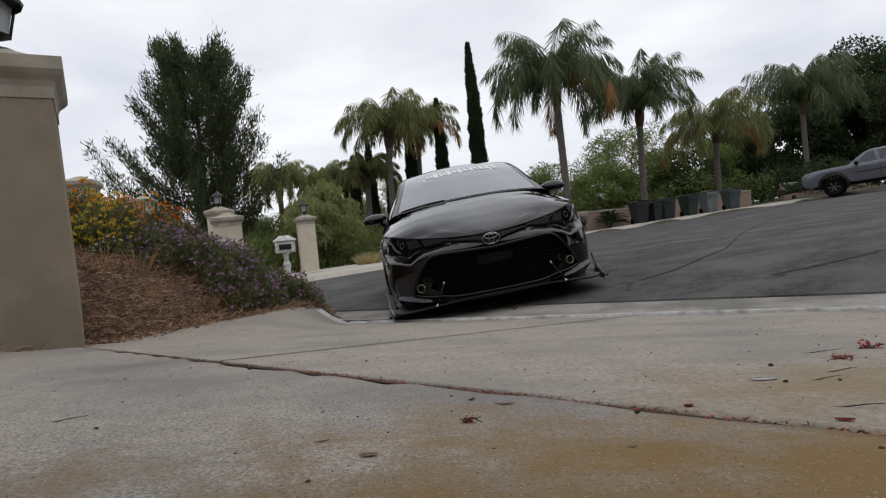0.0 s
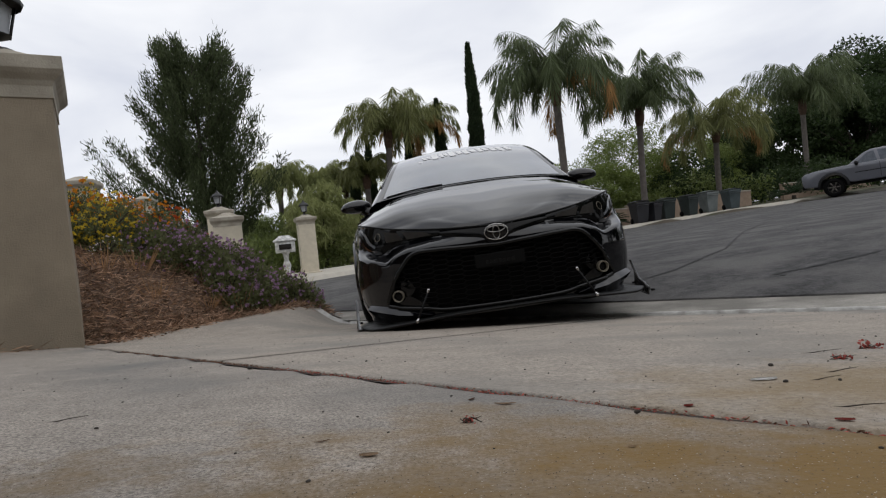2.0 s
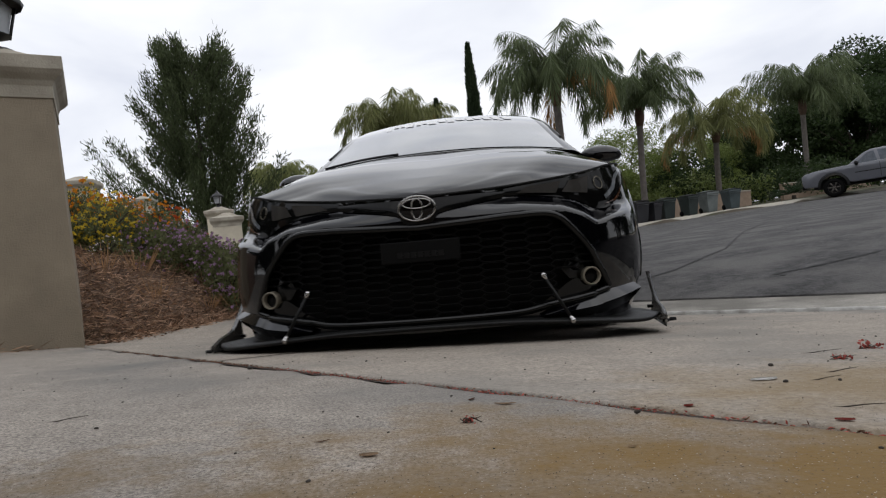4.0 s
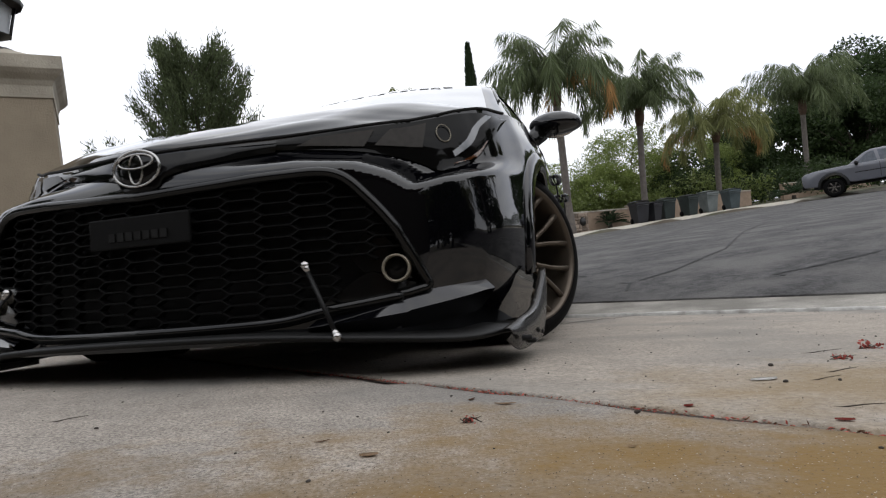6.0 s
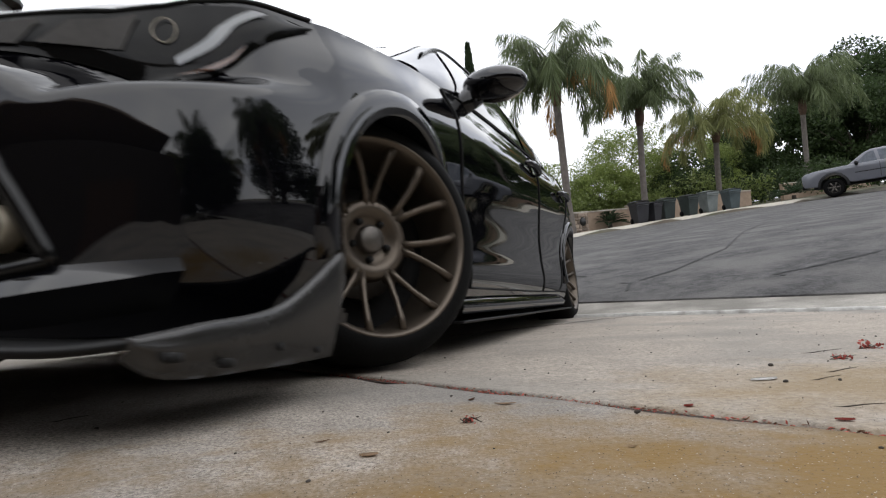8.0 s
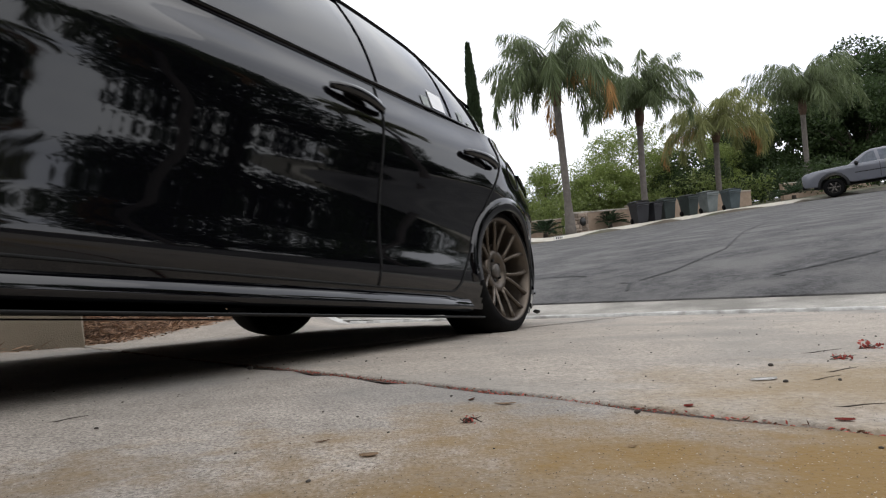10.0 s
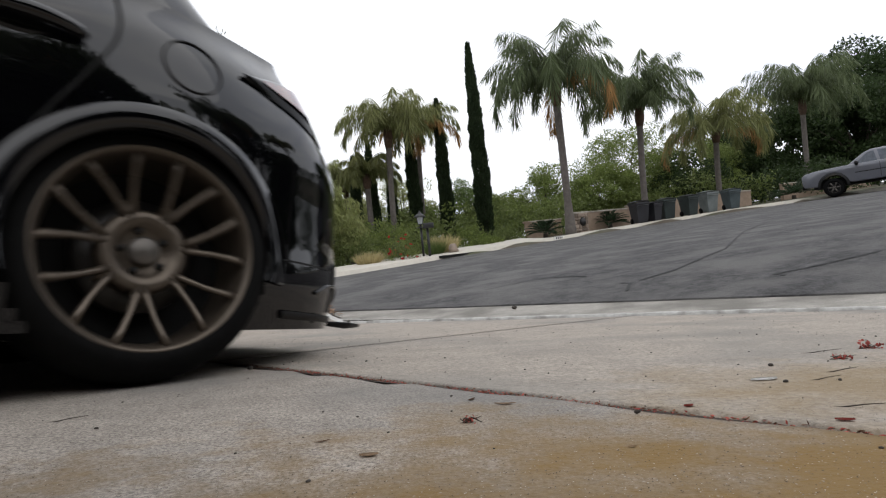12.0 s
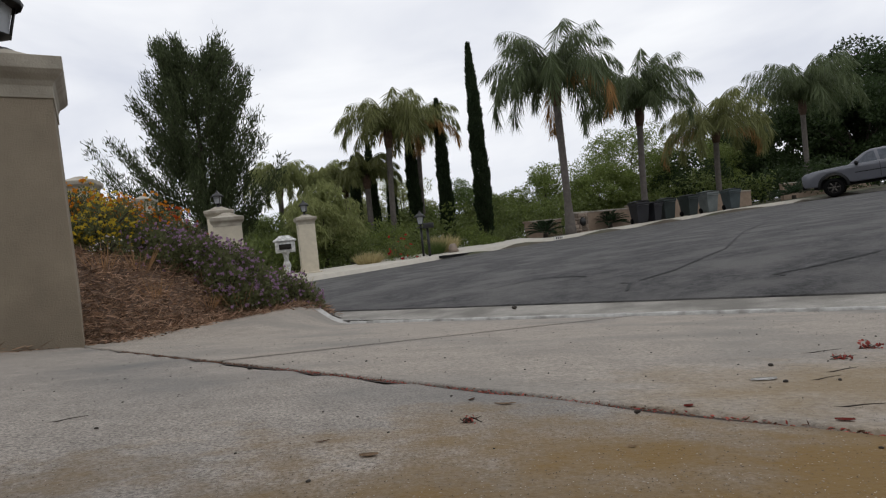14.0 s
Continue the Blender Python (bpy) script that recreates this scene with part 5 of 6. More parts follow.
    for side in (1, -1):
        bm = bmesh.new()
        lowc = [(2.065, 0.832, 0.090), (2.01, 0.852, 0.060), (1.84, 0.870, 0.055), (1.675, 0.880, 0.056)]
        topc = [(2.06, 0.836, 0.113), (1.95, 0.858, 0.128), (1.80, 0.876, 0.150), (1.645, 0.893, 0.245)]

        def fin(a, b):
            q = 3 * a
            l, t = Vector([spline([c[k] for c in lowc], q) for k in range(3)]), Vector([spline([c[k] for c in topc], q) for k in range(3)])
            p = l.lerp(t, min(b * 1.25, 1) if b < 0.9 else 1)
            p.y -= 0.012 * (b > 0.9) - 0.010 * math.sin(math.pi * b)
            return flip(p, side)

        add_grid(bm, fin, 18, 8)
        bmesh.ops.solidify(bm, geom=bm.faces[:], thickness=0.004)
        f = part("splitter_end_plate", bm, M_smokefin, car, "smoky translucent winglet bolted to the splitter")
        for x, z in ((2.02, 0.088), (1.93, 0.072), (1.72, 0.072), (1.71, 0.105), (1.82, 0.085)):
            bm = bmesh.new()
            add_cyl(bm, pose(x, 0.862 * side, z, -90 * side, 0, 0), 0.007, 0.006, 0.022, 10)
            part("bolt", bm, M_void, f)
        bm = bmesh.new()
        a, b = Vector((2.164, 0.416 * side, 0.288)), Vector((2.204, 0.499 * side, 0.131))
        add_tube(bm, [a, a.lerp(b, 0.5), b], 0.0055, 8)
        rod = part("splitter_rod", bm, M_satin, car, "slim rod holding the splitter")
        for p, q in ((a, 0.10), (b, -0.10)):
            bm = bmesh.new()
            d = (b - a) * q
            add_tube(bm, [p - d * 0.2, p + d * 0.5, p + d], [0.009, 0.0085, 0.006], 8)
            add_ball(bm, Matrix.Translation(p) @ Matrix.Diagonal((0.011, 0.011, 0.011, 1)), 10, 6)
            part("rod_end", bm, M_chrome, rod, "bright metal joint")


def car_sides(car):
    for side in (1, -1):
        for k, ax in enumerate(AXLES):
            # arch flare and wheel well
            bm = bmesh.new()

            def flare(a, b):
                ang = radians(-14 + 208 * a)
                r, off = ((0.286, -0.05), (0.288, 0.003), (0.293, 0.011), (0.322, 0.013), (0.350, 0.010), (0.356, -0.004))[int(round(b * 5))]
                x, z = ax + r * math.cos(ang), 0.307 + r * math.sin(ang) * 0.93
                sx = float(np.interp(-x, [-c for c in BX], range(14)))
                y = body(sx, max(z, 0.20)).y
                return flip(Vector((x, y + off, max(z, 0.10))), side)

            add_grid(bm, flare, 60, 5)
            bmesh.ops.recalc_face_normals(bm, faces=bm.faces[:])
            part("arch_flare", bm, M_paint, car, "bolted-on black wheel arch flare")
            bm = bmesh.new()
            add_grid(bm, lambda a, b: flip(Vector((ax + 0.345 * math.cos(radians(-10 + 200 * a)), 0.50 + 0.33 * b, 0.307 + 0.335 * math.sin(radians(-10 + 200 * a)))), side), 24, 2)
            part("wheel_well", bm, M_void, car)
        # side skirt
        bm = bmesh.new()
        prof = ((0.83, 0.178), (0.866, 0.156), (0.888, 0.128), (0.880, 0.108), (0.83, 0.100))
        add_grid(bm, lambda a, b: flip(Vector((0.965 - 1.93 * a, prof[int(round(b * 4))][0] - 0.02 * smooth01((a - 0.9) / 0.1), prof[int(round(b * 4))][1])), side), 30, 4)
        part("side_skirt", bm, M_paint, car)
        bm = bmesh.new()
        add_box(bm, pose(-0.02, 0.84 * side, 0.084), (2.0, 0.10, 0.008), 0.003)
        part("skirt_blade", bm, M_satin, car, "thin black blade under the sill")
        # shut lines
        bm = bmesh.new()

        def side_y(x, z):
            s = float(np.interp(-x, [-c for c in BX], range(14)))
            return skin(s, z, 0.0015)

        gaps = [[(0.91, 0.80), (0.89, 0.69), (0.84, 0.42), (0.83, 0.185)],
                [(-0.346, 0.870), (-0.346, 0.811), (-0.336, 0.5), (-0.335, 0.182)],
                [(0.83, 0.185), (0.3, 0.182), (-0.335, 0.180), (-0.70, 0.182), (-0.823, 0.192), (-0.90, 0.27), (-0.965, 0.42), (-1.04, 0.56), (-1.13, 0.68), (-1.19, 0.76), (-1.207, 0.83), (-1.20, 0.915)]]
        for g in gaps:
            k = (len(g) - 1) * 8
            add_tube(bm, [flip(side_y(spline([p[0] for p in g], i / 8), spline([p[1] for p in g], i / 8)), side) for i in range(k + 1)], 0.0042, 5)
        part("door_gap", bm, M_void, car)
        if side > 0:
            bm = bmesh.new()
            add_tube(bm, [side_y(-1.39 + 0.074 * math.cos(2 * math.pi * i / 30), 0.765 + 0.070 * math.sin(2 * math.pi * i / 30)) for i in range(30)], 0.003, 5, closed=True)
            part("fuel_door", bm, M_void, car, "round fuel flap outline")
        for hx, hz in ((-0.22, 0.780), (-1.0, 0.760)):
            bm = bmesh.new()
            pts, rad = [], []
            for i in range(13):
                t = i / 12
                p = side_y(hx + 0.115 - 0.23 * t, hz + 0.012 * math.sin(math.pi * t) - 0.012 * t)
                pts.append(flip(p + Vector((0, 0.010 + 0.022 * math.sin(math.pi * t) ** 0.5, 0)), side))
                rad.append(0.010 + 0.008 * math.sin(math.pi * t) ** 0.5)
            add_tube(bm, pts, rad, 8)
            h = part("door_handle", bm, M_paint, car)
            bm = bmesh.new()
            c = side_y(hx, hz - 0.008)
            add_ball(bm, Matrix.Translation(flip(c - Vector((0, 0.004, 0)), side)) @ Matrix.Diagonal((0.062, 0.008, 0.030, 1)))
            part("handle_cup", bm, M_gloss, h)
        # mirror on its arm
        bm = bmesh.new()
        add_ball(bm, Matrix.Translation((0.62, 0.925 * side, 0.900)) @ pose(0, 0, 0, -3 * side, 0, -14 * side) @ Matrix.Diagonal((0.088, 0.122, 0.058, 1)), 32, 18)
        for v in bm.verts:
            if v.co.x < 0.57:
                v.co.x = 0.57 + (v.co.x - 0.57) * 0.2
            if v.co.z < 0.875:
                v.co.z = 0.875 + (v.co.z - 0.875) * 0.6
        mir = part("mirror", bm, M_paint, car, "gloss black door mirror")
        bm = bmesh.new()
        add_tube(bm, [(0.665, 0.77 * side, 0.795), (0.655, 0.81 * side, 0.825), (0.64, 0.855 * side, 0.868)], [0.035, 0.036, 0.046], 8)
        part("mirror_arm", bm, M_gloss, mir)
        bm = bmesh.new()
        add_ball(bm, Matrix.Translation((0.565, 0.925 * side, 0.90)) @ Matrix.Diagonal((0.006, 0.095, 0.05, 1)))
        part("mirror_glass", bm, M_chrome, mir)


def car_rear(car):
    for side in (1, -1):
        bm = bmesh.new()
        top = [(9.75, 0.806), (10.3, 0.850), (10.9, 0.862), (11.5, 0.860), (12.2, 0.852)]
        low = [(9.75, 0.794), (10.3, 0.742), (10.9, 0.690), (11.4, 0.700), (12.2, 0.745)]
        skin_patch(bm, top, low, side, 24, 6, 0.005, 0.010)
        lamp = part("tail_light", bm, M_lens, car, "dark tail lamp with red lens")
        bm = bmesh.new()
        skin_patch(bm, [(9.98, 0.806), (10.4, 0.826), (10.8, 0.828)], [(9.98, 0.796), (10.4, 0.762), (10.8, 0.735)], side, 12, 4, 0.018)
        part("red_lens", bm, M_red, lamp)
        bm = bmesh.new()
        skin_patch(bm, [(11.1, 0.842), (11.5, 0.836), (12.0, 0.828)], [(11.1, 0.80), (11.5, 0.79), (12.0, 0.79)], side, 12, 3, 0.018)
        part("clear_lens", bm, M_lightbar, lamp)
        bm = bmesh.new()
        skin_patch(bm, [(9.85, 0.31), (10.4, 0.30), (11.0, 0.29), (11.5, 0.29)], [(9.85, 0.305), (10.4, 0.295), (11.0, 0.285), (11.5, 0.285)], side, 12, 1, 0.002)
        part("bumper_seam", bm, M_void, car)
        bm = bmesh.new()
        skin_patch(bm, [(10.15, 0.165), (10.7, 0.155), (11.3, 0.15), (12.0, 0.16)], [(10.15, 0.142), (10.7, 0.134), (11.3, 0.128), (12.0, 0.128)], side, 14, 3, 0.006, 0.004)
        part("rear_valance", bm, M_satin, car)
        bm = bmesh.new()
        pts = [(-1.86, 0.735 * side, 0.125), (-1.94, 0.725 * side, 0.118), (-2.0, 0.705 * side, 0.116)]
        add_tube(bm, pts, [0.010, 0.014, 0.006], 6, flat=0.3)
        part("rear_winglet", bm, M_satin, car, "small black rear spat")
        bm = bmesh.new()
        add_tube(bm, skin_line([(10.6, 0.215), (10.9, 0.24), (11.2, 0.235), (11.45, 0.20)], side, 0.004), 0.006, 5)
        part("reflector_frame", bm, M_gloss, car)
    bm = bmesh.new()
    for side in (1, -1):
        skin_patch(bm, [(11.0, 0.30), (12, 0.36), (13, 0.37)], [(11.0, 0.16), (12, 0.16), (13, 0.16)], side, 12, 4, 0.003)
    part("diffuser", bm, M_satin, car)


def wheel(car, x, side, front):
    """A wheel with its centre at the origin: the outer face looks along the local y of its side."""
    w = new("wheel")
    w.parent = car
    out = 1 if side > 0 else -1
    face = Matrix.Rotation(radians(-90 * out), 4, "X")
    bm = bmesh.new()
    add_lathe(bm, face, [(0.236, 0.030), (0.247, 0.036), (0.268, 0.030), (0.292, 0.012), (0.303, -0.012), (0.306, -0.05), (0.306, -0.15), (0.300, -0.19), (0.27, -0.205), (0.235, -0.19)], 64)
    part("tyre", bm, M_tyre, w)
    bm = bmesh.new()
    add_lathe(bm, face, [(0.215, -0.16), (0.218, -0.02), (0.228, 0.020), (0.236, 0.031), (0.242, 0.034), (0.244, 0.028), (0.240, 0.015)], 64)
    n = 7
    for i in range(n):
        for d in (-1, 1):
            mid = 2 * math.pi * i / n
            pts, rad = [], []
            for t in (0.0, 0.2, 0.5, 0.8, 1.0):
                r = 0.088 + (0.230 - 0.088) * t
                a = mid + d * radians(5.0 + 9.3 * t)
                pts.append(face @ Vector((r * math.cos(a), r * math.sin(a), -0.030 + 0.044 * t ** 0.8)))
                rad.append(0.0118 - 0.0028 * math.sin(math.pi * min(t * 1.1, 1)))
            add_tube(bm, pts, rad, 8, flat=0.85)
        # web that fills the fork of each arm
        a0, a1 = mid - radians(9), mid + radians(9)
        web = [face @ Vector((r * math.cos(a), r * math.sin(a), z)) for z in (-0.022, -0.045) for r, a in ((0.080, a0), (0.112, mid - radians(6.8)), (0.128, mid), (0.112, mid + radians(6.8)), (0.080, a1))]
        w5 = [bm.verts.new(p) for p in web]
        bm.faces.new(w5[:5])
        for q in range(4):
            bm.faces.new((w5[q], w5[q + 1], w5[q + 6], w5[q + 5]))
    add_lathe(bm, face, [(0.036, -0.040), (0.060, -0.040), (0.066, -0.022), (0.092, -0.020), (0.100, -0.028), (0.104, -0.055)], 42)
    bmesh.ops.recalc_face_normals(bm, faces=bm.faces[:])
    rim = part("rim", bm, M_bronze, w, "satin bronze multi-spoke rim")
    bm = bmesh.new()
    add_lathe(bm, face, [(0.0, -0.018), (0.028, -0.019), (0.034, -0.023), (0.036, -0.042)], 28)
    part("hub_cap", bm, M_capsilver, rim, "silver centre cap")
    for i in range(5):
        a = 2 * math.pi * i / 5
        bm = bmesh.new()
        add_cyl(bm, face @ Matrix.Translation((0.050 * math.cos(a), 0.050 * math.sin(a), -0.042)), 0.009, 0.008, 0.016, 6)
        part("lug_nut", bm, M_void, rim)
    bm = bmesh.new()
    add_lathe(bm, face, [(0.07, -0.09), (0.14, -0.085), (0.142, -0.10), (0.07, -0.105)], 40)
    part("brake_disc", bm, M_steel, w)
    # near-black disc closes the wheel, the barrel's shade put into its colour
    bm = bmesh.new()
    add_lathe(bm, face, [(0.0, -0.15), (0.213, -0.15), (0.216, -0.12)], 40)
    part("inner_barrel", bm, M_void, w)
    return w


CAR_ROWS = (
    (0.0, 0.314, 6.676, -0.282, -87.2, -2.0, 5.1),
    (0.5, 0.317, 6.419, -0.286, -87.1, -2.0, 4.9),
    (1.0, 0.319, 6.126, -0.286, -87.4, -1.7, 4.4),
    (1.5, 0.313, 5.796, -0.290, -88.1, -1.5, 3.4),
    (2.0, 0.283, 5.448, -0.290, -88.9, -1.3, 2.4),
    (2.5, 0.245, 5.097, -0.289, -90.0, -1.1, 1.2),
    (3.0, 0.227, 4.774, -0.290, -91.6, -1.0, -0.6),
    (5.3, -0.122, 3.673, -0.264, -100.8, 2.5, -0.5),
    (6.0, -0.198, 3.486, -0.263, -103.9, 3.3, -0.5),
    (6.5, -0.214, 3.422, -0.268, -104.9, 3.7, -0.3),
    (7.0, -0.254, 3.301, -0.267, -106.3, 4.3, -0.4),
    (7.5, -0.324, 3.120, -0.258, -108.3, 5.1, -0.8),
    (8.0, -0.460, 2.896, -0.236, -110.4, 6.2, -1.1),
    (10.3, -1.261, 1.921, -0.040, -124.3, 9.3, -0.5),
    (10.5, -1.337, 1.821, -0.033, -125.7, 9.4, 0.1),
    (11.0, -1.582, 1.602, -0.006, -129.3, 9.5, 1.1),
    (11.5, -1.879, 1.309, 0.041, -131.9, 9.4, 1.2),
    (12.0, -2.208, 0.996, 0.089, -135.0, 8.4, 1.6),
    (12.5, -2.594, 0.644, 0.118, -138.0, 6.9, 2.1),
    (13.3, -3.10, 0.20, 0.240, -142.0, 4.6, 1.6),
    (14.0, -3.58, -0.20, 0.305, -145.0, 3.1, 1.4),
)


def car_pose(row):
    t, x, y, z, yaw, nose_up, roll = row
    return t, pose(x, y, z, roll, -nose_up, yaw)


def build_car():
    car = tagged(new("hatchback_car"), "lowered gloss black hatchback with bronze wheels and a front splitter", "car")
    car_shell(car)
    car_cabin(car)
    car_front(car)
    car_sides(car)
    car_rear(car)
    wheels = [(wheel(car, x, side, x > 0), x, side) for x in AXLES for side in (1, -1)]
    return car, wheels


car, car_wheels = build_car()


def motions():
    walk(car, [car_pose(r) for r in CAR_ROWS])
    # the wheels roll by the way the car goes, and the front pair steers into the bend
    ts = [i * 0.25 for i in range(57)]
    T = [r[0] for r in CAR_ROWS]
    xs, ys, yaws = (np.interp(ts, T, [r[k] for r in CAR_ROWS]) for k in (1, 2, 4))
    gone = np.concatenate([[0], np.cumsum(np.hypot(np.diff(xs), np.diff(ys)))])
    bend = np.gradient(yaws, ts) / np.maximum(np.gradient(gone, ts), 0.15)
    for w, x, side in car_wheels:
        rows = []
        camber = 4.5 if x > 0 else 5.5
        for t, g, k in zip(ts, gone, bend):
            steer = math.degrees(math.atan(2.64 * radians(float(k)))) * 1.3 if x > 0 else 0.0
            steer = max(-36.0, min(36.0, steer))
            m = pose(x, (0.797 if x > 0 else 0.815) * side, 0.306) @ pose(0, 0, 0, camber * side, 0, steer) @ Matrix.Rotation(float(g) / 0.306, 4, "Y")
            rows.append((t, m))
        walk(w, rows)
# ---- pillars, walls, letterboxes ----
M_stucco = material("tan_stucco", (0.27, 0.225, 0.165), 0.9, vary=0.12, scale=5, bump=0.45, bump_scale=130, second=(0.20, 0.165, 0.12), second_scale=1.7, second_cut=(0.5, 0.8))
M_cream = material("cream_stucco", (0.56, 0.505, 0.40), 0.9, vary=0.1, scale=5, bump=0.3, bump_scale=60)
M_cap = material("cast_stone_cap", (0.40, 0.365, 0.30), 0.85, vary=0.14, scale=7, bump=0.3, bump_scale=90, second=(0.27, 0.24, 0.19), second_scale=3)
M_wall = material("tan_block_wall", (0.27, 0.20, 0.145), 0.9, vary=0.15, scale=4, bump=0.4)
M_stone = material("field_stone", (0.24, 0.19, 0.15), 0.9, vary=0.25, scale=5, bump=0.5, random_tint=0.4)
M_marble = material("white_painted_metal", (0.62, 0.62, 0.60), 0.5, vary=0.25, scale=18, second=(0.35, 0.35, 0.34), second_scale=8)
M_lampglass = material("frosted_lamp_glass", (0.45, 0.47, 0.5), 0.2, vary=0.1, trans=0.0)


def lantern(name, size, label):
    """A four-sided iron lantern on a foot."""
    t = tagged(new(name), label, "lantern")
    s = size
    bm = bmesh.new()
    add_lathe(bm, Matrix(), [(0.30 * s, 0.0), (0.28 * s, 0.04 * s), (0.10 * s, 0.08 * s), (0.07 * s, 0.2 * s), (0.16 * s, 0.24 * s), (0.24 * s, 0.27 * s)], 12)
    part("foot", bm, M_iron, t)
    for i in range(4):
        bm = bmesh.new()
        a = math.pi / 4 + i * math.pi / 2
        add_tube(bm, [(0.22 * s * math.cos(a), 0.22 * s * math.sin(a), 0.26 * s), (0.32 * s * math.cos(a), 0.32 * s * math.sin(a), 0.74 * s)], 0.022 * s, 5)
        part("cage_bar", bm, M_iron, t)
    bm = bmesh.new()
    add_lathe(bm, pose(0, 0, 0, 0, 0, 45), [(0.20 * s, 0.27 * s), (0.29 * s, 0.73 * s)], 4)
    part("glass", bm, M_lampglass, t, smooth=False)
    bm = bmesh.new()
    add_lathe(bm, Matrix(), [(0.40 * s, 0.71 * s), (0.42 * s, 0.76 * s), (0.34 * s, 0.84 * s), (0.22 * s, 0.95 * s), (0.12 * s, 1.0 * s), (0.10 * s, 1.08 * s), (0.04 * s, 1.12 * s), (0.05 * s, 1.18 * s), (0.0, 1.22 * s)], 16)
    part("roof", bm, M_iron, t)
    return t


def square_lathe(bm, m, profile):
    """A square shaft through (half width, height) points."""
    rows = []
    for w, h in profile:
        rows.append([bm.verts.new(m @ Vector((sx * w, sy * w, h))) for sx, sy in ((-1, -1), (1, -1), (1, 1), (-1, 1))])
    for a, b in zip(rows, rows[1:]):
        for i in range(4):
            j = (i + 1) % 4
            bm.faces.new((a[i], a[j], b[j], b[i]))
    bm.faces.new(rows[0][::-1])
    bm.faces.new(rows[-1])
    bmesh.ops.bevel(bm, geom=[e for e in bm.edges], offset=0.008, segments=2, affect="EDGES", profile=0.6, clamp_overlap=True)


def pillar(name, half, height, label, cap_over=0.07, plinth=0.0, mat=None, cap=None, taper=0.0):
    t = tagged(new(name), label, "pillar")
    bm = bmesh.new()
    h = height - 0.26
    square_lathe(bm, Matrix(), [(half + plinth, -0.3), (half + plinth, 0.16 if plinth else -0.2), (half, 0.17 if plinth else -0.19), (half - taper, h)])
    part("shaft", bm, mat or M_stucco, t, smooth=False)
    bm = bmesh.new()
    o = cap_over
    half -= taper
    square_lathe(bm, Matrix(), [(half + 0.008, h - 0.005), (half + 0.008, h + 0.065), (half + 0.012, h + 0.072), (half + 0.3 * o, h + 0.095), (half + 0.75 * o, h + 0.125), (half + o, h + 0.150), (half + o, h + 0.225), (half * 0.8, h + 0.262), (half * 0.25, h + 0.262 + 0.3 * half)])
    part("cap", bm, cap or M_cap, t, "moulded cast stone cap", False)
    return t


# the near gate pillar with its lantern
near_pillar = pillar("gate_pillar", 0.36, 1.69, "tan stucco gate pillar with a moulded cap", 0.068, mat=M_stucco, taper=0.035)
near_pillar.matrix_basis = pose(-2.60, 3.53, -0.175, 0, 0, 30.7)
lamp_near = lantern("post_lantern", 0.42, "black iron lantern standing on the gate pillar")
lamp_near.matrix_basis = pose(-2.555, 3.54, 1.59, 0, 0, 10)
# far gate pillars
for x, y, top, half, turn, plinth in ((-4.45, 19.6, 1.69, 0.27, 20, 0.08), (-5.45, 15.2, 1.55, 0.34, 20, 0.0), (-6.3, 17.0, 1.93, 0.33, 20, 0.0), (-7.3, 12.2, 2.33, 0.27, 15, 0.0), (-9.9, 20.0, 2.90, 0.27, 15, 0.0)):
    z = far_z(x, y) - 0.02
    p = pillar("gate_pillar", half, top - z, "cream stucco gate pillar with a stone cap", 0.07, plinth, M_cream, M_cap)
    p.matrix_basis = pose(x, y, z, 0, 0, turn)
for x, y, z in ((-4.45, 19.6, 1.76), (-6.3, 17.0, 2.02)):
    l = lantern("post_lantern", 0.42, "small black lantern on a cream pillar")
    l.matrix_basis = pose(x, y, z - 0.012)


def iron_fence(a, b, height):
    t = tagged(new("iron_fence"), "black iron railing between the gate pillars", "fence")
    a, b = Vector(a), Vector(b)
    for h in (0.25, height - 0.12):
        bm = bmesh.new()
        add_tube(bm, [a + Vector((0, 0, h)), b + Vector((0, 0, h))], 0.022, 4)
        part("rail", bm, M_iron, t)
    k = int((b - a).length / 0.14)
    for i in range(k + 1):
        p = a.lerp(b, i / k)
        bm = bmesh.new()
        add_tube(bm, [p, p + Vector((0, 0, height - 0.05)), p + Vector((0, 0, height + 0.05))], [0.011, 0.011, 0.002], 4)
        part("bar", bm, M_iron, t)


iron_fence((-7.3, 12.4, far_z(-7.3, 12.4) - 0.05), (-9.9, 19.8, far_z(-9.9, 19.8) - 0.05), 2.35)
iron_fence((-9.9, 20.2, far_z(-9.9, 20.2) - 0.05), (-6.5, 17.2, far_z(-6.5, 17.2) - 0.05), 2.0)

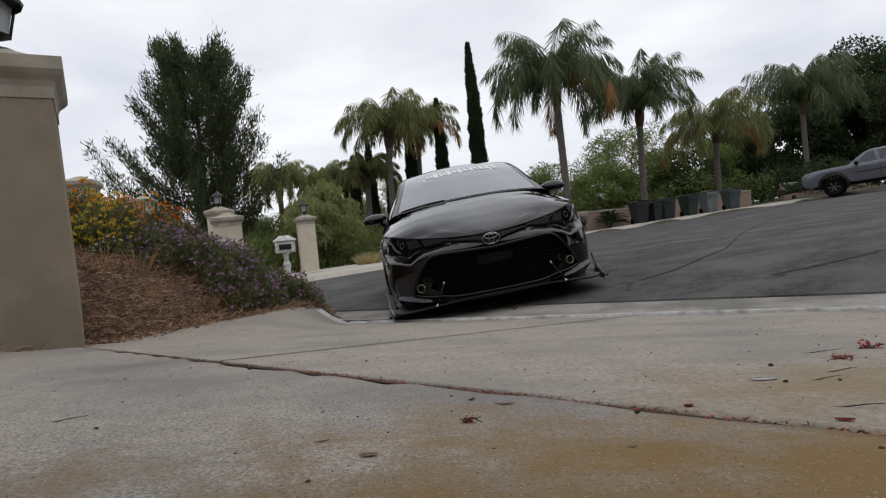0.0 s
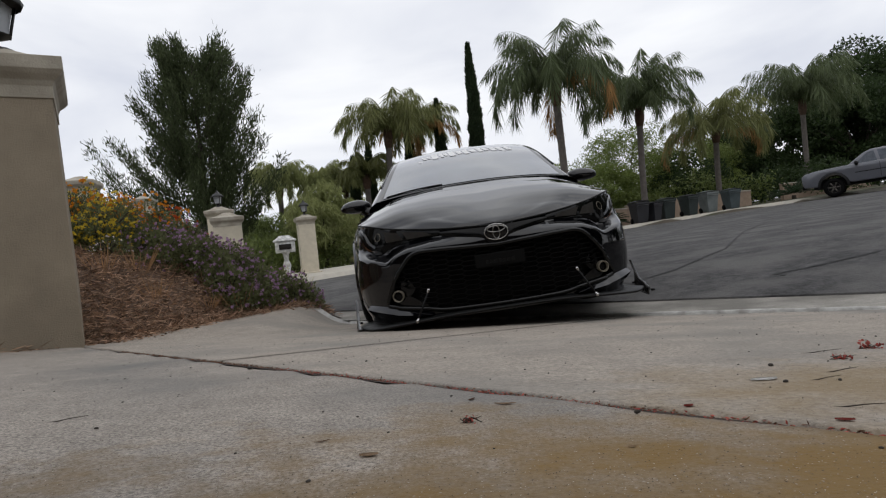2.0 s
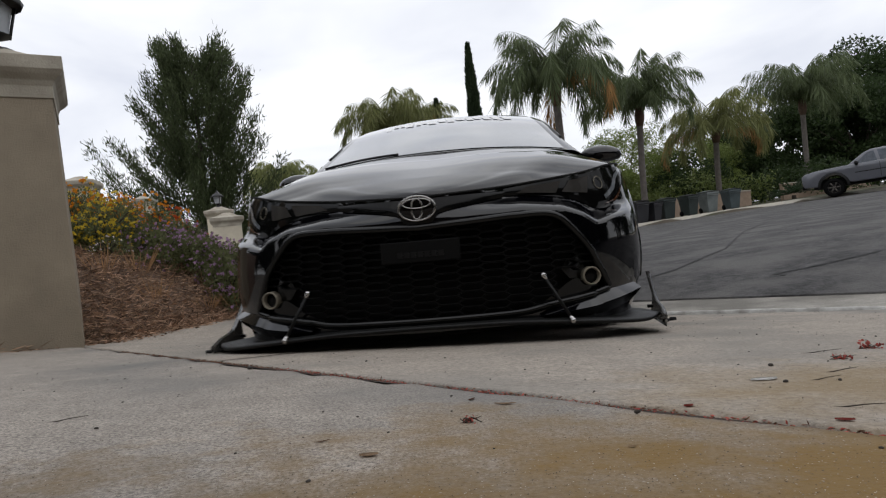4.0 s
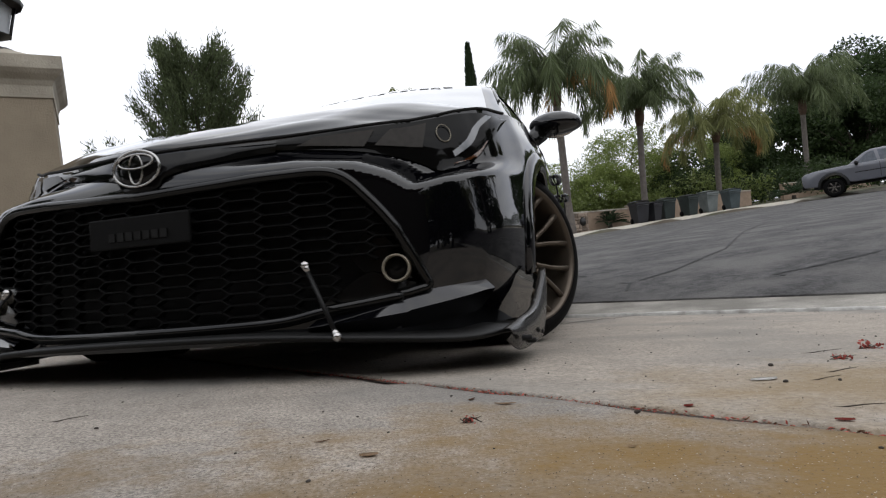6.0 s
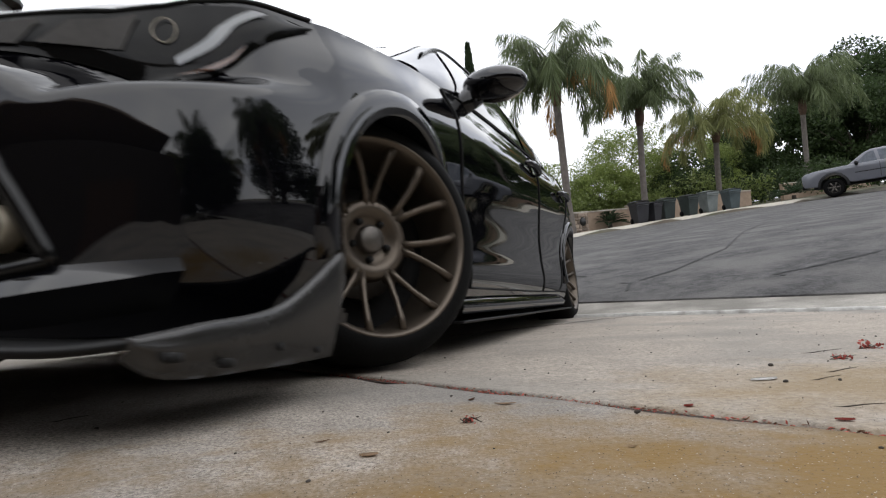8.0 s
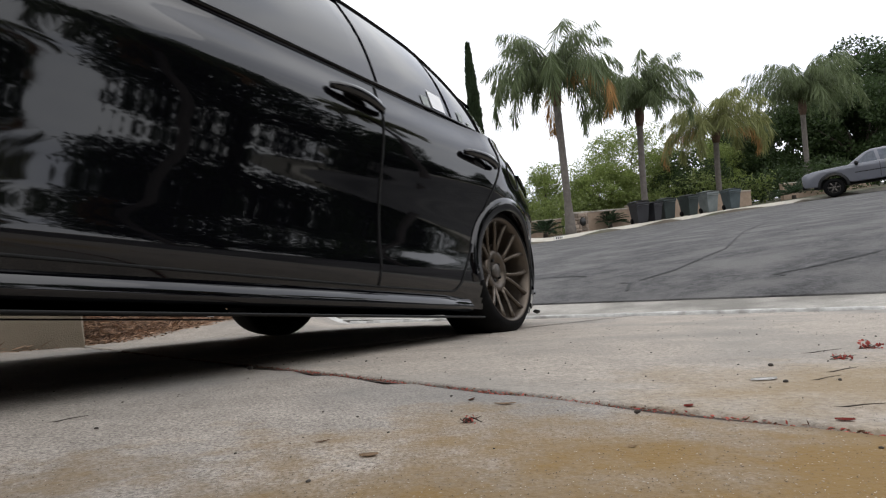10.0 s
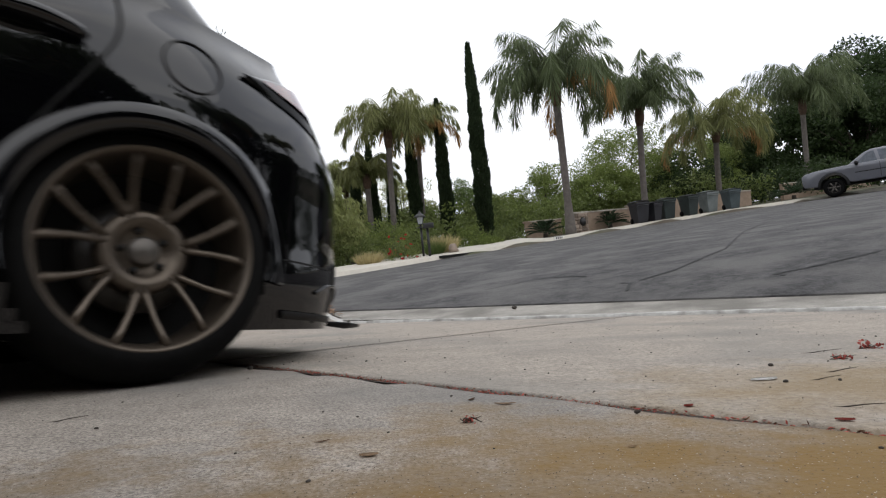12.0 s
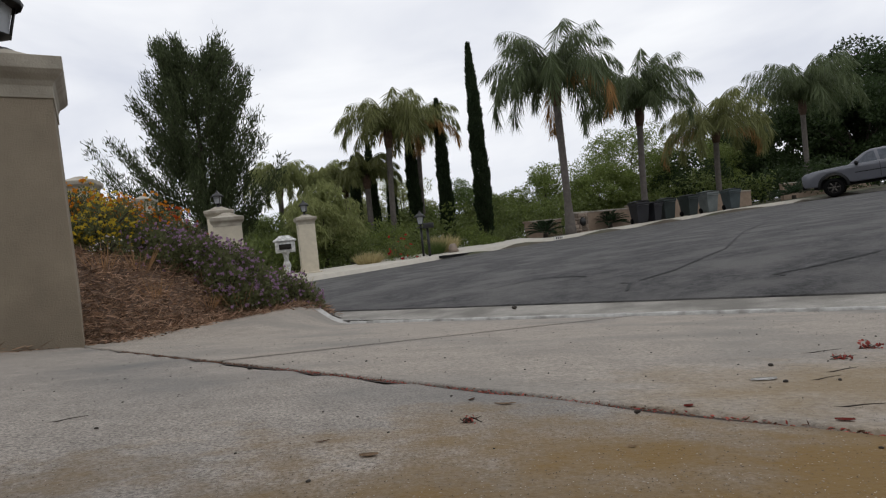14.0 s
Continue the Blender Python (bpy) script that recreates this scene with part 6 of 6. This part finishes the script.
# white letterbox on a turned stand
def letterbox():
    t = tagged(new("letterbox"), "white ornate letterbox on a turned pedestal", "letterbox")
    bm = bmesh.new()
    add_lathe(bm, Matrix(), [(0.22, -0.1), (0.22, 0.05), (0.12, 0.09), (0.08, 0.2), (0.12, 0.42), (0.10, 0.52), (0.06, 0.62), (0.09, 0.78), (0.14, 0.84)], 16)
    part("pedestal", bm, M_marble, t)
    bm = bmesh.new()
    add_box(bm, pose(0, 0, 1.0), (0.58, 0.36, 0.34), 0.03)
    box = part("box", bm, M_marble, t)
    bm = bmesh.new()
    square_lathe(bm, pose(0, 0, 1.17) @ Matrix.Diagonal((1.55, 1, 1, 1)), [(0.22, 0.0), (0.22, 0.03), (0.12, 0.13), (0.10, 0.17)])
    part("roof", bm, M_marble, t)
    bm = bmesh.new()
    add_box(bm, pose(0, -0.19, 1.0), (0.36, 0.02, 0.16), 0.006)
    part("flap", bm, M_lampgrey, box, "grey front flap")
    return t


stand(letterbox(), -4.72, 17.8, far_z(-4.72, 17.8), 15)


def black_letterbox():
    t = tagged(new("letterbox"), "black letterbox on a post beside the sidewalk", "letterbox")
    bm = bmesh.new()
    add_tube(bm, [(0, 0, -0.1), (0, 0, 1.15)], 0.05, 8)
    part("post", bm, M_iron, t)
    bm = bmesh.new()
    add_box(bm, pose(0.05, -0.05, 1.2), (0.4, 0.22, 0.2), 0.03)
    part("box", bm, M_iron, t)
    return t


stand(black_letterbox(), -0.5, 21.9, far_z(-0.5, 21.9) - 0.02)
l = lantern("post_lantern", 0.55, "black lantern on a slim post")
l.matrix_basis = pose(-0.75, 22.4, far_z(-0.75, 22.4) + 1.15)
bm = bmesh.new()
add_tube(bm, [(-0.75, 22.4, far_z(-0.75, 22.4) - 0.1), (-0.75, 22.4, far_z(-0.75, 22.4) + 1.16)], 0.045, 8)
tagged(part("lamp_post", bm, M_iron), "slim black iron lamp post", "post")

# garden wall behind the bins, and stone pillar
def garden_wall():
    t = tagged(new("garden_wall"), "low tan block wall behind the bins", "wall", kind="structure")
    for a, b in (((6.6, 27.9), (16.6, 31.6)), ((18.9, 32.6), (26.0, 35.6)), ((4.3, 30.0), (6.2, 30.6))):
        d = Vector((b[0] - a[0], b[1] - a[1], 0))
        n = max(1, int(d.length / 2.4))
        for i in range(n):
            c = Vector((a[0], a[1], 0)) + d * ((i + 0.5) / n)
            z = far_z(c.x, c.y)
            bm = bmesh.new()
            add_box(bm, pose(c.x, c.y, z + 0.33, 0, 0, math.degrees(math.atan2(d.y, d.x))), (d.length / n - 0.01, 0.2, 1.0), 0.01)
            p = part("panel", bm, M_wall, t, smooth=False)
            bm = bmesh.new()
            add_box(bm, pose(c.x, c.y, z + 0.86, 0, 0, math.degrees(math.atan2(d.y, d.x))), (d.length / n, 0.28, 0.06), 0.01)
            part("coping", bm, M_cap, p, smooth=False)


garden_wall()


def stone_pillar():
    t = tagged(new("stone_pillar"), "squat field stone pillar with a dark round plaque", "pillar")
    rnd = random.Random(8)
    bm = bmesh.new()
    add_box(bm, pose(0, 0, 0.36), (0.64, 0.54, 0.9))
    part("core", bm, M_mulch, t, smooth=False)
    z = -0.05
    while z < 0.78:
        h = rnd.uniform(0.12, 0.2)
        for face in range(4):
            x = -0.34
            while x < 0.3:
                w = rnd.uniform(0.14, 0.28)
                w = min(w, 0.34 - x)
                bm = bmesh.new()
                add_box(bm, pose(0, 0, 0, 0, 0, 90 * face) @ pose(x + w / 2, -0.32 if face % 2 == 0 else -0.34, z + h / 2), (w - 0.015, 0.09, h - 0.015), 0.02)
                part("stone", bm, M_stone, t)
                x += w
        z += h
    bm = bmesh.new()
    add_box(bm, pose(0, 0, z + 0.03), (0.82, 0.72, 0.07), 0.015)
    part("cap", bm, M_cap, t, smooth=False)
    bm = bmesh.new()
    add_cyl(bm, pose(0.08, -0.36, 0.5, 90, 0, 0) @ Matrix.Diagonal((0.75, 1, 1, 1)), 0.2, 0.19, 0.05, 20)
    part("plaque", bm, M_iron, t)
    return t


stand(stone_pillar(), 6.05, 26.3, far_z(6.05, 26.3) - 0.02, 18)
bm = bmesh.new()
add_tube(bm, [(4.3, 29.6, far_z(4.3, 29.6) - 0.1), (4.3, 29.6, far_z(4.3, 29.6) + 0.85)], 0.16, 4)
add_box(bm, pose(4.3, 29.6, far_z(4.3, 29.6) + 0.88), (0.36, 0.36, 0.08), 0.01)
tagged(part("wall_post", bm, M_wall, smooth=False), "short tan post at the wall's end", "post")

# number plate painted on the kerb: plain bars
bm = bmesh.new()
x0 = 4.75
add_box(bm, pose(x0, kerb_y(x0) - 0.385, street_z(x0, kerb_y(x0)) + 0.085, 0, 0, 30), (0.52, 0.02, 0.13))
plate = tagged(part("kerb_plate", bm, M_white, smooth=False), "white painted panel on the kerb face", "kerb plate")
for i in range(4):
    bm = bmesh.new()
    c = pose(x0, kerb_y(x0) - 0.385, street_z(x0, kerb_y(x0)) + 0.085, 0, 0, 30) @ Vector((-0.15 + 0.1 * i, -0.013, 0))
    add_box(bm, pose(*c, 0, 0, 30), (0.05, 0.006, 0.08))
    part("bar", bm, M_iron, plate, smooth=False)

# storm drain and boulder
bm = bmesh.new()
add_box(bm, pose(0.45, kerb_y(0.45) - 0.46, street_z(0.45, 21.6) + 0.07, 0, 0, 40), (1.5, 0.16, 0.09), 0.01)
tagged(part("storm_drain", bm, M_void, smooth=False), "dark slot of a storm drain in the kerb", "drain")
bm = bmesh.new()
add_ball(bm, pose(0.40, 22.7, far_z(0.4, 22.7) + 0.14) @ Matrix.Diagonal((0.19, 0.17, 0.26, 1)), 14, 9)
for v in bm.verts:
    v.co += 0.05 * noise.noise_vector(v.co * 5)
tagged(part("boulder", bm, M_stone), "rounded tan boulder at the sidewalk", "boulder")

# ---- wheelie bins ----
def bin_material(name, c):
    return material(name, c, 0.5, vary=0.2, scale=6, second=tuple(k * 0.7 for k in c), second_scale=3)


def wheelie_bin(mat, label, lid_mat):
    t = tagged(new("wheelie_bin"), label, "bin", "bins at the kerb")
    bm = bmesh.new()
    square_lathe(bm, Matrix.Diagonal((0.92, 1.05, 1, 1)), [(0.23, 0.03), (0.245, 0.1), (0.315, 0.78), (0.34, 0.80), (0.34, 0.88)])
    part("body", bm, mat, t, smooth=False)
    bm = bmesh.new()
    add_grid(bm, lambda a, b: (0.345 * (2 * a - 1), 0.37 * (2 * b - 1), 0.885 + 0.085 * (1 - (2 * a - 1) ** 2) ** 0.5 * (1 - 0.5 * (2 * b - 1) ** 2)), 14, 10)
    bmesh.ops.solidify(bm, geom=bm.faces[:], thickness=0.015)
    part("lid", bm, lid_mat, t)
    bm = bmesh.new()
    add_tube(bm, [(-0.24, -0.35, 0.72), (-0.24, -0.39, 0.74), (0.24, -0.39, 0.74), (0.24, -0.35, 0.72)], 0.018, 6)
    part("handle", bm, mat, t)
    for sx in (-1, 1):
        bm = bmesh.new()
        add_cyl(bm, pose(sx * 0.22, 0.24, 0.12, 0, 90, 0) @ pose(0, 0, -0.03), 0.12, 0.12, 0.06, 18)
        part("wheel", bm, M_tyre, t)
    return t


B_dark, B_green, B_grey, B_blue = bin_material("charcoal_plastic", (0.022, 0.022, 0.026)), bin_material("dark_green_plastic", (0.022, 0.032, 0.03)), bin_material("pale_grey_plastic", (0.15, 0.17, 0.165)), bin_material("blue_grey_plastic", (0.055, 0.075, 0.08))
for x, mat, lid, label, turn, s in ((8.75, B_dark, B_dark, "charcoal wheelie bin standing at the kerb", 12, 1.05), (9.45, B_dark, B_dark, "narrow charcoal wheelie bin at the kerb", 30, 0.9), (10.13, B_green, B_green, "dark green wheelie bin with a domed lid", 8, 1.0),
                                (11.3, B_green, B_dark, "dark green-black wheelie bin at the kerb", 20, 1.0), (12.35, B_grey, B_grey, "pale grey wheelie bin with a domed lid", 14, 1.05), (13.45, B_blue, B_blue, "blue-grey wheelie bin at the kerb", 10, 1.0)):
    b = wheelie_bin(mat, label, lid)
    y = kerb_y(x) - 0.05
    b.scale = (s, s, s)
    b.matrix_basis = pose(x, y, street_z(x, kerb_y(x)) + 0.135, 0, 0, turn) @ Matrix.Diagonal((s, s, s, 1))

# ---- parked pickup ----
M_silver = material("grey_truck_paint", (0.125, 0.13, 0.15), 0.3, 0.2, vary=0.05, coat=0.8)


def pickup():
    t = tagged(new("pickup_truck"), "grey pickup truck parked facing down the street", "truck")

    def hull(name, outline, half, mat, bevel=0.05, inset=0.0, taper=0.0, zref=1.0):
        bm = bmesh.new()
        rows = []
        for sy in (-1, 1):
            rows.append([bm.verts.new((x, sy * (half - taper * max(0, z - zref)), z)) for x, z in outline])
        k = len(outline)
        bm.faces.new(rows[0])
        bm.faces.new(rows[1][::-1])
        for i in range(k):
            j = (i + 1) % k
            bm.faces.new((rows[0][i], rows[1][i], rows[1][j], rows[0][j]))
        bmesh.ops.recalc_face_normals(bm, faces=bm.faces[:])
        bmesh.ops.bevel(bm, geom=bm.edges[:], offset=bevel, segments=3, affect="EDGES", profile=0.5, clamp_overlap=True)
        return part(name, bm, mat, t)

    def arch(cx, r, z0, k=9):
        return [(cx + r * math.cos(math.pi * i / k), z0 + r * math.sin(math.pi * i / k)) for i in range(k + 1)]

    low = 0.50
    outline = [(2.60, 0.52), (2.68, 0.72), (2.68, 0.98), (2.56, 1.10), (2.2, 1.17), (1.3, 1.21), (0.9, 1.22), (-2.6, 1.22), (-2.66, 0.75), (-2.6, low + 0.1)] + [(-1.05 - 0.52, low)] + [p for p in arch(-1.55, 0.5, 0.45)[::-1]][1:-1] + [(-1.0, low), (0.95, low)] + [p for p in arch(1.58, 0.5, 0.45)[::-1]][1:-1] + [(2.12, low)]
    hull("body", outline, 0.92, M_silver, 0.035)
    hull("cab", [(1.15, 1.12), (0.45, 1.62), (0.2, 1.72), (-0.9, 1.74), (-1.15, 1.66), (-1.3, 1.15)], 0.86, M_silver, 0.04, taper=0.22, zref=1.15)
    hull("windscreen", [(1.12, 1.16), (0.50, 1.60), (0.44, 1.59), (1.02, 1.16)], 0.74, M_glass_dark, 0.01, taper=0.25, zref=1.15)
    for sy in (-1, 1):
        for pts in (((0.80, 1.20), (0.32, 1.60), (0.10, 1.64), (0.02, 1.20)), ((-0.08, 1.20), (-0.02, 1.64), (-0.72, 1.65), (-0.95, 1.20))):
            bm = bmesh.new()
            bm.faces.new([bm.verts.new((x, sy * (0.868 - 0.22 * (z - 1.15)), z)) for x, z in pts])
            bmesh.ops.solidify(bm, geom=bm.faces[:], thickness=0.01)
            # the same glass: a pale sky sheen painted into its colour
            part("side_window", bm, M_glass_sky, t, "side window with a pale sky sheen painted into its glass", False)
        bm = bmesh.new()
        add_ball(bm, pose(0.72, sy * 1.05, 1.24) @ Matrix.Diagonal((0.07, 0.13, 0.10, 1)), 12, 8)
        part("mirror", bm, M_satin, t)
        for cx in (1.58, -1.55):
            bm = bmesh.new()
            add_grid(bm, lambda a, b: (cx + (0.47 + 0.10 * b) * math.cos(math.pi * (1.02 - 1.04 * a)), sy * (0.97 - 0.045 * b), 0.45 + (0.47 + 0.10 * b) * math.sin(math.pi * (1.02 - 1.04 * a))), 20, 2)
            part("arch_flare", bm, M_satin, t)
            w = new("wheel")
            w.parent = t
            w.matrix_basis = pose(cx, sy * 0.80, 0.39)
            face = Matrix.Rotation(radians(-90 * sy), 4, "X")
            bm = bmesh.new()
            add_lathe(bm, face, [(0.22, 0.10), (0.27, 0.13), (0.35, 0.12), (0.385, 0.07), (0.39, -0.08), (0.34, -0.13), (0.2, -0.12)], 32)
            part("tyre", bm, M_tyre, w)
            bm = bmesh.new()
            add_lathe(bm, face, [(0.0, 0.085), (0.06, 0.085), (0.075, 0.07)], 16)
            for i in range(6):
                a = 2 * math.pi * i / 6
                add_tube(bm, [face @ Vector((0.05 * math.cos(a), 0.05 * math.sin(a), 0.075)), face @ Vector((0.225 * math.cos(a), 0.225 * math.sin(a), 0.095))], [0.032, 0.042], 6, flat=0.6)
            add_lathe(bm, face, [(0.215, 0.07), (0.225, 0.105), (0.235, 0.10)], 32)
            part("rim", bm, M_capsilver, w)
            # near-black disc paints the shade behind the spokes
            bm = bmesh.new()
            add_lathe(bm, face, [(0.0, 0.04), (0.22, 0.04)], 24)
            part("rim_back", bm, M_void, w)
        bm = bmesh.new()
        add_ball(bm, pose(2.50, sy * 0.76, 0.99) @ Matrix.Diagonal((0.18, 0.17, 0.08, 1)), 14, 8)
        part("headlight", bm, M_lightbar, t)
        bm = bmesh.new()
        add_box(bm, pose(-0.05, sy * 0.925, 0.87), (1.7, 0.015, 0.03), 0.004)
        part("door_rub_strip", bm, M_satin, t)
        bm = bmesh.new()
        add_box(bm, pose(-0.04, sy * 0.925, 0.85), (0.012, 0.012, 0.62))
        part("door_gap", bm, M_void, t, smooth=False)
    bm = bmesh.new()
    add_box(bm, pose(2.62, 0, 0.86), (0.10, 1.2, 0.28), 0.03)
    part("grille", bm, M_satin, t)
    bm = bmesh.new()
    add_box(bm, pose(2.62, 0, 0.56), (0.16, 1.7, 0.16), 0.04)
    part("bumper", bm, M_satin, t)
    bm = bmesh.new()
    add_box(bm, pose(0, 0, 0.6), (4.6, 1.3, 0.35), 0.02)
    part("chassis", bm, M_void, t)
    return t


TRX, TRY = 18.25, 24.35
truck = pickup()
truck.matrix_basis = pose(TRX, TRY, street_z(TRX, TRY) + 0.006, 0, 2.2, 144)

# ---- bits on the driveway ----
M_pebble = material("dark_grit", (0.045, 0.038, 0.032), 0.9, vary=0.4, scale=60)
L_bits = leafy("dry_leaf_bits", (0.16, 0.075, 0.045), 0.6, 0.7, 0.05)
L_redbits = leafy("dried_red_petals", (0.36, 0.075, 0.06), 0.45, 0.7, 0.1)
L_chip = leafy("pale_stone_chip", (0.31, 0.285, 0.25), 0.5, 0.7, 0.0)
L_speck = leafy("dark_dirt_speck", (0.07, 0.055, 0.04), 0.5, 0.9, 0.0)
L_leafdry = leafy("dry_fallen_leaf", (0.42, 0.30, 0.2), 0.25, 0.7, 0.1)


def joint_debris():
    rng = np.random.default_rng(21)
    k = 3400
    u = rng.uniform(-1.2, 2.6, k)
    v = 0.0028 * rng.normal(size=k) + 0.004 * rng.normal(size=k) * (u > 0.9)
    x, y = JX + UX * u + VX * v, JY + UY * u + VY * v
    z = np.array([drive_z(a, b) for a, b in zip(x, y)]) + rng.uniform(-0.008, -0.002, k)
    d = np.stack([UX + 0.9 * rng.normal(size=k), UY + 0.9 * rng.normal(size=k), 0.3 * rng.normal(size=k)], 1)
    red = (rng.uniform(0, 1, k) < 0.5) & (u > 0.4)
    for name, m, sel, lab in (("joint_debris", L_bits, ~red, "brown leaf bits packed into the joint"), ("joint_petals", L_redbits, red, "dried red petals caught in the joint")):
        tagged(leaves(name, np.stack([x, y, z], 1)[sel], d[sel], rng.uniform(0.003, 0.010, sel.sum()), rng.uniform(0.0012, 0.0034, sel.sum()), m, seed=3), lab, "debris", kind="stuff")
    bm = bmesh.new()
    for i in range(700):
        a, b = rng.uniform(-1.6, 2.4), rng.uniform(0.42, 3.6)
        if abs(a) > b * 0.8:
            continue
        s = rng.uniform(0.0007, 0.0022) * (1 + 0.5 * (rng.uniform() < 0.1))
        bmesh.ops.create_icosphere(bm, subdivisions=1, radius=1, matrix=pose(a, b, drive_z(a, b) + s * 0.4, 0, 0, rng.uniform(0, 360)) @ Matrix.Diagonal((s * 1.3, s, s * 0.7, 1)))
    tagged(part("grit", bm, M_pebble), "scattered dark grit and seeds on the concrete", "grit", kind="stuff")

    # pale stone chips and dark specks in the worn face of the near slab
    for name, m, count, lab, big in (("stone_chips", L_chip, 11000, "pale stone chips showing in the worn concrete", 0.0019), ("dark_specks", L_speck, 9000, "dark specks and dirt in the worn concrete", 0.0026)):
        y = 0.28 + 1.5 * rng.uniform(0, 1, count) ** 1.7
        x = rng.uniform(-0.85, 0.85, count) * (y + 0.1)
        z = np.array([drive_z(a, b) for a, b in zip(x, y)]) + 0.0007
        d = np.stack([rng.normal(size=count), rng.normal(size=count), np.zeros(count)], 1)
        tagged(leaves(name, np.stack([x, y, z], 1), d, rng.uniform(0.001, big * 1.2, count), rng.uniform(0.0006, 0.0017, count), m, roll=(0, 0, 3), seed=9), lab, "grit", kind="stuff")


joint_debris()


def fallen_leaf(name, x, y, length, width, turn, mat, label, curl=0.25):
    bm = bmesh.new()

    def fn(a, b):
        w = math.sin(math.pi * (0.04 + 0.92 * a)) ** 0.8 * width / 2
        px, py = (a - 0.5) * length, (2 * b - 1) * w
        q = pose(0, 0, 0, 0, 0, turn) @ Vector((px, py, 0))
        return x + q.x, y + q.y, drive_z(x + q.x, y + q.y) + 0.001 + curl * (abs(2 * b - 1) ** 2 * width * 0.5 + (2 * a - 1) ** 2 * length * 0.12)

    add_grid(bm, fn, 10, 4)
    bmesh.ops.solidify(bm, geom=bm.faces[:], thickness=0.0006)
    tagged(part(name, bm, mat), label, "leaf")


for x, y, ln, w, turn, mat, label in ((-0.10, 0.62, 0.020, 0.012, 10, L_leafdry, "small pale dry leaf on the concrete"), (-0.165, 0.695, 0.019, 0.004, 35, L_bits, "thin orange-brown leaf sliver"), (0.068, 0.877, 0.032, 0.009, -8, L_leafdry, "dry curled leaf by the joint"),
                                     (0.305, 0.79, 0.016, 0.012, 20, L_redbits, "pink-red petal by the joint"), (0.43, 0.665, 0.02, 0.012, -20, L_redbits, "pink-red petal in the joint"), (0.17, 0.60, 0.010, 0.004, 0, L_leafdry, "tiny pale dry leaf scrap"), (0.02, 0.93, 0.022, 0.006, 60, L_bits, "thin brown dry leaf sliver")):
    fallen_leaf("fallen_leaf", x, y, ln, w, turn, mat, label)

fallen_leaf("paper_scrap", 0.505, 0.975, 0.050, 0.026, 12, M_white, "small torn scrap of white paper on the concrete", 0.1)


def twig(x, y, length, turn, label, blossom=None, seed=1):
    rng = np.random.default_rng(seed)
    t = tagged(new("twig"), label, "twig")
    bm = bmesh.new()
    z = drive_z(x, y) + 0.004
    for i in range(5 if blossom else 1):
        a = radians(turn) + rng.uniform(-0.5, 0.5) * (i > 0)
        ln = length * (1 if i == 0 else rng.uniform(0.3, 0.7))
        o = (rng.uniform(-0.2, 0.3) * length * math.cos(a), rng.uniform(-0.2, 0.3) * length * math.sin(a)) if i else (0, 0)
        add_tube(bm, [(x + o[0] + math.cos(a) * ln * s, y + o[1] + math.sin(a) * ln * s, drive_z(x + o[0] + math.cos(a) * ln * s, y + o[1] + math.sin(a) * ln * s) + 0.003 + 0.004 * math.sin(3 * s + i)) for s in (-0.5, -0.2, 0.1, 0.5)], [0.0007, 0.0010, 0.0008, 0.0004], 5)
    part("stem", bm, M_wood, t)
    if blossom:
        k = 50
        c = np.array([x, y, z]) + rng.normal(size=(k, 3)) * np.array([0.012, 0.010, 0.004]) * (length / 0.08)
        c[:, 2] = np.maximum(c[:, 2], z - 0.002)
        leaves("petals", c, rng.normal(size=(k, 3)), 0.008 * length / 0.07, 0.005 * length / 0.07, L_redbits, t, seed=seed)


twig(0.011, 0.762, 0.032, 8, "dried red blossom twig on the concrete", True, 31)
twig(0.935, 1.334, 0.09, 12, "dried red blossom twig on the concrete", True, 32)
twig(0.767, 1.177, 0.06, 0, "small dried red blossom cluster", True, 33)
twig(0.49, 0.73, 0.06, -30, "thin dark twig on the concrete", None, 34)
twig(0.585, 0.945, 0.05, -10, "thin dark twig on the concrete", None, 35)
twig(0.66, 1.02, 0.06, -5, "thin dark twig on the concrete", None, 37)
twig(0.80, 1.30, 0.09, -8, "thin dark twig on the concrete", None, 38)
twig(-0.62, 0.932, 0.07, 5, "dark twig with bits of bark", None, 36)
for x, y, s in ((-0.551, 1.595, 0.008), (0.489, 4.475, 0.02), (0.228, 0.765, 0.004), (0.60, 1.13, 0.005), (0.52, 0.94, 0.004), (0.60, 0.93, 0.003)):
    z = (street_z(x, y) if y > 4 else drive_z(x, y))
    g = bmesh.new()
    bmesh.ops.create_icosphere(g, subdivisions=2, radius=1, matrix=pose(x, y, z + s * 0.5) @ Matrix.Diagonal((s, s * 0.8, s * 0.7, 1)))
    for v in g.verts:
        v.co += s * 0.25 * noise.noise_vector(v.co * (1.2 / s))
    tagged(part("pebble", g, M_pebble), "small dark stone lying on the concrete", "pebble")


# ---- unseen house added behind the camera: plain dark walls for the paint to mirror ----
def house():
    t = tagged(new("house"), "unseen plain dark brown timber house, added at the head of the drive to darken reflections", "house")
    bm = bmesh.new()
    add_box(bm, pose(-5, -10.5, 2.6), (30, 0.3, 5.4), 0.02)
    part("wall", bm, M_wood, t, smooth=False)
    bm = bmesh.new()
    add_box(bm, pose(-5, -13.5, 5.9, 24, 0, 0), (31, 7.5, 0.2), 0.02)
    part("roof", bm, M_wall, t, "brown pitched roof of the added house", False)
    for x in (-14, -7, 3):
        bm = bmesh.new()
        add_box(bm, pose(x, -10.33, 1.5), (4.2, 0.06, 2.4), 0.02)
        part("garage_door", bm, M_boot, t, "brown door panel on the added house", False)


house()


motions()
